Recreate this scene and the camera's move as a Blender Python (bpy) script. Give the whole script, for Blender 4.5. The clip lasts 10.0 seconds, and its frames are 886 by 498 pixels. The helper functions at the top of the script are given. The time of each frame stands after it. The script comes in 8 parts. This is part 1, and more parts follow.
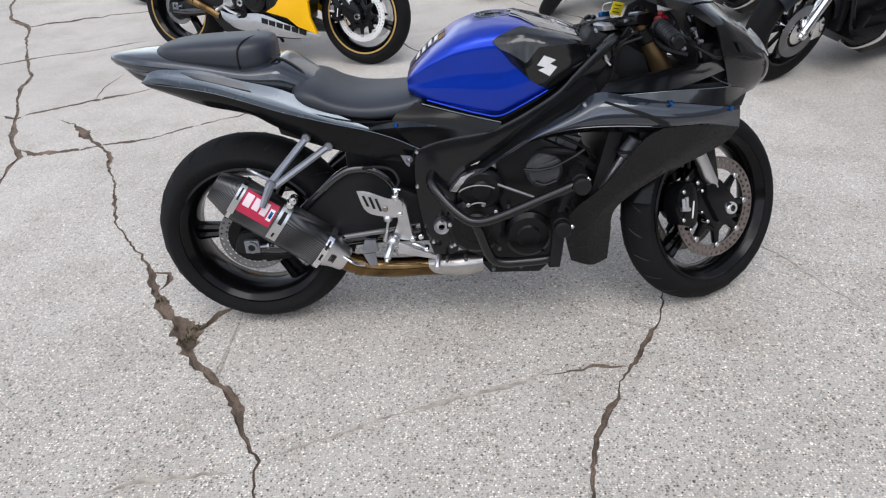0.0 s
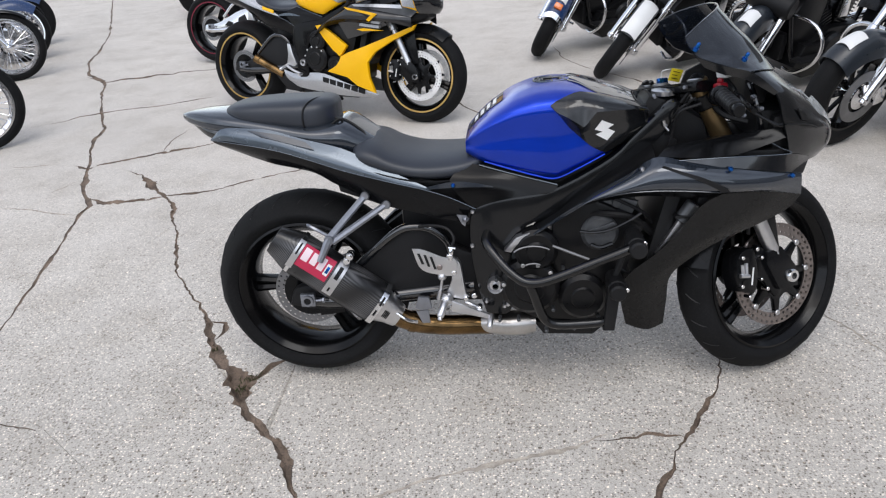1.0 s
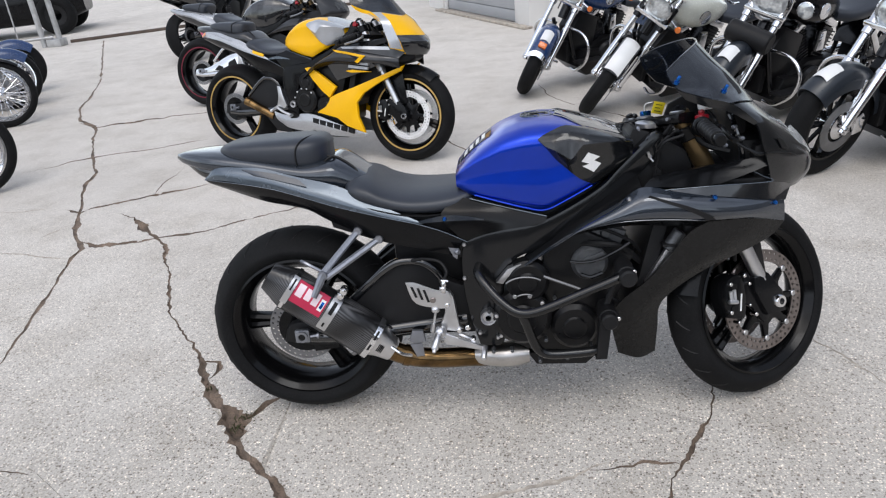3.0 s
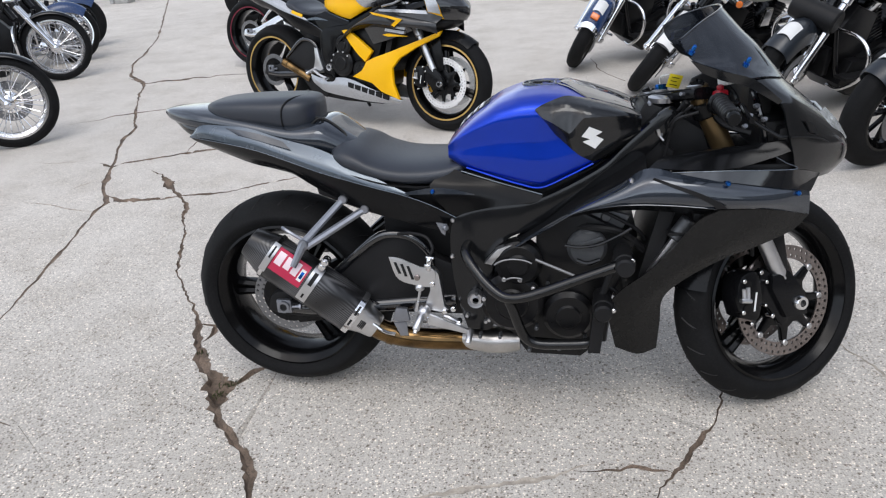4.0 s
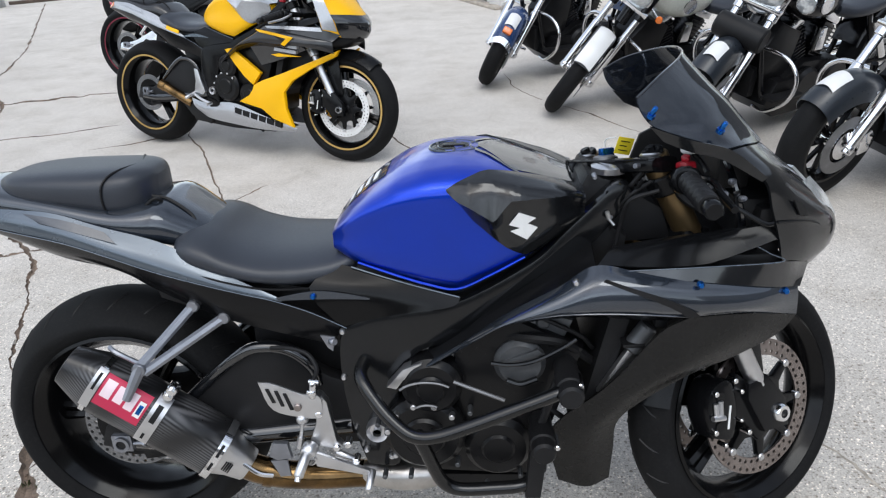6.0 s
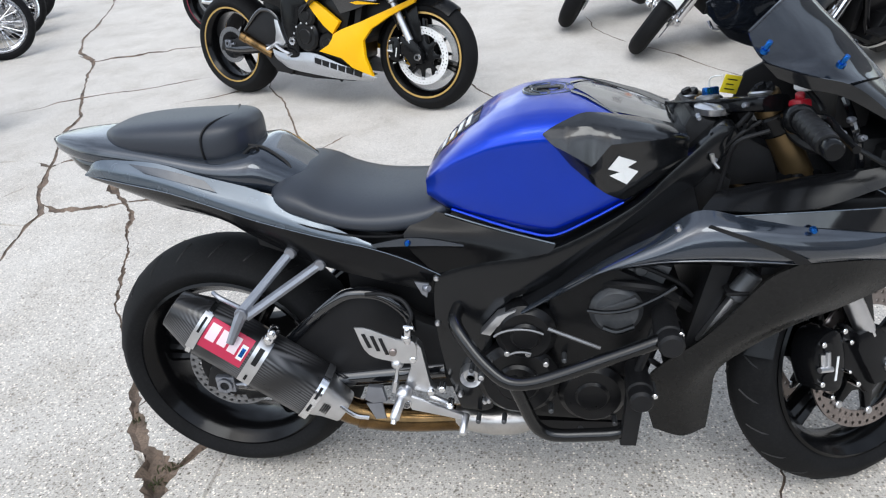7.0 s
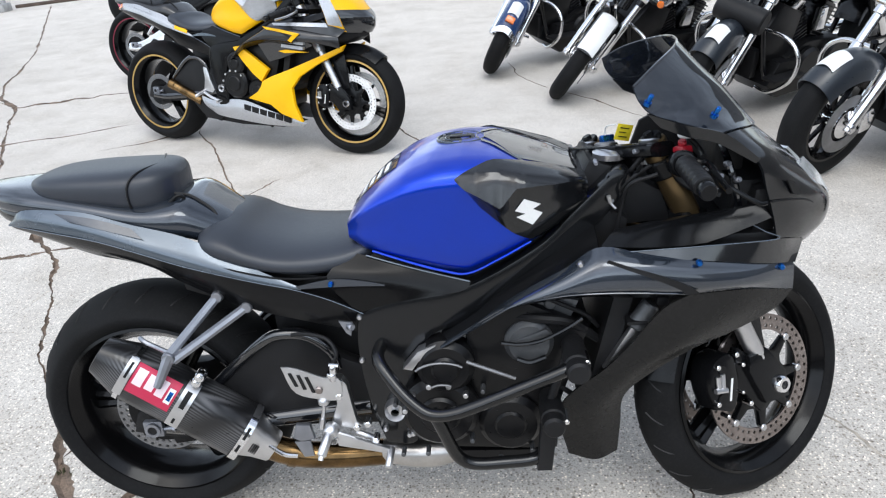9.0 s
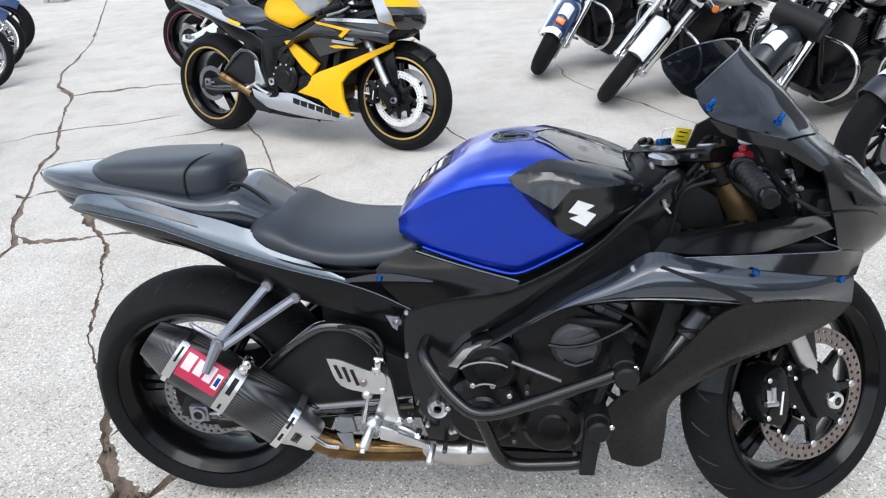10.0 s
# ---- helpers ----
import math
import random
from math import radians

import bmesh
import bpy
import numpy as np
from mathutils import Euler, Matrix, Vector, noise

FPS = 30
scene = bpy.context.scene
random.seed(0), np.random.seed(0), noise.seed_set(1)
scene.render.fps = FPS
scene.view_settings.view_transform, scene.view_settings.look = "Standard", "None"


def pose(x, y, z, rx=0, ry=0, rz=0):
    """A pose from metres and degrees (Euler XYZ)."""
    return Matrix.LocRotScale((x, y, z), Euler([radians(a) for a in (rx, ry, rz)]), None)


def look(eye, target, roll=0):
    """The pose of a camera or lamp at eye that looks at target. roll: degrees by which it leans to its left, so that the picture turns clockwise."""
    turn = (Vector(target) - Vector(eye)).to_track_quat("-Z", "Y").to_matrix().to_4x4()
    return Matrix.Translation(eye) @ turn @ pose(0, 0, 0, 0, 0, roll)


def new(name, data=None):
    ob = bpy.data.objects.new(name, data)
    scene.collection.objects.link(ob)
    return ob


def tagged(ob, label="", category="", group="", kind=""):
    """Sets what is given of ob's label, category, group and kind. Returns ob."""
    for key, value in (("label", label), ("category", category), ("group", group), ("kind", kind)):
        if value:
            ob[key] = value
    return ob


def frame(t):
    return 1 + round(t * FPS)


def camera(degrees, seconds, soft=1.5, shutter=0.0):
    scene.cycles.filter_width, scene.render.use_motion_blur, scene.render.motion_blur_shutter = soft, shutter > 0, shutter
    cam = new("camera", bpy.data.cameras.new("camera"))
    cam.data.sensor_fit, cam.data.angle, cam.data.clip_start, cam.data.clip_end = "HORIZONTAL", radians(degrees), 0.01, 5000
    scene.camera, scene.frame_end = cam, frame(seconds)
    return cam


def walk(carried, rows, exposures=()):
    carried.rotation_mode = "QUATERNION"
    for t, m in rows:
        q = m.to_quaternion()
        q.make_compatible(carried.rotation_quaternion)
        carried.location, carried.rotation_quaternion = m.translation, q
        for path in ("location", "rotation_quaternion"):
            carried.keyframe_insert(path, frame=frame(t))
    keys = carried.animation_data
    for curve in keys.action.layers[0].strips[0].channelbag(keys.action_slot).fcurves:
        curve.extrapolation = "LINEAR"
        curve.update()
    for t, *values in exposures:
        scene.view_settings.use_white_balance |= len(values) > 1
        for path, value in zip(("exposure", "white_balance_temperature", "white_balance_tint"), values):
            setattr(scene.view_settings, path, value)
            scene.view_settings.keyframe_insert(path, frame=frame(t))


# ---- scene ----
cam = camera(62.6, 10.0, soft=1.2)
PATH = [
    (0, (0.772, -1.912, 1.458), (0.64, -0.226, 0.39), -4.8),
    (0.5, (0.768, -1.918, 1.461), (0.615, -0.201, 0.447), -3.7),
    (1, (0.755, -1.915, 1.477), (0.498, -0.163, 0.546), -5.1),
    (1.5, (0.732, -1.916, 1.488), (0.443, -0.151, 0.592), -5.3),
    (2, (0.713, -1.932, 1.492), (0.491, -0.147, 0.617), -4.4),
    (2.2, (0.714, -1.943, 1.49), (0.532, -0.151, 0.621), -4.9),
    (3.3, (0.812, -1.947, 1.457), (0.553, -0.147, 0.623), -6.0),
    (3.5, (0.867, -1.908, 1.429), (0.569, -0.116, 0.591), -5.4),
    (4, (0.93, -1.795, 1.406), (0.54, -0.047, 0.515), -4.7),
    (4.5, (0.848, -1.682, 1.425), (0.453, 0.02, 0.451), -5.6),
    (5, (0.803, -1.565, 1.431), (0.632, 0.19, 0.486), -3.4),
    (5.2, (0.834, -1.497, 1.424), (0.697, 0.273, 0.503), -3.0),
    (6.3, (0.901, -1.242, 1.399), (0.69, 0.533, 0.501), -4.1),
    (6.5, (0.877, -1.244, 1.401), (0.593, 0.508, 0.478), -5.4),
    (7, (0.856, -1.264, 1.392), (0.492, 0.426, 0.387), -6.9),
    (7.5, (0.892, -1.285, 1.39), (0.552, 0.388, 0.349), -7.5),
    (8, (0.931, -1.309, 1.402), (0.718, 0.399, 0.384), -6.6),
    (8.5, (0.933, -1.33, 1.42), (0.793, 0.407, 0.439), -5.9),
    (9, (0.904, -1.333, 1.428), (0.712, 0.43, 0.504), -5.4),
    (9.5, (0.879, -1.33, 1.426), (0.614, 0.431, 0.515), -5.0),
    (10, (0.876, -1.335, 1.425), (0.585, 0.418, 0.508), -4.6),
]
walk(cam, [(t, look(eye, target, roll)) for t, eye, target, roll in PATH], [(0, -0.42, 6500, 10), (5.2, -0.4, 6480, 9), (6.5, -0.2, 6330, 7), (8.5, -0.02, 6330, 7), (10, -0.02, 6330, 7)])

# ---------------------------------------------------------------- world and light
world = bpy.data.worlds.new("overcast_sky")
scene.world = world
world.use_nodes = True
wn, wl = world.node_tree.nodes, world.node_tree.links
sky = wn.new("ShaderNodeTexSky")
sky.sky_type, sky.sun_disc = "NISHITA", False
sky.sun_elevation, sky.sun_rotation = radians(58), radians(200)
sky.air_density, sky.dust_density, sky.ozone_density = 1.0, 1.5, 1.0
grey = wn.new("ShaderNodeHueSaturation")
grey.inputs["Saturation"].default_value = 0.45
wl.new(sky.outputs[0], grey.inputs["Color"])
# broken cloud cover
dirs, cloud, cover, shade = wn.new("ShaderNodeTexCoord"), wn.new("ShaderNodeTexNoise"), wn.new("ShaderNodeMapRange"), wn.new("ShaderNodeMix")
cloud.inputs["Scale"].default_value, cloud.inputs["Detail"].default_value, cloud.inputs["Roughness"].default_value = 3.2, 6, 0.6
cover.inputs["From Min"].default_value, cover.inputs["From Max"].default_value = 0.35, 0.65
cover.inputs["To Min"].default_value, cover.inputs["To Max"].default_value = 0.62, 1.38
shade.data_type, shade.blend_type = "RGBA", "MULTIPLY"
shade.inputs[0].default_value = 1.0
wl.new(dirs.outputs["Generated"], cloud.inputs["Vector"])
wl.new(cloud.outputs["Fac"], cover.inputs["Value"])
wl.new(grey.outputs[0], shade.inputs[6])
wl.new(cover.outputs[0], shade.inputs[7])
wl.new(shade.outputs[2], wn["Background"].inputs["Color"])
wn["Background"].inputs["Strength"].default_value = 0.335
sun = new("sun", bpy.data.lights.new("sun", "SUN"))
sun.data.energy, sun.data.angle, sun.data.color = 1.1, radians(28), (1.0, 0.985, 0.965)
sun.matrix_world = look((1.6, -3.4, 6.0), (0, 0, 0))


# ---------------------------------------------------------------- materials
def mat(name, color, rough=0.5, metal=0.0, vary=0.12, scale=6.0, fine=90.0, bump=0.0, coat=0.0, spec=0.5, dirt=0.0, dirt_color=(0.25, 0.22, 0.18)):
    """A painted, moulded or metal surface with broad and fine variation."""
    m = bpy.data.materials.new(name)
    m.use_nodes = True
    n, l = m.node_tree.nodes, m.node_tree.links
    b = n["Principled BSDF"]
    co = n.new("ShaderNodeTexCoord")
    big, small = n.new("ShaderNodeTexNoise"), n.new("ShaderNodeTexNoise")
    big.inputs["Scale"].default_value, small.inputs["Scale"].default_value = scale, fine
    big.inputs["Detail"].default_value, small.inputs["Detail"].default_value = 5, 3
    for t in (big, small):
        l.new(co.outputs["Object"], t.inputs["Vector"])
    ramp = n.new("ShaderNodeMapRange")
    ramp.inputs["From Min"].default_value, ramp.inputs["From Max"].default_value = 0.3, 0.7
    ramp.inputs["To Min"].default_value, ramp.inputs["To Max"].default_value = 1 - vary, 1 + vary
    l.new(big.outputs["Fac"], ramp.inputs["Value"])
    mul = n.new("ShaderNodeMix")
    mul.data_type, mul.blend_type = "RGBA", "MULTIPLY"
    mul.inputs[0].default_value = 1.0
    mul.inputs[6].default_value = (*color, 1)
    l.new(ramp.outputs[0], mul.inputs[7])
    last = mul.outputs[2]
    if dirt:
        dr = n.new("ShaderNodeMapRange")
        dr.inputs["From Min"].default_value, dr.inputs["From Max"].default_value = 0.45, 0.75
        dr.inputs["To Max"].default_value = dirt
        l.new(small.outputs["Fac"], dr.inputs["Value"])
        mx = n.new("ShaderNodeMix")
        mx.data_type = "RGBA"
        l.new(dr.outputs[0], mx.inputs[0])
        l.new(last, mx.inputs[6])
        mx.inputs[7].default_value = (*dirt_color, 1)
        last = mx.outputs[2]
    l.new(last, b.inputs["Base Color"])
    rr = n.new("ShaderNodeMapRange")
    rr.inputs["To Min"].default_value, rr.inputs["To Max"].default_value = max(rough - 0.08, 0.02), min(rough + 0.1, 1)
    l.new(small.outputs["Fac"], rr.inputs["Value"])
    l.new(rr.outputs[0], b.inputs["Roughness"])
    b.inputs["Metallic"].default_value = metal
    b.inputs["Coat Weight"].default_value = coat
    b.inputs["Coat Roughness"].default_value = 0.06
    b.inputs["Specular IOR Level"].default_value = spec
    if bump:
        bp = n.new("ShaderNodeBump")
        bp.inputs["Strength"].default_value, bp.inputs["Distance"].default_value = bump, 0.002
        l.new(small.outputs["Fac"], bp.inputs["Height"])
        l.new(bp.outputs[0], b.inputs["Normal"])
    return m


def concrete(name, base, crack_dirt=False):
    """Worn exposed-aggregate concrete: grey paste, pebbles of several tones, broad stains."""
    m = bpy.data.materials.new(name)
    m.use_nodes = True
    n, l = m.node_tree.nodes, m.node_tree.links
    b = n["Principled BSDF"]
    co = n.new("ShaderNodeTexCoord")

    def tex(kind, scale, **kw):
        t = n.new(kind)
        t.inputs["Scale"].default_value = scale
        for k, v in kw.items():
            t.inputs[k].default_value = v
        l.new(co.outputs["Object"], t.inputs["Vector"])
        return t

    def ramp(src, stops):
        r = n.new("ShaderNodeValToRGB")
        e = r.color_ramp.elements
        while len(e) < len(stops):
            e.new(0.5)
        for el, (p, c) in zip(e, stops):
            el.position, el.color = p, (*c, 1)
        l.new(src, r.inputs[0])
        return r.outputs[0]

    def mixed(kind, fac, a, c):
        mx = n.new("ShaderNodeMix")
        mx.data_type, mx.blend_type = "RGBA", kind
        for sock, v in ((mx.inputs[0], fac), (mx.inputs[6], a), (mx.inputs[7], c)):
            if isinstance(v, (int, float)):
                sock.default_value = v
            elif isinstance(v, tuple):
                sock.default_value = (*v, 1)
            else:
                l.new(v, sock)
        return mx.outputs[2]

    broad = tex("ShaderNodeTexNoise", 0.55, Detail=6, Roughness=0.6)
    blot = tex("ShaderNodeTexNoise", 3.2, Detail=6, Roughness=0.65)
    sand = tex("ShaderNodeTexNoise", 230, Detail=4, Roughness=0.7)
    peb = tex("ShaderNodeTexVoronoi", 150, Randomness=1.0)
    peb2 = tex("ShaderNodeTexVoronoi", 72, Randomness=1.0)
    where = tex("ShaderNodeTexNoise", 26, Detail=3)
    col = ramp(broad.outputs["Fac"], [(0.3, tuple(v * 0.90 for v in base)), (0.7, tuple(v * 1.06 for v in base))])
    col = mixed("MULTIPLY", 1.0, col, ramp(blot.outputs["Fac"], [(0.32, (0.86, 0.845, 0.825)), (0.5, (0.98, 0.975, 0.97)), (0.68, (1.05, 1.05, 1.05))]))
    col = mixed("MULTIPLY", 0.85, col, ramp(sand.outputs["Fac"], [(0.32, (0.45, 0.43, 0.41)), (0.46, (1.0, 1.0, 1.0)), (0.66, (1.28, 1.28, 1.26))]))
    stone = ramp(peb.outputs["Color"], [(0.08, (0.15, 0.135, 0.12)), (0.36, (0.68, 0.66, 0.63)), (0.6, (1.10, 1.10, 1.09)), (0.85, (1.95, 1.92, 1.85))])
    edge = ramp(peb.outputs["Distance"], [(0.25, (1, 1, 1)), (0.6, (0, 0, 0))])
    # towards low y pebbles stand out and the colour darkens; far slabs are smoother
    sep, zone, zw = n.new("ShaderNodeSeparateXYZ"), n.new("ShaderNodeMapRange"), n.new("ShaderNodeMath")
    l.new(co.outputs["Object"], sep.inputs[0])
    zw.operation = "MULTIPLY_ADD"
    l.new(blot.outputs["Fac"], zw.inputs[0])
    zw.inputs[1].default_value = 1.6
    l.new(sep.outputs["Y"], zw.inputs[2])
    zone.inputs["From Min"].default_value, zone.inputs["From Max"].default_value = 0.3, 3.2
    zone.inputs["To Min"].default_value, zone.inputs["To Max"].default_value = 1.0, 0.3
    l.new(zw.outputs[0], zone.inputs["Value"])

    def zoned(color):
        g = n.new("ShaderNodeMath")
        g.operation = "MULTIPLY"
        l.new(color, g.inputs[0])
        l.new(zone.outputs[0], g.inputs[1])
        return g.outputs[0]

    col = mixed("MULTIPLY", zoned(edge), col, stone)
    col = mixed("MULTIPLY", zone.outputs[0], col, (0.82, 0.815, 0.80))
    stone2 = ramp(peb2.outputs["Color"], [(0.0, (0.25, 0.225, 0.20)), (0.2, (0.5, 0.46, 0.42)), (0.3, (1, 1, 1)), (0.78, (1, 1, 1)), (0.93, (1.7, 1.66, 1.6))])
    edge2 = ramp(peb2.outputs["Distance"], [(0.2, (1, 1, 1)), (0.45, (0, 0, 0))])
    col = mixed("MULTIPLY", zoned(edge2), col, stone2)
    l.new(col, b.inputs["Base Color"])
    b.inputs["Roughness"].default_value = 0.93
    b.inputs["Specular IOR Level"].default_value = 0.25
    bp, bp2 = n.new("ShaderNodeBump"), n.new("ShaderNodeBump")
    bp.inputs["Strength"].default_value, bp.inputs["Distance"].default_value = 0.3, 0.002
    bp2.inputs["Strength"].default_value, bp2.inputs["Distance"].default_value = 0.12, 0.003
    l.new(sand.outputs["Fac"], bp.inputs["Height"])
    l.new(where.outputs["Fac"], bp2.inputs["Height"])
    l.new(bp2.outputs[0], bp.inputs["Normal"])
    l.new(bp.outputs[0], b.inputs["Normal"])
    return m


def carbon(name):
    """Carbon-fibre weave under clear coat."""
    m = mat(name, (0.012, 0.012, 0.013), 0.3, 0.0, spec=0.4)
    n, l = m.node_tree.nodes, m.node_tree.links
    co = n.new("ShaderNodeTexCoord")
    mp = n.new("ShaderNodeMapping")
    mp.inputs["Rotation"].default_value = (0.6, 0.35, 0.9)
    wv, wv2, mx = n.new("ShaderNodeTexWave"), n.new("ShaderNodeTexWave"), n.new("ShaderNodeMix")
    wv.inputs["Scale"].default_value, wv2.inputs["Scale"].default_value = 62, 3
    wv.bands_direction, wv2.bands_direction = "X", "Z"
    wv2.inputs["Distortion"].default_value = 1.0
    l.new(co.outputs["Object"], mp.inputs["Vector"])
    l.new(mp.outputs[0], wv.inputs["Vector"])
    l.new(mp.outputs[0], wv2.inputs["Vector"])
    tw = n.new("ShaderNodeMath")
    tw.operation = "MULTIPLY_ADD"
    tw.inputs[2].default_value = 0.08
    l.new(wv.outputs["Fac"], tw.inputs[0])
    l.new(wv2.outputs["Fac"], tw.inputs[1])
    mx.data_type = "RGBA"
    mx.inputs[6].default_value, mx.inputs[7].default_value = (0.003, 0.003, 0.0035, 1), (0.10, 0.10, 0.105, 1)
    l.new(tw.outputs[0], mx.inputs[0])
    l.new(mx.outputs[2], n["Principled BSDF"].inputs["Base Color"])
    n["Principled BSDF"].inputs["Coat Weight"].default_value = 0.25
    return m


def smoked(name, tint, clear, spec=0.35):
    """Tinted plastic: see-through in part, with a glossy skin."""
    m = bpy.data.materials.new(name)
    m.use_nodes = True
    n, l = m.node_tree.nodes, m.node_tree.links
    b = n["Principled BSDF"]
    b.inputs["Base Color"].default_value = (*tint, 1)
    b.inputs["Roughness"].default_value = 0.04
    b.inputs["Specular IOR Level"].default_value = spec
    tr, mx = n.new("ShaderNodeBsdfTransparent"), n.new("ShaderNodeMixShader")
    tr.inputs[0].default_value = (0.62, 0.66, 0.72, 1)
    mx.inputs[0].default_value = clear
    l.new(b.outputs[0], mx.inputs[1])
    l.new(tr.outputs[0], mx.inputs[2])
    l.new(mx.outputs[0], n["Material Output"].inputs["Surface"])
    return m


M_CONC = concrete("concrete", (0.61, 0.575, 0.535))
M_DIRT = mat("crack_dirt", (0.175, 0.128, 0.096), 0.95, 0, 0.6, 11, 130, 1.0, dirt=0.75, dirt_color=(0.06, 0.05, 0.038))
M_SAND = mat("pale_crack_silt", (0.40, 0.355, 0.30), 0.95, 0, 0.4, 22, 160, 0.8, dirt=0.5, dirt_color=(0.24, 0.205, 0.17))
M_WEED = mat("weed_green", (0.065, 0.07, 0.028), 0.7, 0, 0.4, 60, 300)
M_TYRE = mat("tyre_rubber", (0.0065, 0.0067, 0.0073), 0.75, 0, 0.3, 9, 160, 0.2, spec=0.16, dirt=0.06, dirt_color=(0.10, 0.095, 0.09))
M_GLOSS = mat("gloss_black_paint", (0.0045, 0.0050, 0.0065), 0.10, 0, 0.2, 5, 60, 0, spec=0.6, coat=1.0)
M_COWL = mat("black_cover_paint", (0.0050, 0.0055, 0.0065), 0.13, 0, 0.2, 5, 60, 0, spec=0.62)
M_FRAME = mat("frame_black_enamel", (0.0055, 0.0058, 0.0066), 0.15, 0, 0.25, 8, 60, 0.0, spec=0.42)
M_PEARL = mat("black_pearl_paint", (0.027, 0.034, 0.046), 0.15, 0.4, 0.2, 5, 60, 0, spec=0.6, coat=1.0)
M_SATIN = mat("satin_black", (0.0055, 0.0057, 0.0064), 0.18, 0, 0.25, 8, 60, 0.0, spec=0.20)
M_MATT = mat("matt_black_plastic", (0.0100, 0.0100, 0.0108), 0.45, 0, 0.25, 9, 200, 0.2, spec=0.22)
M_RIM = mat("black_rim", (0.003, 0.003, 0.0033), 0.16, 0, 0.2, 9, 60, 0, spec=0.22)
M_SEAT = mat("black_vinyl", (0.024, 0.028, 0.037), 0.40, 0, 0.15, 5, 300, 0.12, spec=0.5)
M_BLUE = mat("metallic_blue_paint", (0.0, 0.040, 0.50), 0.33, 0.85, 0.08, 4, 40, 0, coat=0.7, spec=0.4)
M_GREY = mat("dark_grey_metallic", (0.10, 0.122, 0.148), 0.24, 0.6, 0.08, 4, 30, 0, coat=0.5)
M_CARB = carbon("carbon_fibre")
M_CHROME = mat("chrome", (0.75, 0.75, 0.76), 0.10, 1.0, 0.05, 9, 60)
M_ALU = mat("brushed_aluminium", (0.62, 0.62, 0.63), 0.34, 1.0, 0.12, 14, 300, 0.1)
M_CAST = mat("cast_aluminium", (0.22, 0.22, 0.225), 0.45, 0.8, 0.16, 16, 240, 0.3)
M_STEEL = mat("brake_steel", (0.30, 0.262, 0.245), 0.42, 1.0, 0.2, 20, 200, 0.1)
M_GOLD = mat("heat_gold_pipe", (0.17, 0.105, 0.045), 0.2, 1.0, 0.55, 16, 60, 0.05, dirt=0.5, dirt_color=(0.10, 0.07, 0.045))
M_BRONZE = mat("bronze_fork_tube", (0.17, 0.115, 0.055), 0.33, 0.8, 0.15, 10, 200)
M_STEELPIPE = mat("worn_exhaust_steel", (0.50, 0.485, 0.47), 0.33, 1.0, 0.2, 14, 200, 0.06, dirt=0.12, dirt_color=(0.30, 0.24, 0.18))
M_HANG = mat("cast_grey_bracket", (0.28, 0.29, 0.32), 0.36, 0.85, 0.15, 20, 160, 0.2)
M_DISC = mat("pale_brake_disc", (0.80, 0.79, 0.78), 0.5, 0.45, 0.08, 12, 120, 0.1)
M_COVER = mat("dull_engine_cover", (0.090, 0.094, 0.100), 0.4, 0.6, 0.3, 22, 160, 0.3)
M_ENGINE = mat("engine_black", (0.0052, 0.0052, 0.0058), 0.30, 0, 0.35, 18, 120, 0.12, spec=0.26)
M_BAR = mat("black_bar_enamel", (0.0035, 0.0036, 0.004), 0.2, 0, 0.2, 8, 90, 0.03, spec=0.5)
M_LOWER = mat("semi_gloss_black_plastic", (0.0095, 0.0092, 0.009), 0.26, 0, 0.25, 7, 60, 0.0, spec=0.26)
M_RED = mat("red_plastic", (0.33, 0.008, 0.018), 0.35)
M_BADGE = mat("badge_red", (0.50, 0.025, 0.075), 0.3, 0.1)
M_WHITE = mat("white_paper", (0.78, 0.78, 0.77), 0.6, 0, 0.04)
M_PINK = mat("pale_pink_print", (0.80, 0.66, 0.70), 0.4, 0.1, 0.06)
M_YTAG = mat("yellow_tag", (0.72, 0.58, 0.02), 0.55, 0, 0.06)
M_BOLT = mat("blue_anodised", (0.015, 0.12, 0.42), 0.25, 0.9)
# dark coat of the two unseen walls added to dim reflections
M_ADDED_WALL = mat("added_wall_dark", (0.20, 0.19, 0.18), 0.8, 0, 0.2, 1.5, 40, 0.2)
M_YEL = mat("yellow_paint", (0.88, 0.47, 0.0), 0.3, 0, 0.06, 4, 60, 0, spec=0.35)
M_SILV = mat("silver_paint", (0.44, 0.45, 0.47), 0.28, 0.45, 0.08, 5, 400, 0, coat=0.6)
M_GUN = mat("gunmetal_paint", (0.013, 0.013, 0.0145), 0.3, 0.1, 0.1, 5, 400, 0, coat=0.5)
M_RGOLD = mat("gold_rim_stripe", (0.55, 0.36, 0.12), 0.35, 0.6)
M_MAROON = mat("maroon_rim_stripe", (0.16, 0.012, 0.03), 0.35, 0.3)
M_ORANGE = mat("amber_lens", (0.72, 0.16, 0.012), 0.2, 0, 0.1, coat=0.5)
M_CBLUE = mat("blue_fender_paint", (0.018, 0.045, 0.13), 0.25, 0.0, 0.1, coat=0.2)
M_CREAM = mat("pale_tank_paint", (0.55, 0.56, 0.50), 0.25, 0, 0.06, coat=0.6)
M_CBLACK = mat("cruiser_black_paint", (0.003, 0.003, 0.004), 0.15, 0, 0.15, spec=0.4)
M_SLATE = mat("slate_fender_paint", (0.014, 0.018, 0.024), 0.3, 0.0, 0.1, coat=0.08)
M_LENS = mat("headlamp_lens", (0.62, 0.65, 0.66), 0.12, 0.7, 0.25, 60, 300)
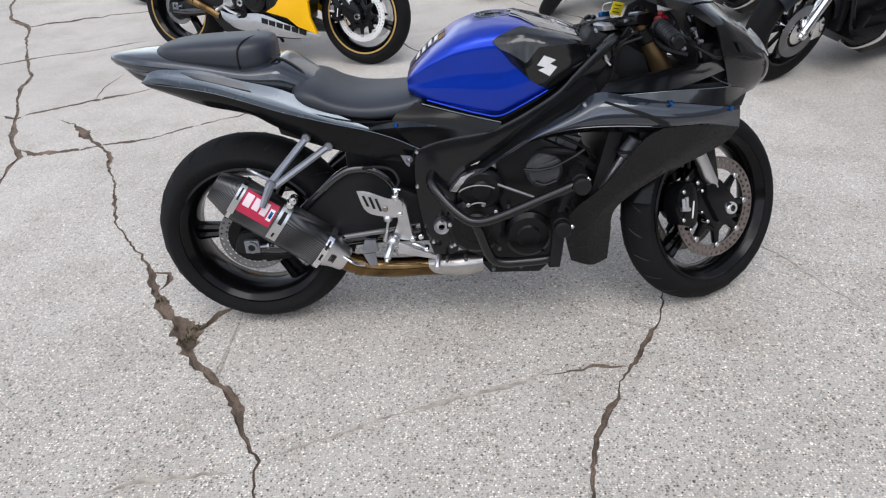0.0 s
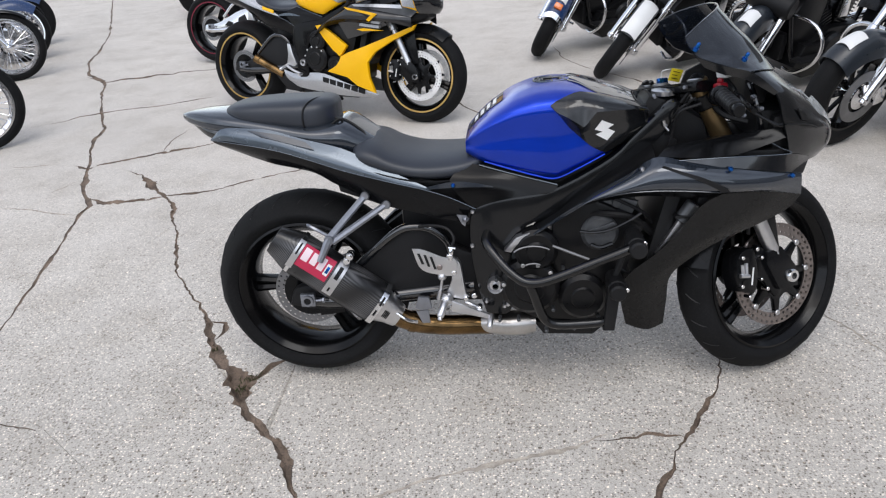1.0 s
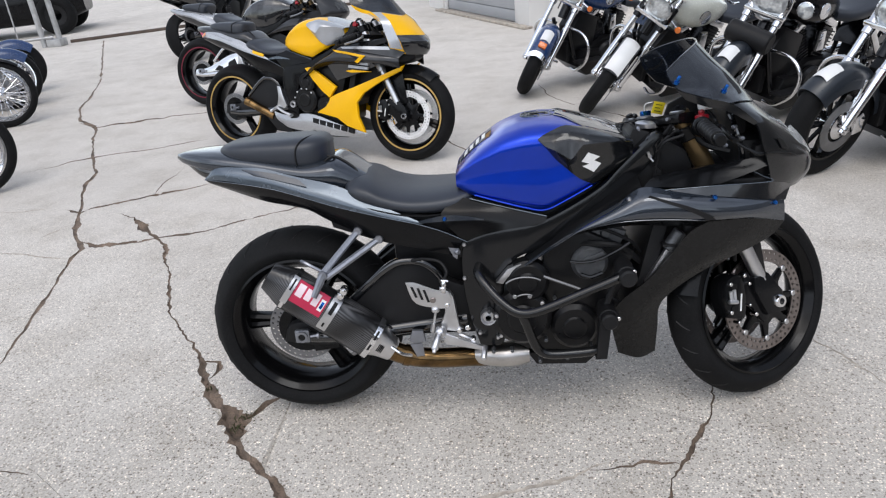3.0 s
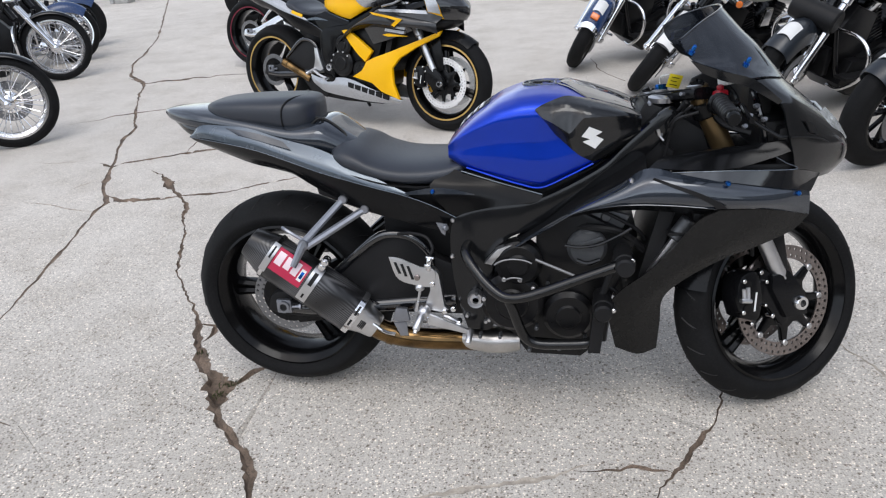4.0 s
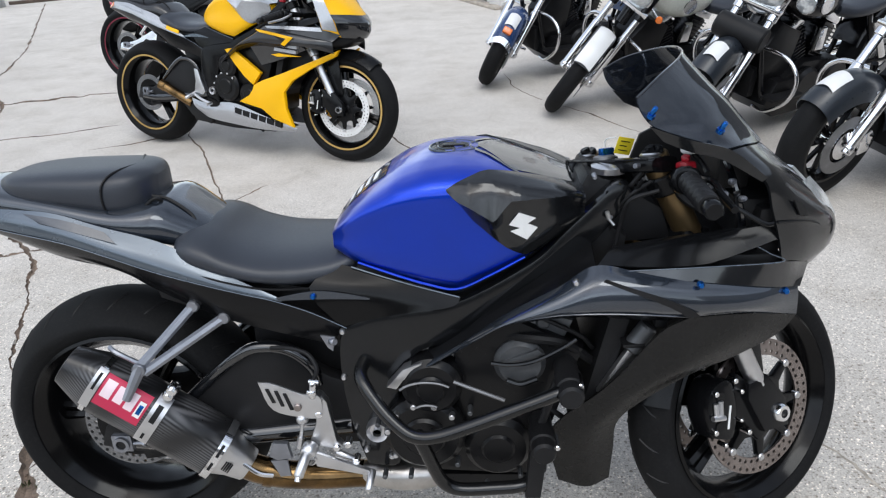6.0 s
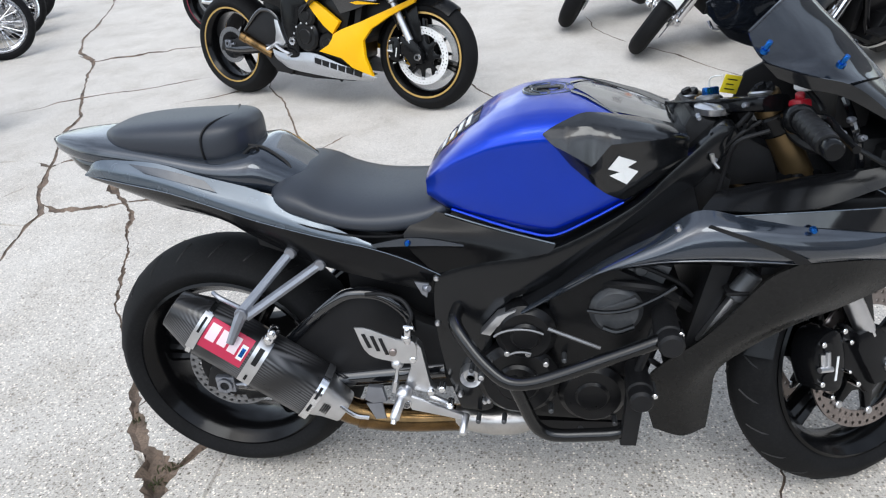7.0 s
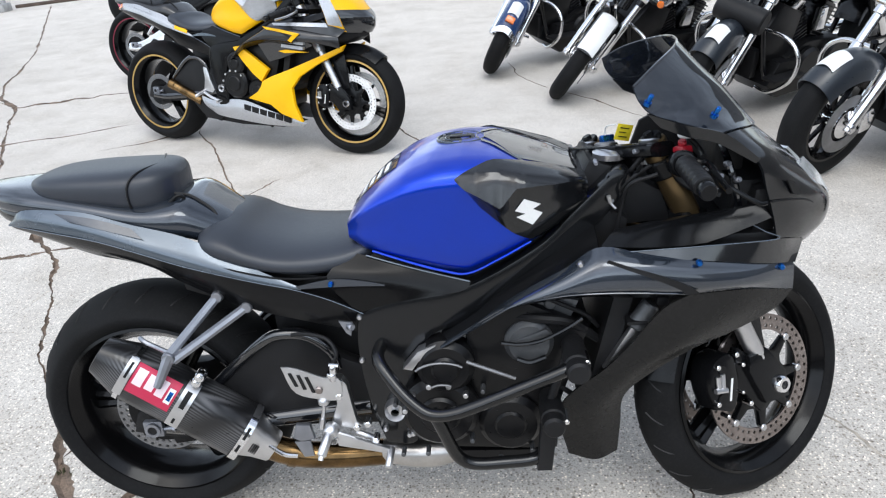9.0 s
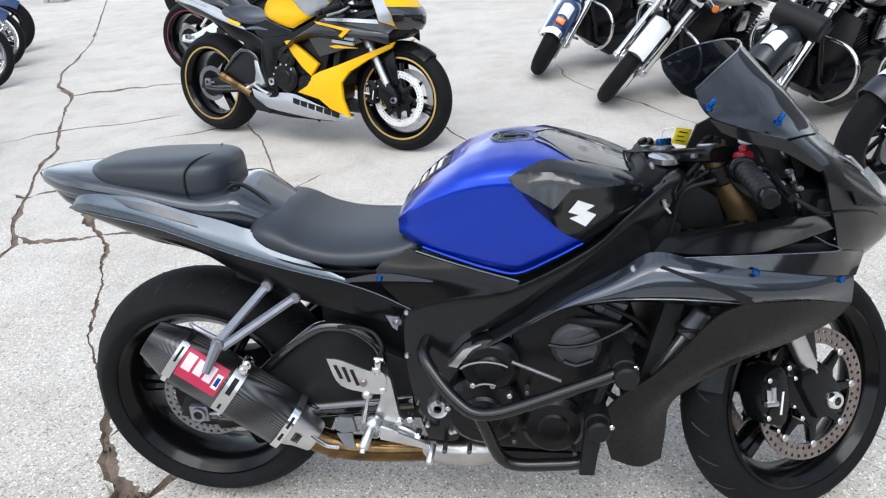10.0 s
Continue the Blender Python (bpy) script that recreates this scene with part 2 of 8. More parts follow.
M_PLATE = mat("pale_film", (0.72, 0.72, 0.71), 0.35, 0, 0.06)
M_GLASS = smoked("smoked_screen", (0.012, 0.015, 0.021), 0.24, 0.85)
M_LAMP = smoked("clear_lamp_cover", (0.10, 0.105, 0.11), 0.35)
M_GALV = mat("galvanised_steel", (0.42, 0.42, 0.42), 0.5, 0.7, 0.2, 10, 90)
M_WALL = mat("white_painted_wall", (0.70, 0.69, 0.67), 0.8, 0, 0.08, 1.2, 40, 0.2)
M_DOOR = mat("grey_roller_door", (0.36, 0.37, 0.385), 0.55, 0.1, 0.08, 2, 60)
M_RUST = mat("rusty_rail", (0.10, 0.075, 0.06), 0.8, 0.2, 0.35, 7, 90, 0.4)


# ---------------------------------------------------------------- mesh helpers
def thing(name, label, category, group="", m=None):
    ob = tagged(new(name), label, category, group)
    if m is not None:
        ob.matrix_world = m
    return ob


def part(name, bm, material, parent, label="", xf=None, sharp=38, kind=""):
    """Links a bmesh as one mesh object under a thing or a part."""
    if xf is not None:
        bm.transform(xf)
    bmesh.ops.recalc_face_normals(bm, faces=bm.faces)
    me = bpy.data.meshes.new(name)
    bm.to_mesh(me)
    bm.free()
    me.shade_smooth()
    me.set_sharp_from_angle(angle=radians(sharp))
    for one in material if isinstance(material, (list, tuple)) else [material]:
        me.materials.append(one)
    ob = new(name, me)
    ob.parent = parent
    if label or kind:
        tagged(ob, label, kind=kind)
    return ob


def bm_new():
    return bmesh.new()


def cr(points, n):
    """A smooth curve through points, n points long, by even parameter."""
    p = np.array(points, float)
    if len(p) == 2:
        return p[0] + (p[1] - p[0]) * np.linspace(0, 1, n)[:, None]
    q = np.vstack([2 * p[0] - p[1], p, 2 * p[-1] - p[-2]])
    out = []
    for s in np.linspace(0, len(p) - 1 - 1e-9, n):
        i, t = int(s), s - int(s)
        a, b, c, d = q[i : i + 4]
        out.append(0.5 * (2 * b + (c - a) * t + (2 * a - 5 * b + 4 * c - d) * t * t + (3 * b - a - 3 * c + d) * t**3))
    return np.array(out)


def grid(bm, rows, closed=False):
    """Faces over rows of points."""
    vs = [[bm.verts.new(p) for p in row] for row in rows]
    n = len(rows[0])
    for a, b in zip(vs, vs[1:]):
        for i in range(n if closed else n - 1):
            j = (i + 1) % n
            bm.faces.new((a[i], a[j], b[j], b[i]))
    return vs


def skin(curves, nu=16, nv=12, thick=0.004, mirror=False, straight=False):
    """A curved panel with thickness: lofted through curves."""
    bm = bm_new()
    rows = np.array([cr(c, nu) for c in curves])
    if straight:
        cols = np.array([np.stack([np.interp(np.linspace(0, len(curves) - 1, nv), range(len(curves)), rows[:, i, k]) for k in range(3)], -1) for i in range(nu)])
    else:
        cols = np.array([cr(rows[:, i], nv) for i in range(nu)])
    du, dv = np.gradient(cols, axis=0), np.gradient(cols, axis=1)
    nor = np.cross(du, dv)
    nor /= np.linalg.norm(nor, axis=2, keepdims=True) + 1e-9
    # Inside is towards the middle plane and the panel's own hollow.
    flip = np.sign((nor[:, :, 1] * cols[:, :, 1]).sum()) or 1
    inner = cols - flip * nor * thick
    a, b = grid(bm, cols), grid(bm, inner)
    nu, nv = cols.shape[:2]
    rim = [(i, 0) for i in range(nu)] + [(nu - 1, j) for j in range(1, nv)] + [(i, nv - 1) for i in range(nu - 2, -1, -1)] + [(0, j) for j in range(nv - 2, 0, -1)]
    for (i, j), (k, m) in zip(rim, rim[1:] + rim[:1]):
        bm.faces.new((a[i][j], a[k][m], b[k][m], b[i][j]))
    if mirror:
        bm.transform(Matrix.Diagonal((1, -1, 1, 1)))
    return bm


def plate(outline, y0, y1, bevel=0.003, smooth=0, holes=()):
    """An outline in x and z, drawn out from y0 to y1, with rounded edges."""
    bm = bm_new()
    pts = list(outline)
    if smooth:
        pts = [tuple(p) for p in cr(pts + pts[:1], smooth)[:-1]]
    vs = [bm.verts.new((x, y0, z)) for x, z in pts]
    f = bm.faces.new(vs)
    out = bmesh.ops.extrude_face_region(bm, geom=[f])
    bmesh.ops.translate(bm, verts=[v for v in out["geom"] if isinstance(v, bmesh.types.BMVert)], vec=(0, y1 - y0, 0))
    if bevel:
        caps = [e for e in bm.edges if abs(e.verts[0].co.y - e.verts[1].co.y) < 1e-7]
        bmesh.ops.bevel(bm, geom=caps, offset=bevel, segments=2, affect="EDGES", profile=0.6)
    return bm


def tube(points, r, sides=10, n=0, caps=True, r2=None):
    """A round bar along points."""
    bm = bm_new()
    p = cr(points, n) if n else np.array(points, float)
    t = np.gradient(p, axis=0)
    t /= np.linalg.norm(t, axis=1, keepdims=True) + 1e-12
    up = np.array([0, 0, 1.0]) if abs(t[0][2]) < 0.9 else np.array([0, 1.0, 0])
    rows = []
    for k, (o, d) in enumerate(zip(p, t)):
        side = np.cross(d, up)
        side /= np.linalg.norm(side) + 1e-12
        up = np.cross(side, d)
        rad = r if r2 is None else r + (r2 - r) * k / (len(p) - 1)
        rows.append([o + rad * (math.cos(a) * side + math.sin(a) * up) for a in np.linspace(0, 2 * math.pi, sides, endpoint=False)])
    vs = grid(bm, rows, True)
    if caps:
        bm.faces.new(vs[0][::-1])
        bm.faces.new(vs[-1])
    return bm


def lathe(profile, n=48, axis="y", at=(0, 0, 0), closed=False):
    """Turns (radius, along) points round an axis."""
    bm = bm_new()
    rows = []
    for a in np.linspace(0, 2 * math.pi, n, endpoint=False):
        c, s = math.cos(a), math.sin(a)
        row = []
        for r, h in profile:
            p = {"y": (r * c, h, r * s), "z": (r * c, r * s, h), "x": (h, r * c, r * s)}[axis]
            row.append((p[0] + at[0], p[1] + at[1], p[2] + at[2]))
        rows.append(row)
    rows.append(rows[0])
    vs = [[bm.verts.new(p) for p in row] for row in rows[:-1]]
    m = len(profile)
    for i in range(n):
        a, b = vs[i], vs[(i + 1) % n]
        for j in range(m if closed else m - 1):
            k = (j + 1) % m
            four = [a[j], a[k], b[k], b[j]]
            if profile[j][0] < 1e-6:
                four = [a[j], a[k], b[k]]
            elif profile[k][0] < 1e-6:
                four = [a[j], a[k], b[j]]
            bm.faces.new(four)
    bmesh.ops.remove_doubles(bm, verts=bm.verts, dist=1e-6)
    return bm


def disc_stack(r, y0, y1, at, n=28, edge=0.004):
    """A round cover with softened rims, its axis along y, at (x, z)."""
    lo, hi = min(y0, y1), max(y0, y1)
    prof = [(0, lo), (r - edge, lo), (r, lo + edge), (r, hi - edge), (r - edge, hi), (0, hi)]
    return lathe(prof, n, "y", (at[0], 0, at[1]))


def box(x0, x1, y0, y1, z0, z1, bevel=0.006):
    bm = bm_new()
    bmesh.ops.create_cube(bm, size=1, matrix=Matrix.Translation(((x0 + x1) / 2, (y0 + y1) / 2, (z0 + z1) / 2)) @ Matrix.Diagonal((x1 - x0, y1 - y0, z1 - z0, 1)))
    if bevel:
        bmesh.ops.bevel(bm, geom=bm.edges[:], offset=bevel, segments=2, affect="EDGES", profile=0.6)
    return bm


def rod(a, b, r, sides=12, r2=None, edge=0.0):
    """A straight bar, with a softened end rim where edge is given."""
    a, b = np.array(a, float), np.array(b, float)
    if not edge:
        return tube([a, b], r, sides, r2=r2)
    d = (b - a) / np.linalg.norm(b - a)
    bm = tube([a, a + d * edge, b - d * edge, b], r, sides)
    bm.verts.ensure_lookup_table()
    for k in list(range(sides)) + list(range(3 * sides, 4 * sides)):
        v = bm.verts[k]
        o = a if k < sides else b
        v.co = Vector(o) + (v.co - Vector(o)) * (1 - edge / r * 0.8)
    return bm


def merge(*bms):
    out = bm_new()
    for b in bms:
        me = bpy.data.meshes.new("piece")
        b.to_mesh(me)
        b.free()
        out.from_mesh(me)
        bpy.data.meshes.remove(me)
    return out


def loft(sections, caps=True):
    """Closed rings of points, lofted."""
    bm = bm_new()
    vs = grid(bm, sections, True)
    if caps:
        bm.faces.new(vs[0][::-1])
        bm.faces.new(vs[-1])
    return bm


def ring(x, w, z0, z1, n=20, p=2.6, top=1.0):
    """A rounded ring across x: half width w, from z0 to z1. top narrows the upper half."""
    out = []
    for a in np.linspace(0, 2 * math.pi, n, endpoint=False):
        c, s = math.cos(a), math.sin(a)
        y = math.copysign(abs(c) ** (2 / p), c) * w * (1 if s < 0 else 1 + (top - 1) * abs(s))
        z = (z0 + z1) / 2 + math.copysign(abs(s) ** (2 / p), s) * (z1 - z0) / 2
        out.append((x, y, z))
    return out


def smooth_loft(table, n=24, p=2.6, ring_n=24, top=1.0):
    """Table of x, half width, z0, z1, smoothed along x."""
    t = cr(table, n)
    return loft([ring(x, max(w, 0.002), a, b, ring_n, p, top) for x, w, a, b in t])


def drilled(ri, ro, y, count, at=(0, 0), thick=0.005, hole=0.0042, rows=2):
    """A brake disc: a flat ring with rows of drilled holes."""
    bm = bm_new()
    cx, cz = at
    dr = (ro - ri) / rows
    for side in (-1, 1):
        yy = y + side * thick / 2
        for k in range(count):
            for row in range(rows):
                a0, a1 = [2 * math.pi * (k + row * 0.5 + e) / count for e in (0, 1)]
                r0, r1 = ri + row * dr, ri + (row + 1) * dr
                am, rm = (a0 + a1) / 2, (r0 + r1) / 2
                outer = [(r0, a0), (r0, am), (r0, a1), (rm, a1), (r1, a1), (r1, am), (r1, a0), (rm, a0)]
                pos = [Vector((cx + r * math.cos(a), yy, cz + r * math.sin(a))) for r, a in outer]
                mid = Vector((cx + rm * math.cos(am), yy, cz + rm * math.sin(am)))
                o = [bm.verts.new(p) for p in pos]
                i = [bm.verts.new(mid + (p - mid).normalized() * hole) for p in pos]
                for u in range(8):
                    w = (u + 1) % 8
                    bm.faces.new((o[u], o[w], i[w], i[u]))
    n = 72
    for r in (ri, ro):
        rows_ = [[(cx + r * math.cos(a), y + s * thick / 2, cz + r * math.sin(a)) for s in (-1, 1)] for a in np.linspace(0, 2 * math.pi, n + 1)]
        grid(bm, rows_)
    bmesh.ops.remove_doubles(bm, verts=bm.verts, dist=2e-5)
    return bm


def about(point, axis, degrees):
    """A turn about a line."""
    return Matrix.Translation(point) @ Matrix.Rotation(radians(degrees), 4, Vector(axis)) @ Matrix.Translation(-Vector(point))


def tyre_profile(R, w, rb=0.222, square=0.0):
    half = [(rb, 0.36), (rb + 0.012, 0.44), (R - 0.62 * (R - rb), 0.5), (R - 0.47 * (R - rb), 0.470), (R - 0.30 * (R - rb), 0.385), (R - 0.13 * (R - rb), 0.255), (R - 0.03 * (R - rb), 0.115), (R, 0)]
    half = [(r + square * (R - r) * (1 if k > 3 else 0) * 0.6, y) for k, (r, y) in enumerate(half)]
    pts = [(r, y * w) for r, y in half] + [(r, -y * w) for r, y in half[-2::-1]]
    p = cr(pts, 33)
    return [tuple(v) for v in p]


# ---------------------------------------------------------------- ground with its cracks
CRACKS = [
    # nodes of x, y, half width; a negative width marks a shallow, silted crack
    [(-4.37, 6.72, 0.03), (-4.1, 6.15, 0.014), (-3.89, 5.61, 0.018), (-3.66, 4.99, 0.024), (-3.35, 4.46, 0.03), (-3.01, 4.12, 0.026), (-2.82, 3.72, 0.02), (-2.56, 3.24, 0.024), (-2.30, 2.80, 0.022), (-2.21, 2.48, 0.026), (-2.04, 2.14, 0.022), (-1.88, 1.80, 0.028), (-1.75, 1.58, 0.022), (-1.65, 1.45, 0.020), (-1.64, 1.32, 0.022), (-1.61, 1.18, 0.016), (-1.56, 1.06, 0.013), (-1.46, 0.69, 0.014), (-1.38, 0.42, 0.01), (-1.3, 0.1, 0.008), (-1.2, -0.4, 0.006)],
    [(-6.3, 10.4, 0.02), (-5.3, 8.5, 0.014), (-4.37, 6.72, 0.025)],
    [(-3.35, 4.40, 0.03), (-3.02, 4.16, 0.03), (-2.90, 4.24, 0.055), (-2.71, 4.25, 0.05), (-2.64, 4.34, 0.03), (-2.48, 4.33, 0.018), (-2.44, 4.41, 0.016), (-2.16, 4.42, 0.022), (-1.7, 4.6, 0.014), (-0.9, 5.0, 0.01)],
    [(-1.73, 1.58, 0.010), (-1.59, 1.48, 0.030), (-1.46, 1.49, 0.034), (-1.33, 1.52, 0.026), (-1.28, 1.54, 0.020), (-1.10, 1.58, 0.024), (-0.96, 1.63, 0.018), (-0.83, 1.73, 0.013), (-0.72, 1.80, 0.012), (-0.59, 1.86, 0.012), (-0.35, 2.3, 0.01)],
    [(-1.69, 1.95, 0.007), (-1.54, 1.87, 0.012), (-1.41, 1.70, 0.034), (-1.28, 1.56, 0.018), (-1.16, 1.43, 0.014), (-1.07, 1.25, 0.015), (-0.99, 1.13, 0.010), (-0.9, 0.92, 0.011), (-0.84, 0.76, 0.013), (-0.8, 0.66, 0.009), (-0.68, 0.54, 0.012), (-0.56, 0.40, 0.012), (-0.5, 0.3, 0.017), (-0.43, 0.17, 0.026), (-0.35, 0.06, 0.036), (-0.28, 0.0, 0.068), (-0.225, -0.06, 0.085), (-0.20, -0.145, 0.040), (-0.14, -0.235, 0.014), (-0.085, -0.29, 0.019), (-0.03, -0.34, 0.015), (0.05, -0.47, 0.017), (0.10, -0.55, 0.012), (0.145, -0.61, 0.016), (0.15, -0.72, 0.010), (0.2, -0.9, 0.012), (0.22, -1.3, 0.01)],
    [(-0.52, 0.31, 0.008), (-0.43, 0.30, 0.012), (-0.40, 0.24, 0.014), (-0.43, 0.17, 0.01)],
    [(-0.225, -0.07, 0.02), (-0.17, 0.0, 0.017), (-0.12, 0.06, 0.01), (-0.08, 0.12, 0.006)],
    [(-2.6, 2.09, -0.008), (-2.4, 2.08, -0.012), (-2.22, 2.11, -0.010)],
    [(-2.11, 2.08, 0.012), (-1.98, 2.01, 0.020), (-1.92, 2.08, 0.020), (-1.79, 2.15, 0.022), (-1.60, 2.26, 0.034), (-1.41, 2.33, 0.016), (-1.26, 2.42, 0.012)],
    [(-1.60, 2.26, 0.030), (-1.64, 2.48, 0.012), (-1.62, 2.72, 0.010)],
    [(-2.16, 1.45, -0.014), (-1.92, 1.40, -0.010), (-1.76, 1.34, -0.010), (-1.65, 1.33, -0.008)],
    [(-2.0, 1.62, -0.010), (-1.93, 1.78, -0.010)],
    [(-2.95, 2.92, 0.018), (-2.86, 2.97, 0.010), (-2.74, 3.02, 0.014), (-2.69, 3.14, 0.024), (-2.56, 3.20, 0.030), (-2.43, 3.26, 0.016), (-2.22, 3.30, 0.012), (-2.04, 3.37, 0.008), (-1.87, 3.46, 0.016), (-1.7, 3.52, 0.01)],
    [(-1.75, 2.95, 0.006), (-1.5, 3.05, 0.014), (-1.3, 3.2, 0.02), (-1.1, 3.25, 0.008)],
    [(-1.2, 3.4, 0.006), (-1.15, 3.21, 0.010), (-0.95, 2.92, 0.012), (-0.8, 2.63, 0.013), (-0.62, 2.28, 0.011), (-0.49, 2.02, 0.009), (-0.42, 1.8, 0.006)],
    [(1.33, 0.10, 0.007), (1.32, 0.01, 0.009), (1.275, -0.09, 0.011), (1.21, -0.2, 0.009), (1.175, -0.265, 0.014), (1.12, -0.36, 0.010), (1.085, -0.44, 0.012), (1.05, -0.51, 0.009), (1.015, -0.6, 0.012), (0.99, -0.71, 0.008), (0.95, -0.9, 0.010), (0.93, -1.3, 0.008)],
    [(0.145, -0.60, -0.010), (0.33, -0.535, -0.012), (0.48, -0.47, -0.010), (0.63, -0.425, -0.012), (0.79, -0.355, -0.012), (0.96, -0.295, -0.014)],
    [(0.90, -0.315, 0.004), (0.98, -0.29, 0.008), (1.07, -0.272, 0.014), (1.16, -0.29, 0.012)],
    [(-0.35, -0.76, -0.010), (-0.22, -0.70, -0.009), (-0.05, -0.655, -0.007), (0.10, -0.64, -0.006)],
    [(1.60, 0.55, -0.006), (1.74, 0.32, -0.008), (1.86, 0.04, -0.008), (2.0, -0.2, -0.006)],
    [(0.05, 3.35, 0.006), (0.15, 3.17, 0.010), (0.3, 2.9, 0.011), (0.45, 2.68, 0.010), (0.6, 2.4, 0.006)],
    [(0.93, 4.6, 0.007), (0.97, 4.36, 0.008), (0.99, 4.16, 0.007), (1.18, 3.79, 0.007), (1.33, 3.6, 0.007), (1.46, 3.44, 0.009), (1.6, 3.2, 0.008), (1.72, 3.01, 0.007), (2.1, 2.4, 0.006)],
    [(-2.6, 0.3, 0.003), (-1.9, -0.05, 0.005), (-1.3, -0.25, 0.004), (-0.8, -0.3, 0.003)],
]


def cracked_ground():
    """The lot: one sheet to the horizon, the cracks sunk into it with broken edges."""
    from mathutils.geometry import delaunay_2d_cdt

    rnd = random.Random(5)
    pts, depth, faces = [], [], []
    for nodes in CRACKS:
        a = np.array(nodes, float)
        pale = a[0, 2] < 0
        a[:, 2] = abs(a[:, 2])
        length = np.linalg.norm(np.diff(a[:, :2], axis=0), axis=1).sum()
        n = max(8, int(length / (0.016 if a[:, 1].mean() < 2.2 else 0.035)))
        # even steps along straight links, then jagged sideways
        s = np.r_[0, np.cumsum(np.linalg.norm(np.diff(a[:, :2], axis=0), axis=1))]
        u = np.linspace(0, s[-1], n)
        p = np.stack([np.interp(u, s, a[:, k]) for k in range(3)], 1)
        t = np.gradient(p[:, :2], axis=0)
        t /= np.linalg.norm(t, axis=1, keepdims=True) + 1e-9
        side = np.stack([-t[:, 1], t[:, 0]], 1)
        wob = 0.0
        mid = p[:, :2].copy()
        for k in range(n):
            wob = 0.8 * wob + rnd.uniform(-1, 1) * 0.006
            mid[k] += side[k] * wob
        taper = np.minimum(1, np.minimum(np.arange(n) + 0.3, n - 1 - np.arange(n) + 0.3) / 6)
        run = np.interp(np.arange(n), np.linspace(0, n - 1, max(3, n // 5)), [rnd.uniform(0.35, 1.45) for _ in range(max(3, n // 5))])
        w = np.maximum(p[:, 2] * taper * (0.66 if a[:, 1].mean() < 1.0 else 0.56) * run, 0.0009)
        for inner in (False, True):
            k = 0.45 if inner else 1.0
            def ragged():
                v, out = 0.0, []
                for _ in range(n):
                    v = 0.72 * v + rnd.uniform(-0.32, 0.32)
                    out.append(max(0.35, 0.95 + v + (rnd.uniform(0.2, 0.6) if rnd.random() < 0.08 else 0)))
                return out

            ra, rb = ragged(), ragged()
            L = [mid[i] + side[i] * w[i] * k * ra[i] for i in range(n)]
            R = [mid[i] - side[i] * w[i] * k * rb[i] for i in range(n)]
            loop = R + L[::-1]
            base = len(pts)
            pts += [Vector((float(q[0]), float(q[1]))) for q in loop]
            base_d, per_w = (0.004, 0.65) if a[:, 1].mean() < 1.0 else (0.002, 0.22)
            dd = [0.0 if not inner else -0.0015 if pale else -(base_d + per_w * w[i]) for i in range(n)]
            depth += dd + dd[::-1]
            faces.append((inner and not pale, list(range(base, base + len(loop))), pale))
    base = len(pts)
    pts += [Vector(v) for v in ((-300, -300), (300, -300), (300, 300), (-300, 300))]
    depth += [0.0] * 4
    sheet = list(range(base, base + 4))
    # Loose points keep the near triangles compact.
    for x in np.arange(-6, 5, 0.5):
        for y in np.arange(-3, 9, 0.5):
            pts.append(Vector((float(x) + rnd.uniform(-0.1, 0.1), float(y) + rnd.uniform(-0.1, 0.1))))
            depth.append(0.0)
    v2, _, f2, ov, _, of = delaunay_2d_cdt(pts, [], [sheet] + [f for _, f, _ in faces], 1, 1e-5)
    is_inner = [False] + [i for i, _, _ in faces]
    is_pale = [False] + [p for _, _, p in faces]
    bm = bm_new()
    inside = [0] * len(v2)
    hits = [[] for _ in v2]
    for f, o in zip(f2, of):
        for v in f:
            hits[v].append(any(is_inner[k] for k in o))
    vs = []
    for k, p in enumerate(v2):
        d = [depth[j] for j in ov[k]]
        z = min(d) if d else 0.0
        if z == 0.0 and hits[k] and all(hits[k]):
            z = -0.012
        elif not d and any(hits[k]):
            z = -0.010
        vs.append(bm.verts.new((p.x, p.y, z)))
    for f, o in zip(f2, of):
        if len(set(f)) < 3:
            continue
        try:
            face = bm.faces.new([vs[k] for k in f])
        except ValueError:
            continue
        face.material_index = 0 if len(o) < 2 else 1 if any(k and not is_pale[k] for k in o) else 2
    bmesh.ops.recalc_face_normals(bm, faces=bm.faces)
    if sum(f.normal.z for f in bm.faces) < 0:
        bmesh.ops.reverse_faces(bm, faces=bm.faces)
    me = bpy.data.meshes.new("ground")
    bm.to_mesh(me)
    bm.free()
    me.materials.append(M_CONC)
    me.materials.append(M_DIRT)
    me.materials.append(M_SAND)
    return tagged(new("ground", me), "worn grey concrete parking lot with dirt-filled cracks", "ground", kind="structure")


cracked_ground()


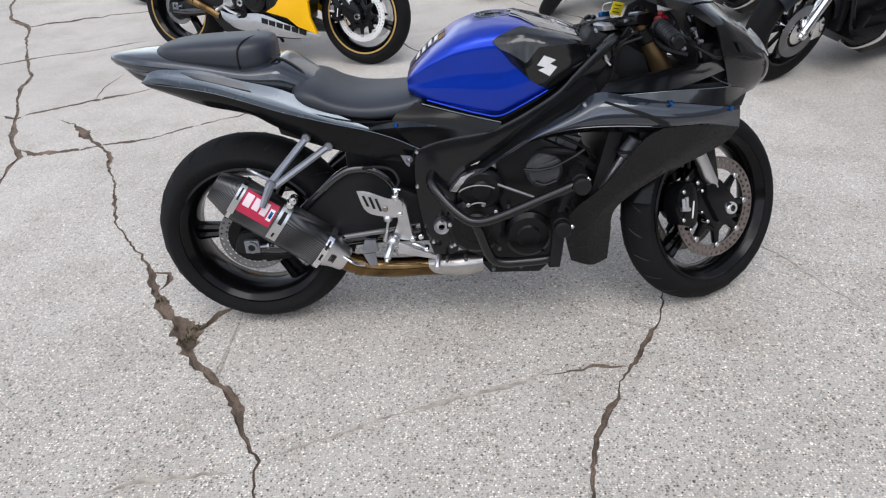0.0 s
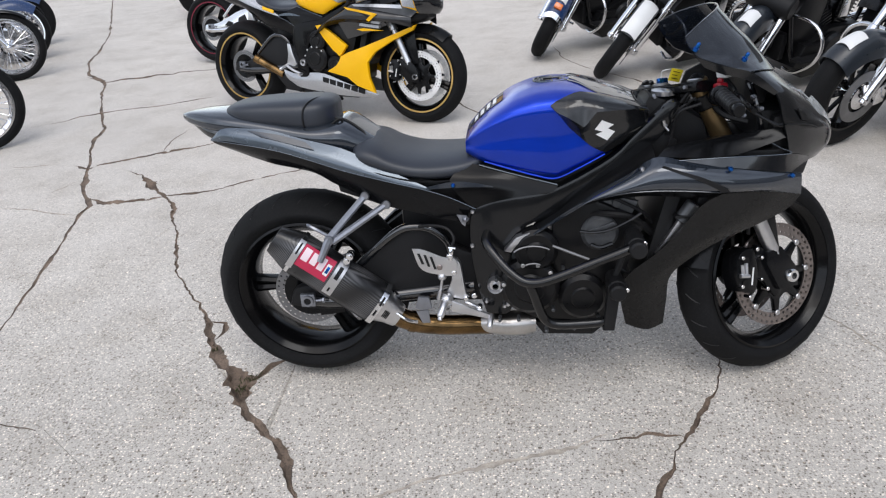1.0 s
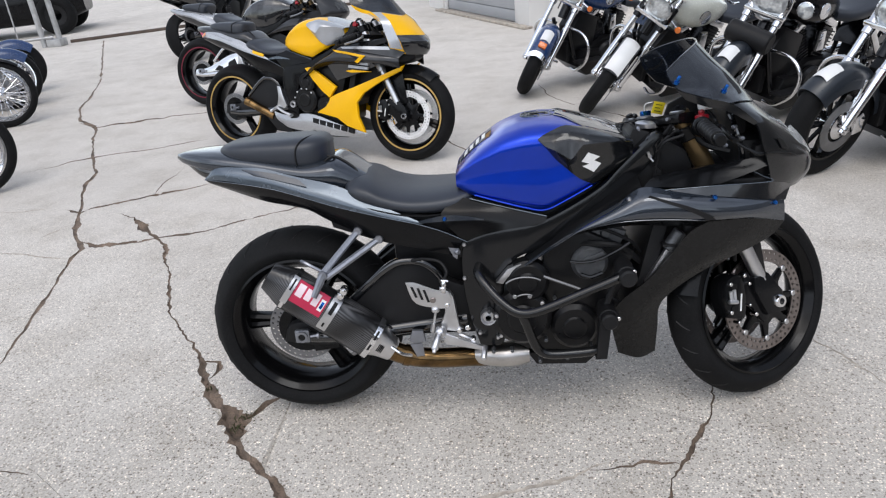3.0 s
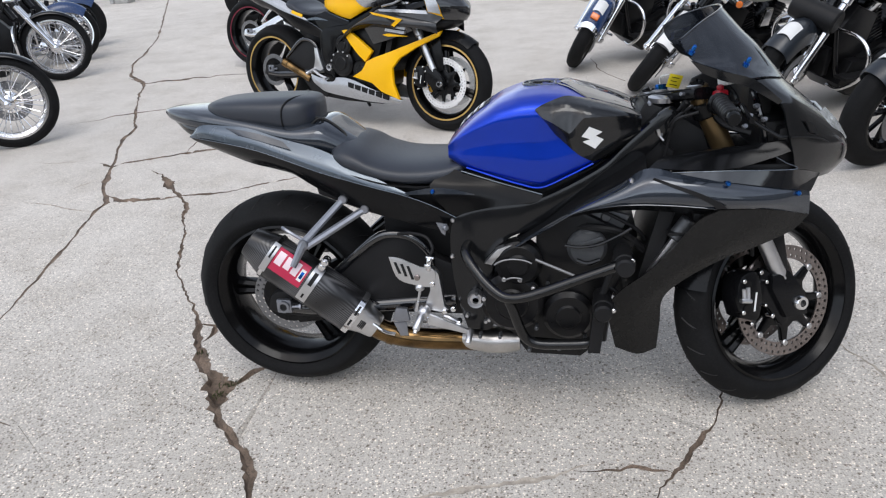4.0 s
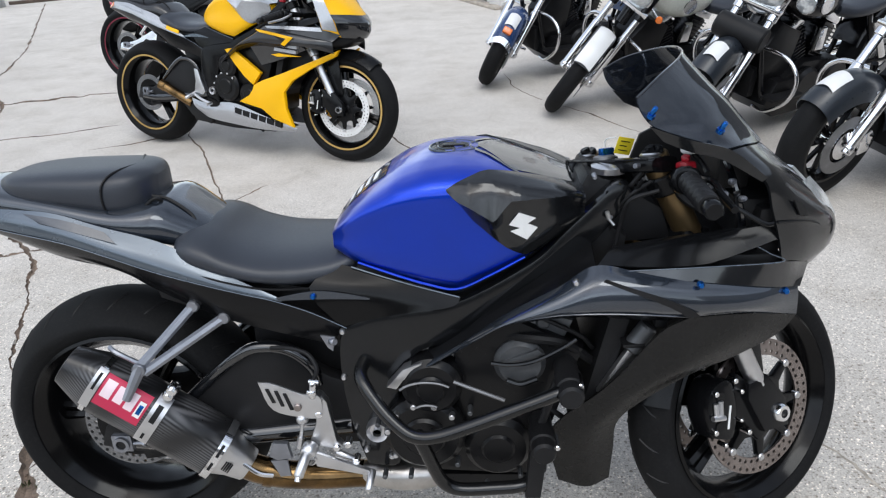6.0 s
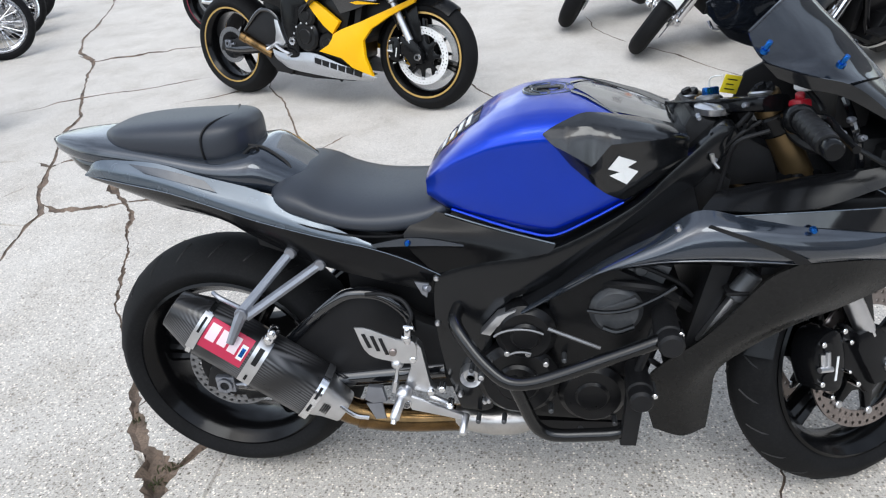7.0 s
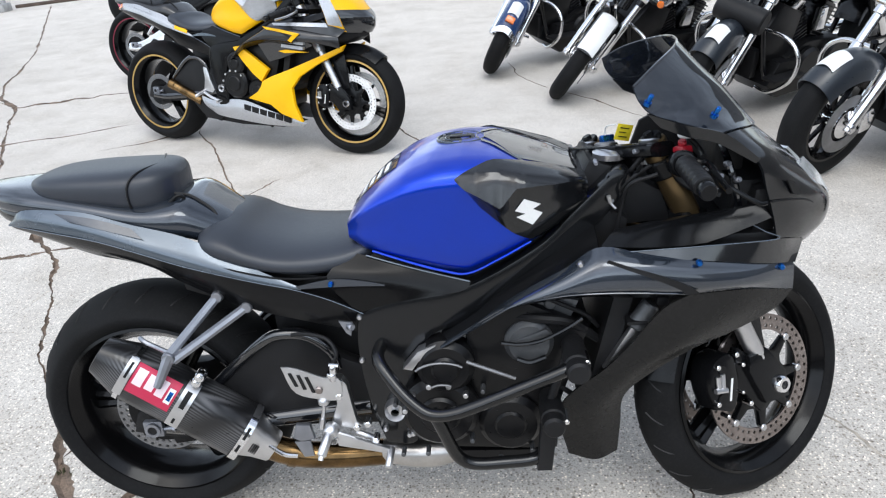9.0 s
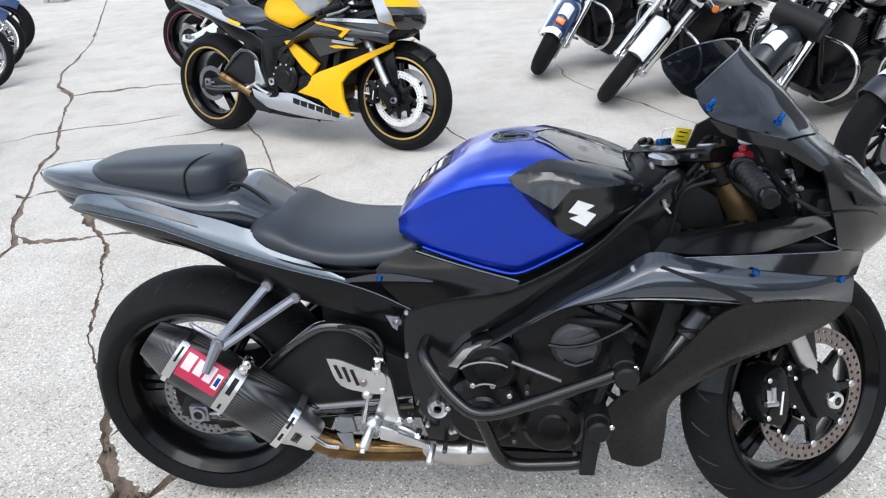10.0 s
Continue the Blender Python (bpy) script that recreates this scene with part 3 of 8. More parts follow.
def weeds():
    """Thin grass and moss in the widest part of the crack."""
    rnd = random.Random(9)
    bm = bm_new()
    for cx, cy, n, r in ((-0.21, -0.04, 26, 0.02), (-0.225, -0.09, 22, 0.014), (-0.40, 0.13, 8, 0.012)):
        for _ in range(n):
            x, y = cx + rnd.gauss(0, r), cy + rnd.gauss(0, r * 0.8)
            a, h, b = rnd.uniform(0, 6.28), rnd.uniform(0.001, 0.008), rnd.uniform(0.006, 0.014)
            w = 0.0016
            dx, dy = math.cos(a), math.sin(a)
            p = [(x - dy * w, y + dx * w, -0.008), (x + dy * w, y - dx * w, -0.008), (x + dx * b * 0.4 + dy * w, y + dy * b * 0.4 - dx * w, h * 0.7), (x + dx * b, y + dy * b, h), (x + dx * b * 0.4 - dy * w, y + dy * b * 0.4 + dx * w, h * 0.7)]
            bm.faces.new([bm.verts.new(q) for q in p])
    me = bpy.data.meshes.new("weeds")
    bm.to_mesh(me)
    bm.free()
    me.materials.append(M_WEED)
    tagged(new("weeds", me), "small green weeds growing in the crack", "weeds", kind="stuff")


weeds()


# ---------------------------------------------------------------- sport motorcycles
WB = 1.426
RAKE = 24.0
FORK_UP = Vector((-math.sin(radians(26.2)), 0, math.cos(radians(26.2))))
AXIS_UP = Vector((-math.sin(radians(RAKE)), 0, math.cos(radians(RAKE))))
YOKE = Matrix.Translation((0.012, -0.004, -0.042))
CAL = Matrix.Translation((-0.03, 0, -0.055))
AXIS_FOOT = Vector((1.511, 0, 0))


def ribbed(a, b, profile, sides=16):
    """A straight bar whose radius follows (share, radius) pairs."""
    a, b = Vector(a), Vector(b)
    q = (b - a).to_track_quat("Z", "Y")
    return loft([[a.lerp(b, k) + q @ Vector((r * math.cos(t), r * math.sin(t), 0)) for t in np.linspace(0, 2 * math.pi, sides, endpoint=False)] for k, r in profile])


def sport_wheel(bike, at, R, w, style, xf=None, rear=False):
    """Cast three-spoke wheel with its tyre and brake discs."""
    x, z = at
    mv = Matrix.Translation((x, 0, z))
    xf = (xf or Matrix.Identity(4)) @ mv
    hw = 0.40 * w
    barrel = [(0.229, -hw), (0.231, -hw - 0.006), (0.224, -hw - 0.009), (0.212, -hw + 0.004), (0.196, -hw + 0.022), (0.192, 0), (0.196, hw - 0.022), (0.212, hw - 0.004), (0.224, hw + 0.009), (0.231, hw + 0.006), (0.229, hw), (0.218, hw - 0.002), (0.203, 0), (0.218, -hw + 0.002)]
    wheel = part("wheel", lathe(barrel, 64, closed=True), style["rim"], bike, style.get("rim_label", ""), xf)
    part("hub", lathe([(0.022, -0.07), (0.045, -0.065), (0.05, -0.03), (0.04, 0), (0.05, 0.03), (0.045, 0.065), (0.022, 0.07)], 32, closed=True), style["rim"], wheel, "", xf)
    for k in range(3):
        ang = radians(180 if rear else 100) + 2 * math.pi * k / 3
        for s in (-0.075, 0.075):
            a = Vector((0.04 * math.cos(ang + 2 * s), 0, 0.04 * math.sin(ang + 2 * s)))
            b = Vector((0.197 * math.cos(ang + s), 0, 0.197 * math.sin(ang + s)))
            rows = []
            for u in np.linspace(0, 1, 6):
                p = a.lerp(b, u)
                wide, deep = 0.021 - 0.004 * math.sin(math.pi * u), (0.028 - 0.008 * u)
                tan = Vector((-math.sin(ang), 0, math.cos(ang)))
                rows.append([p + tan * wide * math.cos(q) * 0.8 + Vector((0, 1, 0)) * deep * math.sin(q) for q in np.linspace(0, 2 * math.pi, 8, endpoint=False)])
            part("spoke", loft(rows), style["rim"], wheel, "", xf)
    part("tyre", lathe(tyre_profile(R, w), 72, closed=True), M_TYRE, wheel, "", xf, sharp=60)
    if style.get("hero"):
        groove = []
        for k in range(22):
            for sd in (-1, 1):
                pts = []
                for u in np.linspace(0.12, 0.46, 6):
                    prof = np.array(tyre_profile(R, w))
                    order = np.argsort(prof[:, 1])
                    rr = np.interp(sd * u * w, prof[order, 1], prof[order, 0])
                    if u > 0.44:
                        rr += 0.0005
                    a = 2 * math.pi * (k + (0.5 if sd > 0 else 0)) / 22 + u * 0.42
                    pts.append((rr * math.cos(a), sd * u * w, rr * math.sin(a)))
                groove.append(tube(pts, 0.0022, 4))
        part("tread", merge(*groove), M_MATT, wheel, "", xf, kind="stuff")
    if style.get("stripe"):
        for s in (-1, 1):
            y = s * (hw + 0.0095)
            part("rim_stripe", lathe([(0.2215, y - 0.001), (0.2315, y - 0.001), (0.2315, y + 0.0015), (0.2215, y + 0.0015)], 64, closed=True), style["stripe"], wheel, style["stripe_label"], xf)
    if rear:
        part("brake_disc", drilled(0.078, 0.11, -0.075, 34), M_CAST, wheel, "drilled steel brake disc", xf)
        part("disc_carrier", lathe([(0.03, -0.073), (0.082, -0.079), (0.082, -0.071), (0.03, -0.065)], 24, closed=True), M_SATIN, wheel, "", xf)
    else:
        for s in (-1, 1):
            part("brake_disc", drilled(0.118, 0.155, s * 0.062, 44), style.get("disc", M_STEEL), wheel, "drilled steel brake disc", xf)
            star = []
            for k in range(8):
                a = 2 * math.pi * k / 8
                star += [(0.070 * math.cos(a - 0.36), 0.070 * math.sin(a - 0.36)), (0.078 * math.cos(a - 0.16), 0.078 * math.sin(a - 0.16)), (0.116 * math.cos(a - 0.06), 0.116 * math.sin(a - 0.06)), (0.126 * math.cos(a), 0.126 * math.sin(a)), (0.116 * math.cos(a + 0.06), 0.116 * math.sin(a + 0.06)), (0.078 * math.cos(a + 0.16), 0.078 * math.sin(a + 0.16))]
            part("disc_carrier", plate(star, s * 0.052, s * 0.067, 0.002), style.get("carrier", M_SATIN), wheel, "", xf)
            for k in range(8):
                a = 2 * math.pi * k / 8
                part("disc_bobbin", disc_stack(0.009, s * 0.055, s * 0.071, (0.119 * math.cos(a), 0.119 * math.sin(a)), 10, 0.002), M_ALU, wheel, "", xf)
    return wheel


def tank_point(x, u):
    """The fuel tank's skin: x along, u from -1 (right lower edge) over 0 (top) to 1."""
    xs = [0.545, 0.60, 0.68, 0.75, 0.82, 0.90, 0.97, 1.04]
    top = np.interp(x, xs, [0.790, 0.850, 0.902, 0.926, 0.932, 0.926, 0.907, 0.870])
    bot = np.interp(x, xs, [0.735, 0.722, 0.702, 0.686, 0.676, 0.705, 0.745, 0.785])
    wide = np.interp(x, xs, [0.105, 0.135, 0.155, 0.163, 0.165, 0.158, 0.142, 0.118])
    k = abs(u)
    y = wide * np.interp(k, [0, 0.2, 0.38, 0.52, 0.66, 0.84, 1.0], [0, 0.46, 0.86, 0.99, 1.015, 0.99, 0.87])
    z = bot + (top - bot) * np.interp(k, [0, 0.2, 0.38, 0.52, 0.66, 0.84, 1.0], [1.0, 0.985, 0.915, 0.72, 0.5, 0.2, 0.0])
    return (x, math.copysign(y, u), z)


def tank_bm():
    us = cr([(-1,), (1,)], 41)[:, 0]
    rows = [[tank_point(x, u) for u in us] for x in np.linspace(0.545, 1.04, 34)]
    bm = bm_new()
    vs = grid(bm, rows)
    # closing skin at the back, the front and below
    for row in (vs[0], vs[-1]):
        bm.faces.new(row)
    bm.faces.new([r[0] for r in vs] + [r[-1] for r in reversed(vs)])
    bmesh.ops.smooth_vert(bm, verts=[v for r in vs[1:-1] for v in r[1:-1]], factor=0.5, use_axis_x=False, use_axis_y=True, use_axis_z=True)
    return bm


def tank_cover(sign, x0, x1, upper, lower, off=0.004, nx=16, nu=12, surf=tank_point, crease=None, bulge=0.0):
    """A shell that lies on the tank between two lines of u over x."""
    rows = []
    for x in np.linspace(x0, x1, nx):
        a, b = upper(x), lower(x)
        row = []
        mid = min(max(crease(x), a + 0.02 * (b - a)), b - 0.02 * (b - a)) if crease else (a + b) / 2
        half = nu // 2
        for u in list(np.linspace(a, mid, half + 1)) + list(np.linspace(mid, b, half + 1)[1:]):
            p = Vector(surf(x, sign * u))
            q = Vector((x, 0, 0.80))
            d = (p - q).normalized()
            lift = 0.0
            if crease and b - a > 0.02:
                c = min(max((crease(x) - a) / (b - a), 0.02), 0.98)
                k = (u - a) / (b - a)
                lift = bulge * min(1, (b - a) / 0.25) * (k / c if k < c else (1 - k) / (1 - c))
            row.append(p + d * (off + lift))
        rows.append(row)
    bm = bm_new()
    grid(bm, rows)
    g = bmesh.ops.extrude_face_region(bm, geom=bm.faces[:])
    for v in [v for v in g["geom"] if isinstance(v, bmesh.types.BMVert)]:
        v.co += (Vector((v.co.x, 0, 0.80)) - v.co).normalized() * 0.006
    return bm


def pair(bike, name, curves, material, label="", **kw):
    """A panel on the right side and its twin on the left."""
    part(name, skin(curves, **kw), material, bike, label)
    part(name, skin(curves, mirror=True, **kw), material, bike, label)


def plain_body(bike, style):
    """Seats, tail, tank and fairing of the bikes further off."""
    lower, upper = style["lower"], style["upper"]
    # seats and tail
    part("rider_seat", smooth_loft([(0.226, 0.060, 0.740, 0.785), (0.250, 0.118, 0.700, 0.815), (0.30, 0.148, 0.684, 0.824), (0.37, 0.158, 0.676, 0.792), (0.45, 0.158, 0.672, 0.770), (0.53, 0.146, 0.674, 0.765), (0.59, 0.128, 0.690, 0.768), (0.618, 0.105, 0.71, 0.765)], 26, 3.5, 34), M_SEAT, bike, "black vinyl rider seat")
    def slant(bm):
        # the cushion's front end rakes forward towards its top
        for v in bm.verts:
            k = min(1, max(0, v.co.x / 0.12))
            v.co.x += 0.45 * k * k * (3 - 2 * k) * (v.co.z - 0.885)
        return bm

    part("pillion_seat", slant(smooth_loft([(-0.110, 0.046, 0.884, 0.902), (-0.104, 0.064, 0.874, 0.912), (-0.085, 0.077, 0.864, 0.919), (0.00, 0.087, 0.850, 0.921), (0.08, 0.093, 0.828, 0.922), (0.118, 0.093, 0.818, 0.920), (0.148, 0.088, 0.820, 0.910), (0.168, 0.070, 0.832, 0.892)], 40, 3.3, 40)), M_SEAT, bike, "black vinyl pillion seat with a seam")
    seam = [p for p in ring(0.098, 0.0945, 0.8295, 0.9225, 44, 3.3)]
    seam = [(p[0] + 0.43 * (p[2] - 0.885), p[1], p[2]) for p in seam]
    part("seat_seam", tube(seam + seam[:1], 0.0024, 6), M_MATT, bike)
    part("tail_cowl", smooth_loft([(-0.282, 0.012, 0.870, 0.886), (-0.25, 0.050, 0.848, 0.889), (-0.15, 0.090, 0.820, 0.880), (0.0, 0.113, 0.798, 0.860), (0.10, 0.119, 0.773, 0.842), (0.19, 0.120, 0.748, 0.828), (0.245, 0.112, 0.735, 0.810), (0.31, 0.09, 0.72, 0.79)], 30, 2.3, 32), upper, bike)
    part("seat_strap", tube([(0.150, -0.080, 0.838), (0.178, -0.085, 0.846), (0.200, -0.080, 0.832), (0.212, -0.062, 0.820)], 0.005, 8, 12), M_MATT, bike)
    part("cowl_crease", tube([(0.175, -0.045, 0.832), (0.225, -0.052, 0.816), (0.255, -0.060, 0.802)], 0.0035, 6, 8), upper, bike)
    pair(bike, "tail_panel", [
        [(-0.175, -0.070, 0.842), (-0.15, -0.088, 0.858), (0.0, -0.112, 0.846), (0.13, -0.122, 0.818), (0.26, -0.130, 0.768), (0.40, -0.144, 0.708), (0.52, -0.149, 0.684)],
        [(-0.180, -0.080, 0.834), (-0.146, -0.106, 0.846), (0.01, -0.137, 0.820), (0.135, -0.149, 0.785), (0.265, -0.155, 0.740), (0.40, -0.155, 0.699), (0.52, -0.152, 0.681)],
        [(-0.178, -0.078, 0.828), (-0.14, -0.105, 0.832), (0.03, -0.135, 0.795), (0.14, -0.148, 0.756), (0.27, -0.155, 0.716), (0.40, -0.154, 0.690), (0.52, -0.151, 0.678)]], style["tail"], nu=30, nv=6, thick=0.005)
    pair(bike, "tail_lower_panel", [
        [(-0.178, -0.076, 0.828), (-0.14, -0.103, 0.831), (0.03, -0.133, 0.794), (0.14, -0.146, 0.755), (0.27, -0.153, 0.715), (0.40, -0.152, 0.689), (0.56, -0.149, 0.672)],
        [(-0.168, -0.07, 0.820), (-0.10, -0.082, 0.786), (0.03, -0.105, 0.742), (0.14, -0.120, 0.705), (0.27, -0.145, 0.660), (0.40, -0.155, 0.635), (0.585, -0.15, 0.632)],
        [(-0.150, -0.055, 0.815), (-0.08, -0.06, 0.775), (0.04, -0.08, 0.730), (0.15, -0.100, 0.682), (0.28, -0.130, 0.632), (0.42, -0.150, 0.600), (0.60, -0.148, 0.610)]], style["tail_low"], nu=30, nv=10, thick=0.005)
    part("under_tail", plate([(0.16, 0.70), (0.17, 0.645), (0.30, 0.60), (0.48, 0.55), (0.60, 0.56), (0.60, 0.66), (0.40, 0.70)], -0.10, 0.10, 0.012), M_MATT, bike)
    part("tail_lamp", skin([[(-0.276, -0.02, 0.880), (-0.276, 0.02, 0.880)], [(-0.20, -0.06, 0.835), (-0.20, 0.06, 0.835)]], 4, 4, 0.01), M_BADGE, bike)
    part("seat_trim", tube([(0.20, -0.108, 0.80), (0.06, -0.112, 0.835), (-0.1, -0.104, 0.866), (-0.2, -0.08, 0.885)], 0.003, 6, 14), M_GLOSS, bike)

    # tank and its covers
    part("tank_base", merge(smooth_loft([(0.50, 0.10, 0.60, 0.72), (0.60, 0.125, 0.60, 0.745), (0.75, 0.14, 0.60, 0.735), (0.90, 0.135, 0.62, 0.75), (1.03, 0.10, 0.70, 0.83), (1.07, 0.07, 0.74, 0.84)], 14, 4, 18)), M_MATT, bike)
    pair(bike, "knee_panel", [[(0.50, -0.140, 0.672), (0.60, -0.142, 0.712), (0.72, -0.142, 0.684), (0.83, -0.145, 0.668)], [(0.49, -0.146, 0.655), (0.60, -0.147, 0.670), (0.70, -0.147, 0.660), (0.80, -0.148, 0.655)], [(0.54, -0.149, 0.62), (0.60, -0.150, 0.610), (0.70, -0.150, 0.625), (0.80, -0.150, 0.645)]], M_SATIN, nu=14, nv=8, thick=0.004)
    part("fuel_tank", tank_bm(), style["tank"], bike, style.get("tank_label", ""), sharp=50)
    part("filler_cap", merge(lathe([(0.0, 0.006), (0.030, 0.006), (0.034, 0.003), (0.046, 0.004), (0.050, 0.0), (0.0, -0.006)], 36, "z", (0.812, 0, 0.931)), box(0.792, 0.832, -0.010, 0.010, 0.936, 0.941, 0.003)), M_SATIN, bike)
    up = lambda x: np.interp(x, [0.78, 0.85, 1.045], [0.46, 0.34, 0.30])
    lo = lambda x: np.interp(x, [0.78, 0.88, 0.95, 1.045], [0.48, 0.72, 0.93, 0.98])
    for s in (-1, 1):
        part("tank_cover", tank_cover(s, 0.785, 1.045, up, lo), style["cover"], bike, style.get("cover_label", ""))
    part("tank_nose_cover", tank_cover(1, 0.86, 1.045, lambda x: -np.interp(x, [0.86, 0.93, 1.05], [0.02, 0.26, 0.30]), lambda x: np.interp(x, [0.86, 0.93, 1.05], [0.02, 0.26, 0.30]), 0.003, 12, 12), style["cover"], bike)

    # fairing
    pair(bike, "side_fairing", [
        [(0.745, -0.186, 0.567), (0.82, -0.19, 0.608), (0.90, -0.192, 0.652), (1.00, -0.195, 0.705), (1.08, -0.196, 0.737), (1.20, -0.192, 0.745), (1.32, -0.178, 0.742), (1.42, -0.135, 0.728)],
        [(0.744, -0.196, 0.562), (0.83, -0.215, 0.611), (0.92, -0.222, 0.648), (1.03, -0.226, 0.683), (1.14, -0.228, 0.697), (1.22, -0.222, 0.702), (1.32, -0.200, 0.695), (1.42, -0.145, 0.69)],
        [(0.745, -0.190, 0.556), (0.84, -0.205, 0.610), (0.94, -0.212, 0.638), (1.05, -0.215, 0.652), (1.15, -0.216, 0.654), (1.24, -0.212, 0.648), (1.33, -0.190, 0.648), (1.41, -0.14, 0.655)]], upper if not style.get("side") else style["side"], style.get("side_label", ""), nu=34, nv=10, thick=0.005)
    if not style.get("wing"):
      pair(bike, "lower_fairing", [
        [(1.225, -0.212, 0.652), (1.16, -0.208, 0.585), (1.09, -0.200, 0.515), (1.035, -0.190, 0.455), (0.995, -0.178, 0.405), (0.985, -0.165, 0.34), (0.995, -0.150, 0.265), (1.015, -0.135, 0.222)],
        [(1.32, -0.198, 0.650), (1.25, -0.198, 0.570), (1.17, -0.194, 0.500), (1.10, -0.185, 0.445), (1.06, -0.176, 0.395), (1.045, -0.165, 0.335), (1.05, -0.148, 0.265), (1.058, -0.138, 0.215)],
        [(1.415, -0.145, 0.660), (1.33, -0.160, 0.570), (1.25, -0.160, 0.492), (1.175, -0.155, 0.438), (1.135, -0.15, 0.395), (1.11, -0.145, 0.335), (1.115, -0.135, 0.270), (1.112, -0.128, 0.215)]], lower, style.get("lower_label", ""), nu=30, nv=10, thick=0.005)
    part("radiator_shroud", plate([(1.07, 0.40), (1.14, 0.44), (1.30, 0.60), (1.26, 0.66), (1.12, 0.66)], -0.12, 0.12, 0.01), M_MATT, bike)
    # nose with its lamp openings
    part("nose_cowl", skin([
        [(1.245, -0.186, 0.945), (1.30, -0.135, 0.940), (1.355, -0.06, 0.930), (1.37, 0, 0.926), (1.355, 0.06, 0.930), (1.30, 0.135, 0.940), (1.245, 0.186, 0.945)],
        [(1.335, -0.192, 0.885), (1.375, -0.145, 0.895), (1.42, -0.065, 0.898), (1.435, 0, 0.895), (1.42, 0.065, 0.898), (1.375, 0.145, 0.895), (1.335, 0.192, 0.885)],
        [(1.362, -0.192, 0.815), (1.42, -0.150, 0.830), (1.48, -0.070, 0.845), (1.50, 0, 0.842), (1.48, 0.070, 0.845), (1.42, 0.150, 0.830), (1.362, 0.192, 0.815)],
        [(1.385, -0.186, 0.755), (1.45, -0.135, 0.765), (1.52, -0.065, 0.775), (1.54, 0, 0.775), (1.52, 0.065, 0.775), (1.45, 0.135, 0.765), (1.385, 0.186, 0.755)],
        [(1.395, -0.165, 0.722), (1.44, -0.120, 0.722), (1.485, -0.055, 0.722), (1.50, 0, 0.720), (1.485, 0.055, 0.722), (1.44, 0.120, 0.722), (1.395, 0.165, 0.722)]], 29, 24, 0.005), style["nose"], bike, style.get("nose_label", ""))
    for s in (-1, 1):
        part("headlamp", skin([[(1.462, s * 0.088, 0.856), (1.490, s * 0.040, 0.862)], [(1.476, s * 0.102, 0.828), (1.514, s * 0.040, 0.830)], [(1.500, s * 0.088, 0.792), (1.532, s * 0.040, 0.790)]], 6, 8, 0.006), M_LAMP, bike, "clear headlamp lens")
        part("upper_inner_panel", skin([[(1.07, s * 0.190, 0.740), (1.20, s * 0.192, 0.746), (1.30, s * 0.190, 0.746), (1.385, s * 0.178, 0.742)], [(1.12, s * 0.13, 0.755), (1.24, s * 0.125, 0.79), (1.37, s * 0.155, 0.80)]], 12, 6, 0.004), M_MATT, bike)
    part("cockpit_tray", merge(box(1.20, 1.405, -0.168, 0.168, 0.690, 0.752, 0.01), plate([(1.06, 0.745), (1.20, 0.755), (1.38, 0.76), (1.35, 0.86), (1.26, 0.93), (1.20, 0.90), (1.16, 0.80)], 0.160, 0.172, 0.004), box(1.355, 1.405, -0.160, 0.160, 0.74, 0.83, 0.02)), M_MATT, bike)
    part("instrument_panel", merge(box(1.27, 1.33, -0.11, 0.11, 0.86, 0.93, 0.012), box(1.30, 1.42, -0.13, 0.13, 0.76, 0.85, 0.02)), M_MATT, bike)
    part("windscreen", skin([
        [(1.128, -0.176, 1.050), (1.165, -0.140, 1.078), (1.208, -0.072, 1.098), (1.222, 0, 1.102), (1.208, 0.072, 1.098), (1.165, 0.140, 1.078), (1.128, 0.176, 1.050)],
        [(1.137, -0.188, 1.018), (1.19, -0.142, 1.040), (1.252, -0.070, 1.048), (1.27, 0, 1.050), (1.252, 0.070, 1.048), (1.19, 0.142, 1.040), (1.137, 0.188, 1.018)],
        [(1.175, -0.192, 0.985), (1.235, -0.142, 0.998), (1.297, -0.068, 0.998), (1.315, 0, 0.998), (1.297, 0.068, 0.998), (1.235, 0.142, 0.998), (1.175, 0.192, 0.985)],
        [(1.250, -0.190, 0.948), (1.30, -0.138, 0.944), (1.357, -0.062, 0.935), (1.372, 0, 0.931), (1.357, 0.062, 0.935), (1.30, 0.138, 0.944), (1.250, 0.190, 0.948)]], 25, 14, 0.003), style.get("screen", M_GLASS), bike, style.get("screen_label", "dark smoked windscreen"))
    pair(bike, "screen_skirt", [[(1.140, -0.190, 1.012), (1.178, -0.195, 0.981), (1.252, -0.193, 0.942), (1.34, -0.197, 0.882)], [(1.150, -0.186, 0.985), (1.188, -0.190, 0.957), (1.250, -0.190, 0.915), (1.335, -0.194, 0.870)]], style["nose"], nu=14, nv=4, thick=0.004)


HERO_SPAR = [(0.585, 0.27), (0.562, 0.36), (0.548, 0.48), (0.556, 0.585), (0.60, 0.616), (0.66, 0.630), (0.766, 0.644), (0.86, 0.684), (0.95, 0.732), (1.0, 0.778), (1.054, 0.826), (1.092, 0.858), (1.122, 0.862), (1.130, 0.832), (1.085, 0.775), (1.035, 0.728), (0.98, 0.68), (0.88, 0.615), (0.78, 0.565), (0.705, 0.535), (0.668, 0.46), (0.665, 0.36), (0.655, 0.27)]


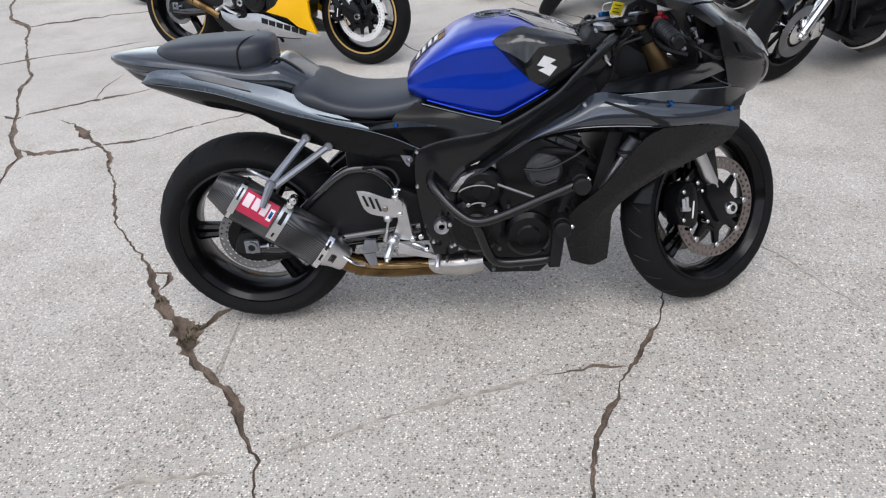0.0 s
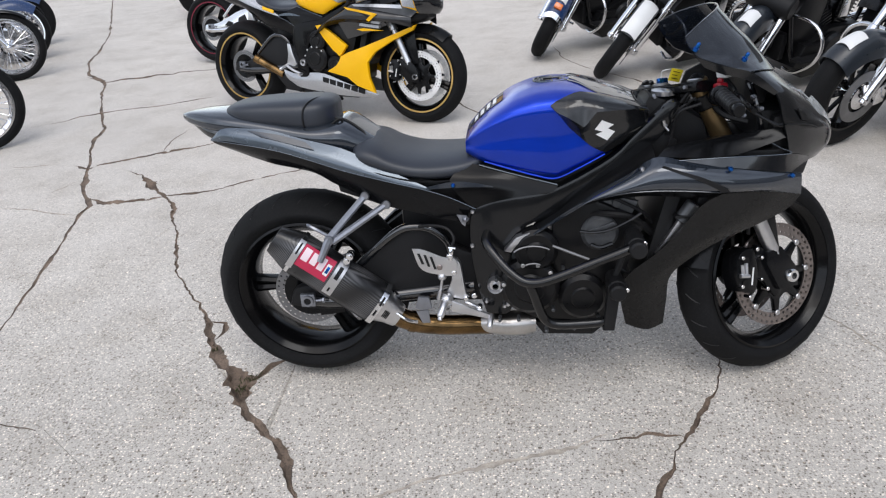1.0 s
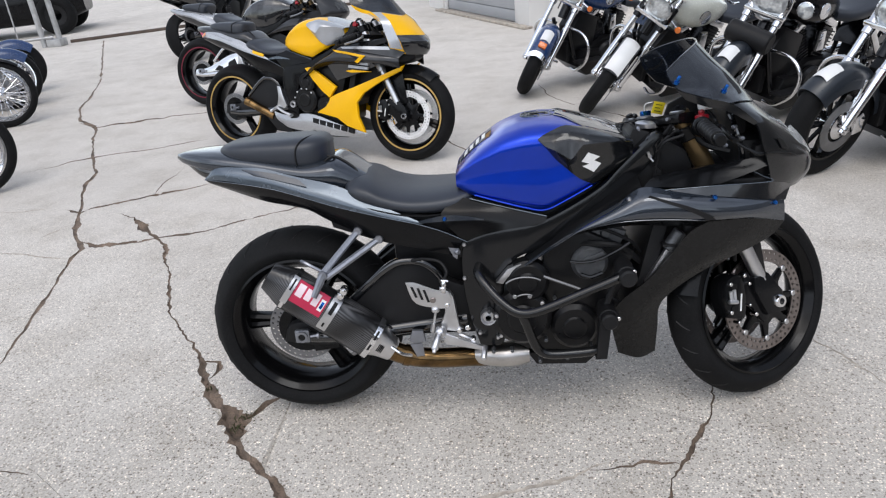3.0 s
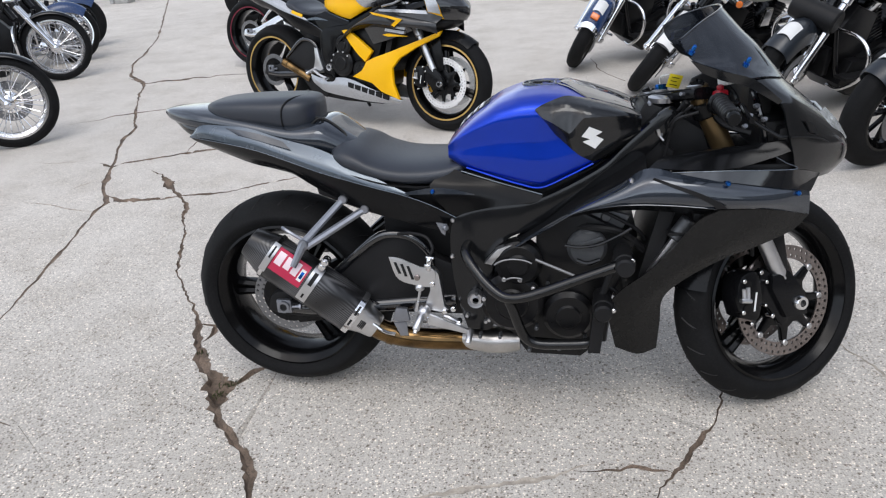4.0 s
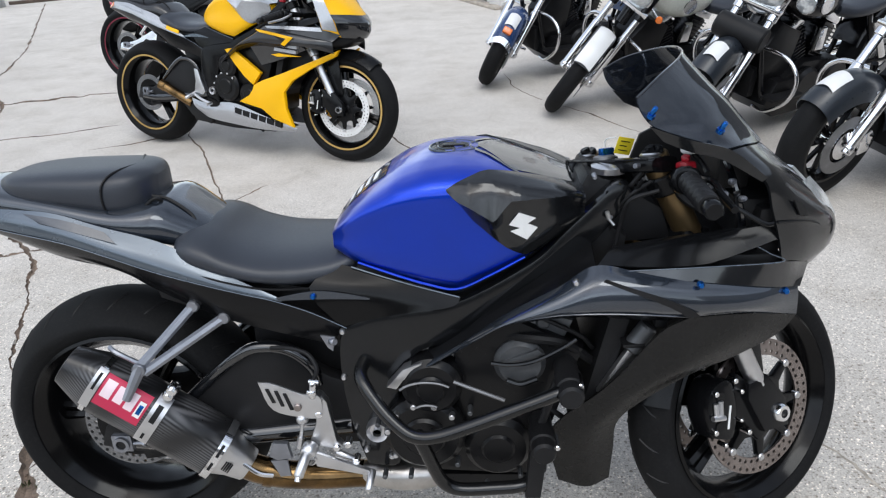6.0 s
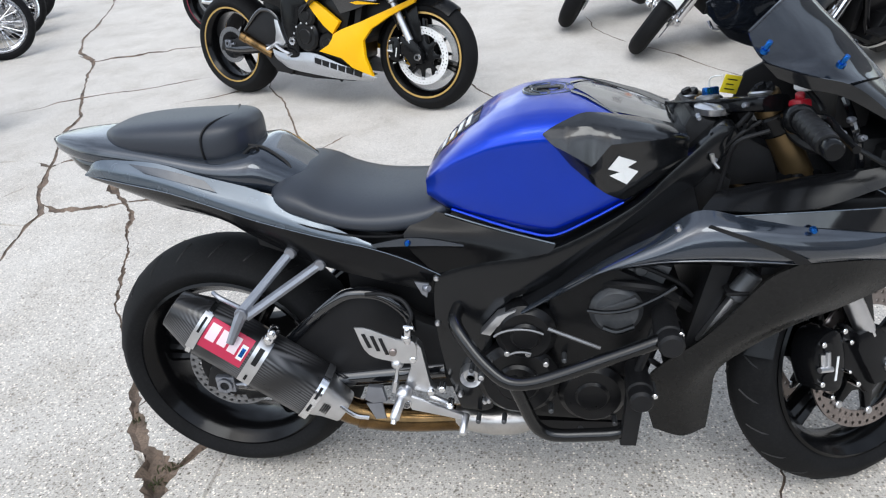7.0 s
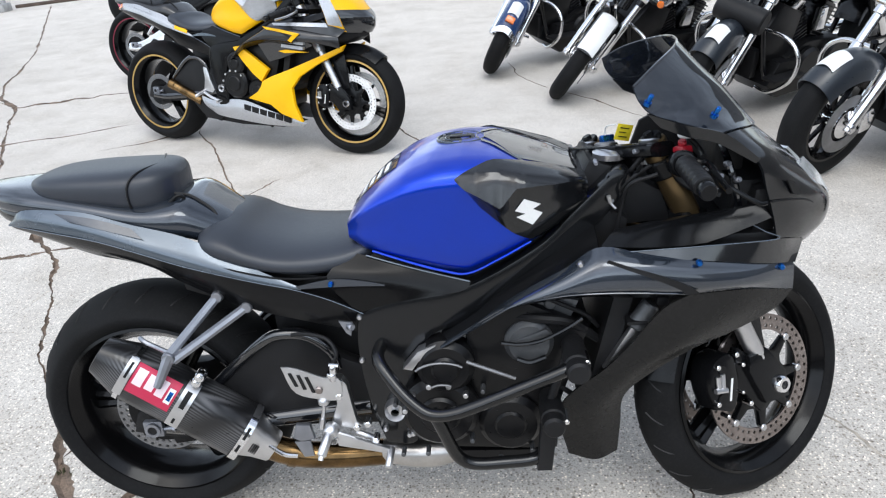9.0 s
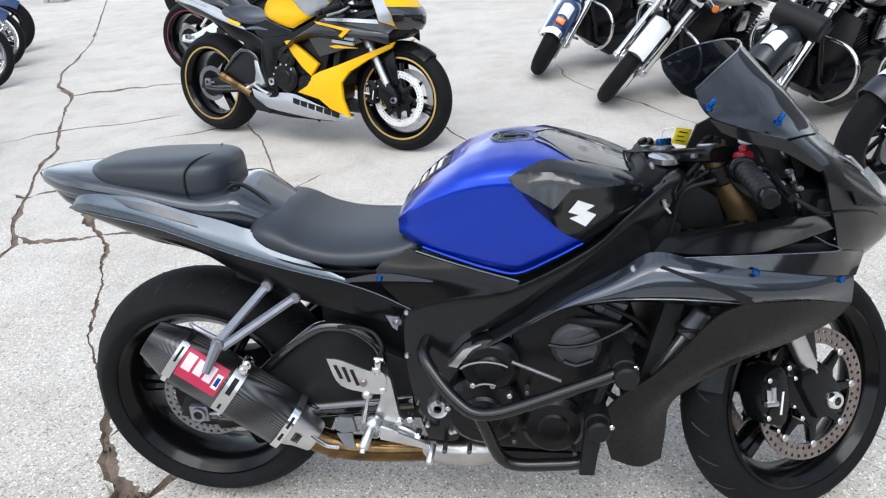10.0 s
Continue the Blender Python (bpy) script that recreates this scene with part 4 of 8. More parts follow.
def hero_tank_point(x, u):
    """The blue tank: a flat top, a hard shoulder, a hollow for the knee and a tucked lower edge."""
    xs = [0.548, 0.580, 0.620, 0.680, 0.740, 0.800, 0.860, 0.920, 0.980, 1.035]
    top = np.interp(x, xs, [0.786, 0.822, 0.856, 0.895, 0.916, 0.922, 0.917, 0.897, 0.875, 0.851])
    bot = np.interp(x, xs, [0.742, 0.726, 0.714, 0.698, 0.683, 0.674, 0.702, 0.730, 0.762, 0.790])
    wide = np.interp(x, xs, [0.112, 0.136, 0.153, 0.170, 0.180, 0.184, 0.184, 0.176, 0.154, 0.122])
    k = abs(u)
    ks = [0, 0.15, 0.30, 0.40, 0.46, 0.54, 0.66, 0.80, 0.92, 1.0]
    y = wide * np.interp(k, ks, [0, 0.42, 0.79, 0.965, 1.0, 0.985, 0.975, 1.0, 0.975, 0.90])
    z = bot + (top - bot) * np.interp(k, ks, [1.0, 0.99, 0.945, 0.865, 0.79, 0.69, 0.50, 0.26, 0.08, 0.0])
    return (x, math.copysign(y, u), z)


def full_body(bike, style):
    """Seats, tail, tank and fairing of the nearer motorcycles."""
    near = style.get("hero", False)
    cover, nose, side, tail, low, upper = style["cover"], style["nose"], style["side"], style["tail"], style["tail_low"], style["upper"]
    # fuel tank
    us = np.linspace(-1, 1, 57)
    bm = bm_new()
    vs = grid(bm, [[hero_tank_point(x, u) for u in us] for x in np.linspace(0.548, 1.035, 40)])
    for row in (vs[0], vs[-1]):
        bm.faces.new(row)
    bm.faces.new([r[0] for r in vs] + [r[-1] for r in reversed(vs)])
    for _ in range(2):
        bmesh.ops.smooth_vert(bm, verts=[v for r in vs[1:-1] for v in r[1:-1]], factor=0.5, use_axis_x=False, use_axis_y=True, use_axis_z=True)
    part("fuel_tank", bm, style["tank"], bike, style["tank_label"], sharp=50)
    part("tank_base", smooth_loft([(0.50, 0.10, 0.60, 0.70), (0.60, 0.125, 0.60, 0.73), (0.75, 0.14, 0.60, 0.70), (0.90, 0.135, 0.62, 0.73), (1.03, 0.10, 0.70, 0.81), (1.07, 0.07, 0.74, 0.84)], 14, 4, 18), M_MATT, bike)
    cx, cz = 0.793, 0.9175
    part("filler_cap", merge(lathe([(0.0, 0.003), (0.030, 0.003), (0.031, 0.001), (0.044, 0.001), (0.048, 0.000), (0.0, -0.006)], 40, "z", (cx, 0, cz)), box(cx - 0.024, cx + 0.022, -0.009, 0.009, cz + 0.002, cz + 0.0055, 0.0015)), M_SATIN, bike, "black filler cap")
    part("cap_ring", lathe([(0.0485, -0.004), (0.0485, 0.002), (0.0500, 0.003), (0.0525, 0.002), (0.0530, -0.004)], 40, "z", (cx, 0, cz), closed=True), M_GREY, bike, "grey filler ring")
    part("cap_ring", lathe([(0.0325, 0.0), (0.0325, 0.0025), (0.0335, 0.003), (0.0350, 0.0025), (0.0350, 0.0)], 40, "z", (cx, 0, cz), closed=True), M_GREY, bike)
    for k in range(6):
        a = 2 * math.pi * (k + 0.5) / 6
        part("cap_bolt", lathe([(0, 0.004), (0.003, 0.004), (0.0035, 0.001), (0, 0.0)], 8, "z", (cx + 0.0415 * math.cos(a), 0.0415 * math.sin(a), cz)), M_CAST, bike)
    up = lambda x: np.interp(x, [0.782, 0.81, 0.845, 0.90, 0.98, 1.04], [0.425, 0.375, 0.315, 0.265, 0.22, 0.20])
    lo = lambda x: np.interp(x, [0.782, 0.83, 0.88, 0.93, 0.955, 1.04], [0.435, 0.62, 0.77, 0.93, 0.985, 1.0])
    ridge = lambda x: np.interp(x, [0.782, 0.83, 0.868, 0.882, 0.900, 0.95, 1.0, 1.04], [0.866, 0.842, 0.820, 0.836, 0.853, 0.852, 0.848, 0.835])

    stations = np.linspace(0.782, 1.04, 60)
    folds = [min((abs(hero_tank_point(x, u)[2] - ridge(x)), u) for u in np.linspace(up(x) + 0.01, max(lo(x), up(x) + 0.02), 90))[1] for x in stations]
    fold = lambda x: np.interp(x, stations, folds)

    for s in (-1, 1):
        part("tank_cover", tank_cover(s, 0.782, 1.04, up, lo, 0.004, 38, 25, hero_tank_point, fold, 0.028), cover, bike, style["cover_label"], sharp=22)
    def cover_spot(x, u, lift=0.0):
        """A place on the cover of the near side."""
        p = Vector(hero_tank_point(x, -u))
        a, b = up(x), lo(x)
        c = min(max((fold(x) - a) / (b - a), 0.02), 0.98)
        k = (u - a) / (b - a)
        lift += 0.004 + 0.028 * min(1, (b - a) / 0.25) * (k / c if k < c else (1 - k) / (1 - c))
        return p + (p - Vector((x, 0, 0.80))).normalized() * lift

    edge = lambda x: np.interp(x, [0.842, 0.88, 0.905, 1.04], [0.03, 0.15, 0.235, 0.215])
    part("tank_nose_cover", tank_cover(1, 0.842, 1.04, lambda x: -edge(x), edge, 0.003, 16, 13, hero_tank_point), upper if near else cover, bike)
    if near:
        for s in (-1, 1):
            part("tank_stripe", tank_cover(s, 0.835, 0.925, lambda x: np.interp(x, [0.835, 0.925], [0.055, 0.262]), lambda x: np.interp(x, [0.835, 0.925], [0.085, 0.285]), 0.0025, 10, 4, hero_tank_point), M_GLOSS, bike)
        part("tank_pad", tank_cover(1, 0.552, 0.655, lambda x: -0.13, lambda x: 0.13, 0.0022, 9, 9, hero_tank_point), M_LAMP, bike, "clear protective pad with worn edges")
        part("tank_pad_print", merge(*[tank_cover(1, 0.572 + 0.018 * k, 0.582 + 0.018 * k, lambda x: -0.09, lambda x: 0.07 - 0.02 * (k % 2), 0.004, 4, 6, hero_tank_point) for k in range(4)]), M_WHITE, bike, "pale bars on the tank pad")
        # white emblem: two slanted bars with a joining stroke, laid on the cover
        emblem = [(-0.027, -0.001), (-0.009, 0.024), (0.023, 0.007), (0.007, 0.000), (0.026, -0.011), (0.006, -0.033), (-0.024, -0.014), (-0.006, -0.008)]
        bm = plate([(0.922 + dx, 0.815 + dz) for dx, dz in emblem], -0.0015, 0.0015, 0)
        for v in bm.verts:
            x, z, out = v.co.x, v.co.z, -v.co.y
            best = min((abs(cover_spot(x, u).z - z), u) for u in np.linspace(up(x), lo(x), 120))
            v.co = cover_spot(x, best[1], out + 0.003)
        part("tank_emblem", bm, M_WHITE, bike, "white slanted emblem")
    if near:
        part("tank_fold", tube([(0.60, -0.1435, 0.726), (0.68, -0.1685, 0.706), (0.74, -0.1785, 0.690), (0.795, -0.1815, 0.681), (0.86, -0.1815, 0.709), (0.925, -0.172, 0.740)], 0.0028, 8, 26), M_BLUE, bike)
    # pale line paints the gloss reflection along the tank's lower edge
    part("tank_edge_glint", tube([(0.585, -0.141, 0.716), (0.65, -0.156, 0.699), (0.72, -0.168, 0.681), (0.797, -0.176, 0.661)], 0.0022, 6, 16), M_GREY, bike)

    # seats
    seat = smooth_loft([(0.222, 0.095, 0.750, 0.770), (0.232, 0.136, 0.734, 0.786), (0.262, 0.158, 0.715, 0.794), (0.30, 0.165, 0.703, 0.783), (0.34, 0.166, 0.691, 0.760), (0.40, 0.166, 0.678, 0.742), (0.47, 0.160, 0.670, 0.738), (0.54, 0.146, 0.673, 0.741), (0.585, 0.124, 0.692, 0.746), (0.602, 0.10, 0.704, 0.744)], 34, 3.0, 48, 0.86)
    for v in seat.verts:
        # a dip behind the rider, raised at the two hips
        k = max(0, 1 - abs(v.co.x - 0.245) / 0.07)
        v.co.x += 0.020 * k * max(0, 1 - abs(v.co.y) / 0.06) * (1 if v.co.z > 0.76 else 0)
    part("rider_seat", seat, M_SEAT, bike, "black vinyl rider seat")
    part("seat_welt", tube([(0.224, -0.128, 0.752), (0.252, -0.158, 0.728), (0.33, -0.167, 0.702), (0.42, -0.164, 0.682), (0.52, -0.152, 0.680), (0.58, -0.128, 0.700)], 0.0022, 6, 24), M_MATT, bike)
    part("pillion_seat", smooth_loft([(-0.158, 0.022, 0.872, 0.886), (-0.152, 0.044, 0.864, 0.894), (-0.136, 0.064, 0.858, 0.901), (-0.110, 0.084, 0.853, 0.906), (-0.07, 0.097, 0.846, 0.909), (-0.02, 0.103, 0.838, 0.911), (0.05, 0.106, 0.826, 0.911), (0.096, 0.103, 0.816, 0.911), (0.130, 0.094, 0.815, 0.910), (0.154, 0.078, 0.820, 0.906), (0.169, 0.054, 0.828, 0.899), (0.176, 0.026, 0.838, 0.888)], 64, 3.8, 56, 0.95), M_SEAT, bike, "black vinyl pillion seat with a seam")
    seam = []
    for x, y, z in ring(0.0, 0.1055, 0.8170, 0.9125, 56, 3.8, 0.95):
        k = 1 - min(1, abs(y) / 0.1055)
        seam.append((0.090 + 0.046 * k ** 0.7 * (1 if z > 0.86 else 0.3), y, z - (0.006 * k if z > 0.86 else 0)))
    part("seat_seam", tube(seam + seam[:1], 0.0026, 6), M_MATT, bike)
    part("seat_strap", tube([(0.160, -0.085, 0.832), (0.186, -0.082, 0.852), (0.196, -0.074, 0.842), (0.176, -0.080, 0.822)], 0.004, 8, 14), M_MATT, bike, "small seat strap loop")

    # tail
    part("tail_cowl", smooth_loft([(-0.298, 0.020, 0.862, 0.880), (-0.270, 0.048, 0.850, 0.886), (-0.21, 0.082, 0.834, 0.888), (-0.15, 0.101, 0.826, 0.885), (-0.07, 0.111, 0.818, 0.873), (0.0, 0.119, 0.806, 0.861), (0.10, 0.127, 0.780, 0.843), (0.165, 0.128, 0.762, 0.846), (0.20, 0.122, 0.752, 0.846), (0.245, 0.108, 0.735, 0.818), (0.29, 0.09, 0.715, 0.785)], 44, 3.6, 44, 0.86), style.get("cowl", upper), bike, style.get("cowl_label", ""))
    part("cowl_crease", tube([(0.172, -0.060, 0.852), (0.205, -0.060, 0.844), (0.248, -0.066, 0.814), (0.262, -0.074, 0.792)], 0.0035, 6, 14), M_MATT, bike)
    pair(bike, "tail_panel", [
        [(-0.193, -0.086, 0.818), (-0.150, -0.102, 0.846), (-0.07, -0.112, 0.845), (0.0, -0.121, 0.838), (0.09, -0.130, 0.811), (0.20, -0.136, 0.780), (0.28, -0.146, 0.742), (0.36, -0.160, 0.702), (0.445, -0.168, 0.662)],
        [(-0.196, -0.092, 0.814), (-0.140, -0.116, 0.832), (-0.06, -0.130, 0.826), (0.02, -0.144, 0.806), (0.11, -0.156, 0.776), (0.20, -0.163, 0.746), (0.29, -0.168, 0.713), (0.36, -0.169, 0.688), (0.445, -0.170, 0.660)],
        [(-0.197, -0.091, 0.810), (-0.135, -0.118, 0.812), (-0.07, -0.132, 0.802), (0.02, -0.146, 0.784), (0.11, -0.158, 0.757), (0.20, -0.166, 0.726), (0.30, -0.171, 0.697), (0.37, -0.171, 0.677), (0.445, -0.170, 0.657)]], tail, nu=36, nv=7, thick=0.005)
    part("tail_recess", skin([[(-0.07, -0.121, 0.842), (0.02, -0.133, 0.828), (0.10, -0.142, 0.805)], [(-0.03, -0.137, 0.826), (0.04, -0.147, 0.808), (0.125, -0.155, 0.785)]], 12, 4, 0.003), M_PEARL if near else tail, bike)
    pair(bike, "tail_lower_panel", [
        [(-0.195, -0.088, 0.809), (-0.073, -0.129, 0.800), (0.02, -0.143, 0.782), (0.11, -0.155, 0.755), (0.20, -0.163, 0.724), (0.30, -0.168, 0.695), (0.427, -0.167, 0.659), (0.50, -0.170, 0.634), (0.574, -0.173, 0.597)],
        [(-0.187, -0.084, 0.800), (-0.06, -0.112, 0.768), (0.03, -0.126, 0.746), (0.11, -0.138, 0.722), (0.19, -0.147, 0.690), (0.30, -0.155, 0.650), (0.42, -0.158, 0.615), (0.50, -0.160, 0.596), (0.57, -0.162, 0.572)],
        [(-0.176, -0.072, 0.789), (-0.03, -0.096, 0.738), (0.05, -0.105, 0.720), (0.11, -0.113, 0.704), (0.172, -0.120, 0.668), (0.30, -0.138, 0.612), (0.42, -0.146, 0.578), (0.50, -0.150, 0.558), (0.565, -0.154, 0.54)]], low, nu=36, nv=10, thick=0.005)
    # thin grey line: the highlight on the tail crease, drawn in as colour
    part("tail_edge_glint", tube([(-0.196, -0.092, 0.812), (-0.073, -0.134, 0.801), (0.02, -0.1475, 0.783), (0.11, -0.1595, 0.756), (0.20, -0.1675, 0.725), (0.30, -0.1725, 0.696), (0.37, -0.1725, 0.676), (0.427, -0.171, 0.660), (0.50, -0.1735, 0.634), (0.576, -0.1765, 0.596)], 0.0012, 6, 40), M_GREY, bike)
    part("under_tail", plate([(0.16, 0.70), (0.172, 0.645), (0.30, 0.595), (0.48, 0.54), (0.60, 0.55), (0.60, 0.64), (0.40, 0.68)], -0.115, 0.115, 0.012), M_MATT, bike)
    part("tail_lamp", smooth_loft([(-0.284, 0.020, 0.858, 0.868), (-0.25, 0.052, 0.838, 0.866), (-0.20, 0.082, 0.808, 0.850), (-0.12, 0.098, 0.785, 0.845), (-0.02, 0.105, 0.750, 0.830), (0.08, 0.105, 0.720, 0.80)], 20, 4, 28), M_GLOSS if near else M_BADGE, bike)

    # knee panel below the seat
    pair(bike, "knee_panel", [[(0.55, -0.130, 0.722), (0.65, -0.152, 0.700), (0.72, -0.164, 0.683), (0.80, -0.173, 0.660)], [(0.50, -0.164, 0.676), (0.60, -0.171, 0.676), (0.70, -0.176, 0.657), (0.79, -0.180, 0.646)], [(0.560, -0.174, 0.600), (0.62, -0.179, 0.618), (0.68, -0.182, 0.630), (0.766, -0.183, 0.640)]], M_RIM, nu=14, nv=8, thick=0.004)
    # paler triangle on the knee panel is a painted highlight
    pair(bike, "seat_highlight", [[(0.435, -0.172, 0.667), (0.51, -0.176, 0.681), (0.57, -0.178, 0.676), (0.622, -0.178, 0.664)], [(0.440, -0.173, 0.661), (0.51, -0.177, 0.664), (0.57, -0.179, 0.664), (0.622, -0.178, 0.661)]], M_PEARL if near else M_GREY, nu=12, nv=4, thick=0.003)

    # side fairing
    pair(bike, "side_fairing", [
        [(0.720, -0.203, 0.529), (0.80, -0.206, 0.578), (0.886, -0.210, 0.640), (0.985, -0.214, 0.695), (1.052, -0.215, 0.737), (1.14, -0.224, 0.722), (1.25, -0.222, 0.703), (1.365, -0.200, 0.680), (1.440, -0.165, 0.664)],
        [(0.720, -0.210, 0.527), (0.805, -0.230, 0.588), (0.885, -0.240, 0.642), (0.975, -0.248, 0.684), (1.05, -0.250, 0.712), (1.14, -0.250, 0.706), (1.25, -0.238, 0.688), (1.36, -0.212, 0.668), (1.442, -0.167, 0.650)],
        [(0.720, -0.214, 0.524), (0.815, -0.238, 0.595), (0.885, -0.250, 0.637), (0.97, -0.258, 0.662), (1.04, -0.260, 0.672), (1.13, -0.259, 0.670), (1.24, -0.248, 0.660), (1.35, -0.219, 0.648), (1.444, -0.166, 0.628)],
        [(0.721, -0.208, 0.521), (0.827, -0.233, 0.603), (0.885, -0.240, 0.633), (0.963, -0.246, 0.650), (1.033, -0.249, 0.655), (1.115, -0.248, 0.652), (1.215, -0.242, 0.642), (1.33, -0.216, 0.634), (1.446, -0.163, 0.603)]], side, style["side_label"], nu=40, nv=14, thick=0.005)
    pair(bike, "fairing_return", [[(0.722, -0.206, 0.520), (0.827, -0.231, 0.601), (0.885, -0.238, 0.631), (0.963, -0.244, 0.648), (1.033, -0.247, 0.653), (1.115, -0.246, 0.650), (1.20, -0.240, 0.641)], [(0.735, -0.180, 0.520), (0.827, -0.195, 0.588), (0.885, -0.205, 0.612), (0.963, -0.210, 0.625), (1.033, -0.212, 0.630), (1.115, -0.214, 0.625), (1.19, -0.215, 0.620)]], M_SATIN, nu=20, nv=4, thick=0.003)
    part("fairing_lip", tube([(0.722, -0.211, 0.522), (0.827, -0.2365, 0.604), (0.885, -0.2435, 0.634), (0.963, -0.2495, 0.651), (1.033, -0.2525, 0.656), (1.115, -0.2515, 0.653), (1.215, -0.2455, 0.643)], 0.0016, 6, 30), M_PEARL, bike)
    pair(bike, "fairing_inner", [[(0.73, -0.200, 0.532), (0.80, -0.203, 0.578), (0.886, -0.207, 0.638), (0.985, -0.211, 0.692), (1.052, -0.212, 0.733)], [(0.73, -0.165, 0.545), (0.80, -0.165, 0.592), (0.886, -0.165, 0.650), (0.985, -0.150, 0.712), (1.052, -0.125, 0.760)]], M_SATIN, nu=14, nv=5, thick=0.004)
    if not style.get("wing"):
      pair(bike, "lower_fairing", [
        [(1.222, -0.238, 0.637), (1.172, -0.234, 0.605), (1.114, -0.224, 0.523), (1.062, -0.218, 0.464), (1.000, -0.208, 0.408), (0.968, -0.198, 0.355), (0.975, -0.184, 0.295), (0.992, -0.172, 0.222)],
        [(1.335, -0.216, 0.632), (1.29, -0.226, 0.588), (1.215, -0.228, 0.528), (1.15, -0.224, 0.480), (1.085, -0.215, 0.424), (1.045, -0.206, 0.366), (1.038, -0.188, 0.290), (1.052, -0.172, 0.203)],
        [(1.446, -0.163, 0.602), (1.41, -0.172, 0.564), (1.325, -0.190, 0.526), (1.245, -0.198, 0.494), (1.155, -0.202, 0.438), (1.108, -0.190, 0.380), (1.106, -0.168, 0.300), (1.102, -0.156, 0.214)]], style["lower"], style["lower_label"], nu=34, nv=14, thick=0.005)
    part("radiator_shroud", plate([(1.07, 0.38), (1.14, 0.42), (1.30, 0.57), (1.26, 0.64), (1.12, 0.64)], -0.12, 0.12, 0.01), M_MATT, bike)
    pair(bike, "fairing_slash", [[(1.066, -0.250, 0.722), (1.11, -0.2565, 0.708), (1.165, -0.2610, 0.689), (1.215, -0.2555, 0.664), (1.238, -0.2500, 0.645)], [(1.062, -0.2485, 0.719), (1.10, -0.2565, 0.704), (1.155, -0.2615, 0.682), (1.200, -0.2575, 0.657), (1.212, -0.2545, 0.645)]], M_MATT, nu=18, nv=4, thick=0.003)
    pair(bike, "side_wedge", [[(1.053, -0.216, 0.723), (1.15, -0.222, 0.728), (1.25, -0.218, 0.729), (1.395, -0.188, 0.723), (1.47, -0.128, 0.697)], [(1.070, -0.228, 0.717), (1.15, -0.228, 0.713), (1.25, -0.226, 0.702), (1.37, -0.203, 0.680), (1.443, -0.168, 0.664)]], upper, nu=22, nv=5, thick=0.004)
    # bright line on the wedge's edge is a highlight put into the colour
    part("wedge_glint", tube([(1.053, -0.219, 0.724), (1.15, -0.2245, 0.729), (1.25, -0.2205, 0.730), (1.395, -0.1905, 0.724), (1.372, -0.188, 0.740), (1.345, -0.183, 0.756)], 0.0012, 6, 30), M_GREY, bike)
    for s in (-1, 1):
        part("upper_inner_panel", skin([[(1.056, s * 0.214, 0.738), (1.15, s * 0.218, 0.732), (1.25, s * 0.214, 0.734), (1.34, s * 0.190, 0.752), (1.385, s * 0.185, 0.768)], [(1.09, s * 0.165, 0.752), (1.17, s * 0.165, 0.765), (1.26, s * 0.165, 0.775), (1.33, s * 0.165, 0.785), (1.37, s * 0.165, 0.79)], [(1.12, s * 0.12, 0.735), (1.19, s * 0.11, 0.74), (1.27, s * 0.11, 0.75), (1.33, s * 0.13, 0.76), (1.37, s * 0.15, 0.77)]], 16, 8, 0.004), M_SATIN, bike)

    # nose
    rows = [
        [(1.258, 0.192, 0.935), (1.318, 0.150, 0.934), (1.374, 0.072, 0.920), (1.390, 0, 0.913)],
        [(1.341, 0.197, 0.888), (1.385, 0.162, 0.882), (1.436, 0.076, 0.868), (1.452, 0, 0.861)],
        [(1.366, 0.195, 0.825), (1.420, 0.164, 0.824), (1.490, 0.082, 0.814), (1.512, 0, 0.807)],
        [(1.385, 0.191, 0.768), (1.450, 0.155, 0.767), (1.530, 0.078, 0.763), (1.554, 0, 0.760)],
        [(1.397, 0.187, 0.724), (1.462, 0.140, 0.714), (1.534, 0.068, 0.712), (1.562, 0, 0.712)],
        [(1.420, 0.166, 0.700), (1.470, 0.118, 0.685), (1.520, 0.056, 0.681), (1.540, 0, 0.680)]]
    both = lambda row: [(x, -y, z) for x, y, z in row] + row[-2::-1]
    part("nose_cowl", skin([both(r) for r in rows], 33, 28, 0.005), nose, bike, style["nose_label"])
    for s in (-1, 1):
      if near:
        part("headlamp", skin([[(1.446, s * 0.115, 0.836), (1.468, s * 0.080, 0.840), (1.490, s * 0.040, 0.842)], [(1.476, s * 0.118, 0.798), (1.500, s * 0.083, 0.804), (1.524, s * 0.040, 0.806)], [(1.506, s * 0.105, 0.760), (1.526, s * 0.082, 0.762), (1.550, s * 0.040, 0.764)]], 8, 8, 0.006), M_LENS, bike, "clear headlamp lens")
        part("nose_seam", tube([(1.376, s * 0.197, 0.803), (1.425, s * 0.170, 0.796), (1.470, s * 0.135, 0.780), (1.512, s * 0.098, 0.745)], 0.0022, 6, 16), M_MATT, bike)
        part("nose_vent", skin([[(1.408, s * 0.178, 0.838), (1.428, s * 0.164, 0.828)], [(1.424, s * 0.172, 0.808), (1.446, s * 0.156, 0.800)]], 4, 4, 0.003), M_MATT, bike)
    part("cockpit_tray", merge(box(1.20, 1.405, -0.168, 0.168, 0.670, 0.732, 0.01), plate([(1.06, 0.725), (1.20, 0.735), (1.38, 0.74), (1.35, 0.85), (1.26, 0.92), (1.20, 0.89), (1.16, 0.78)], 0.168, 0.180, 0.004), box(1.355, 1.405, -0.160, 0.160, 0.72, 0.82, 0.02)), M_MATT, bike)
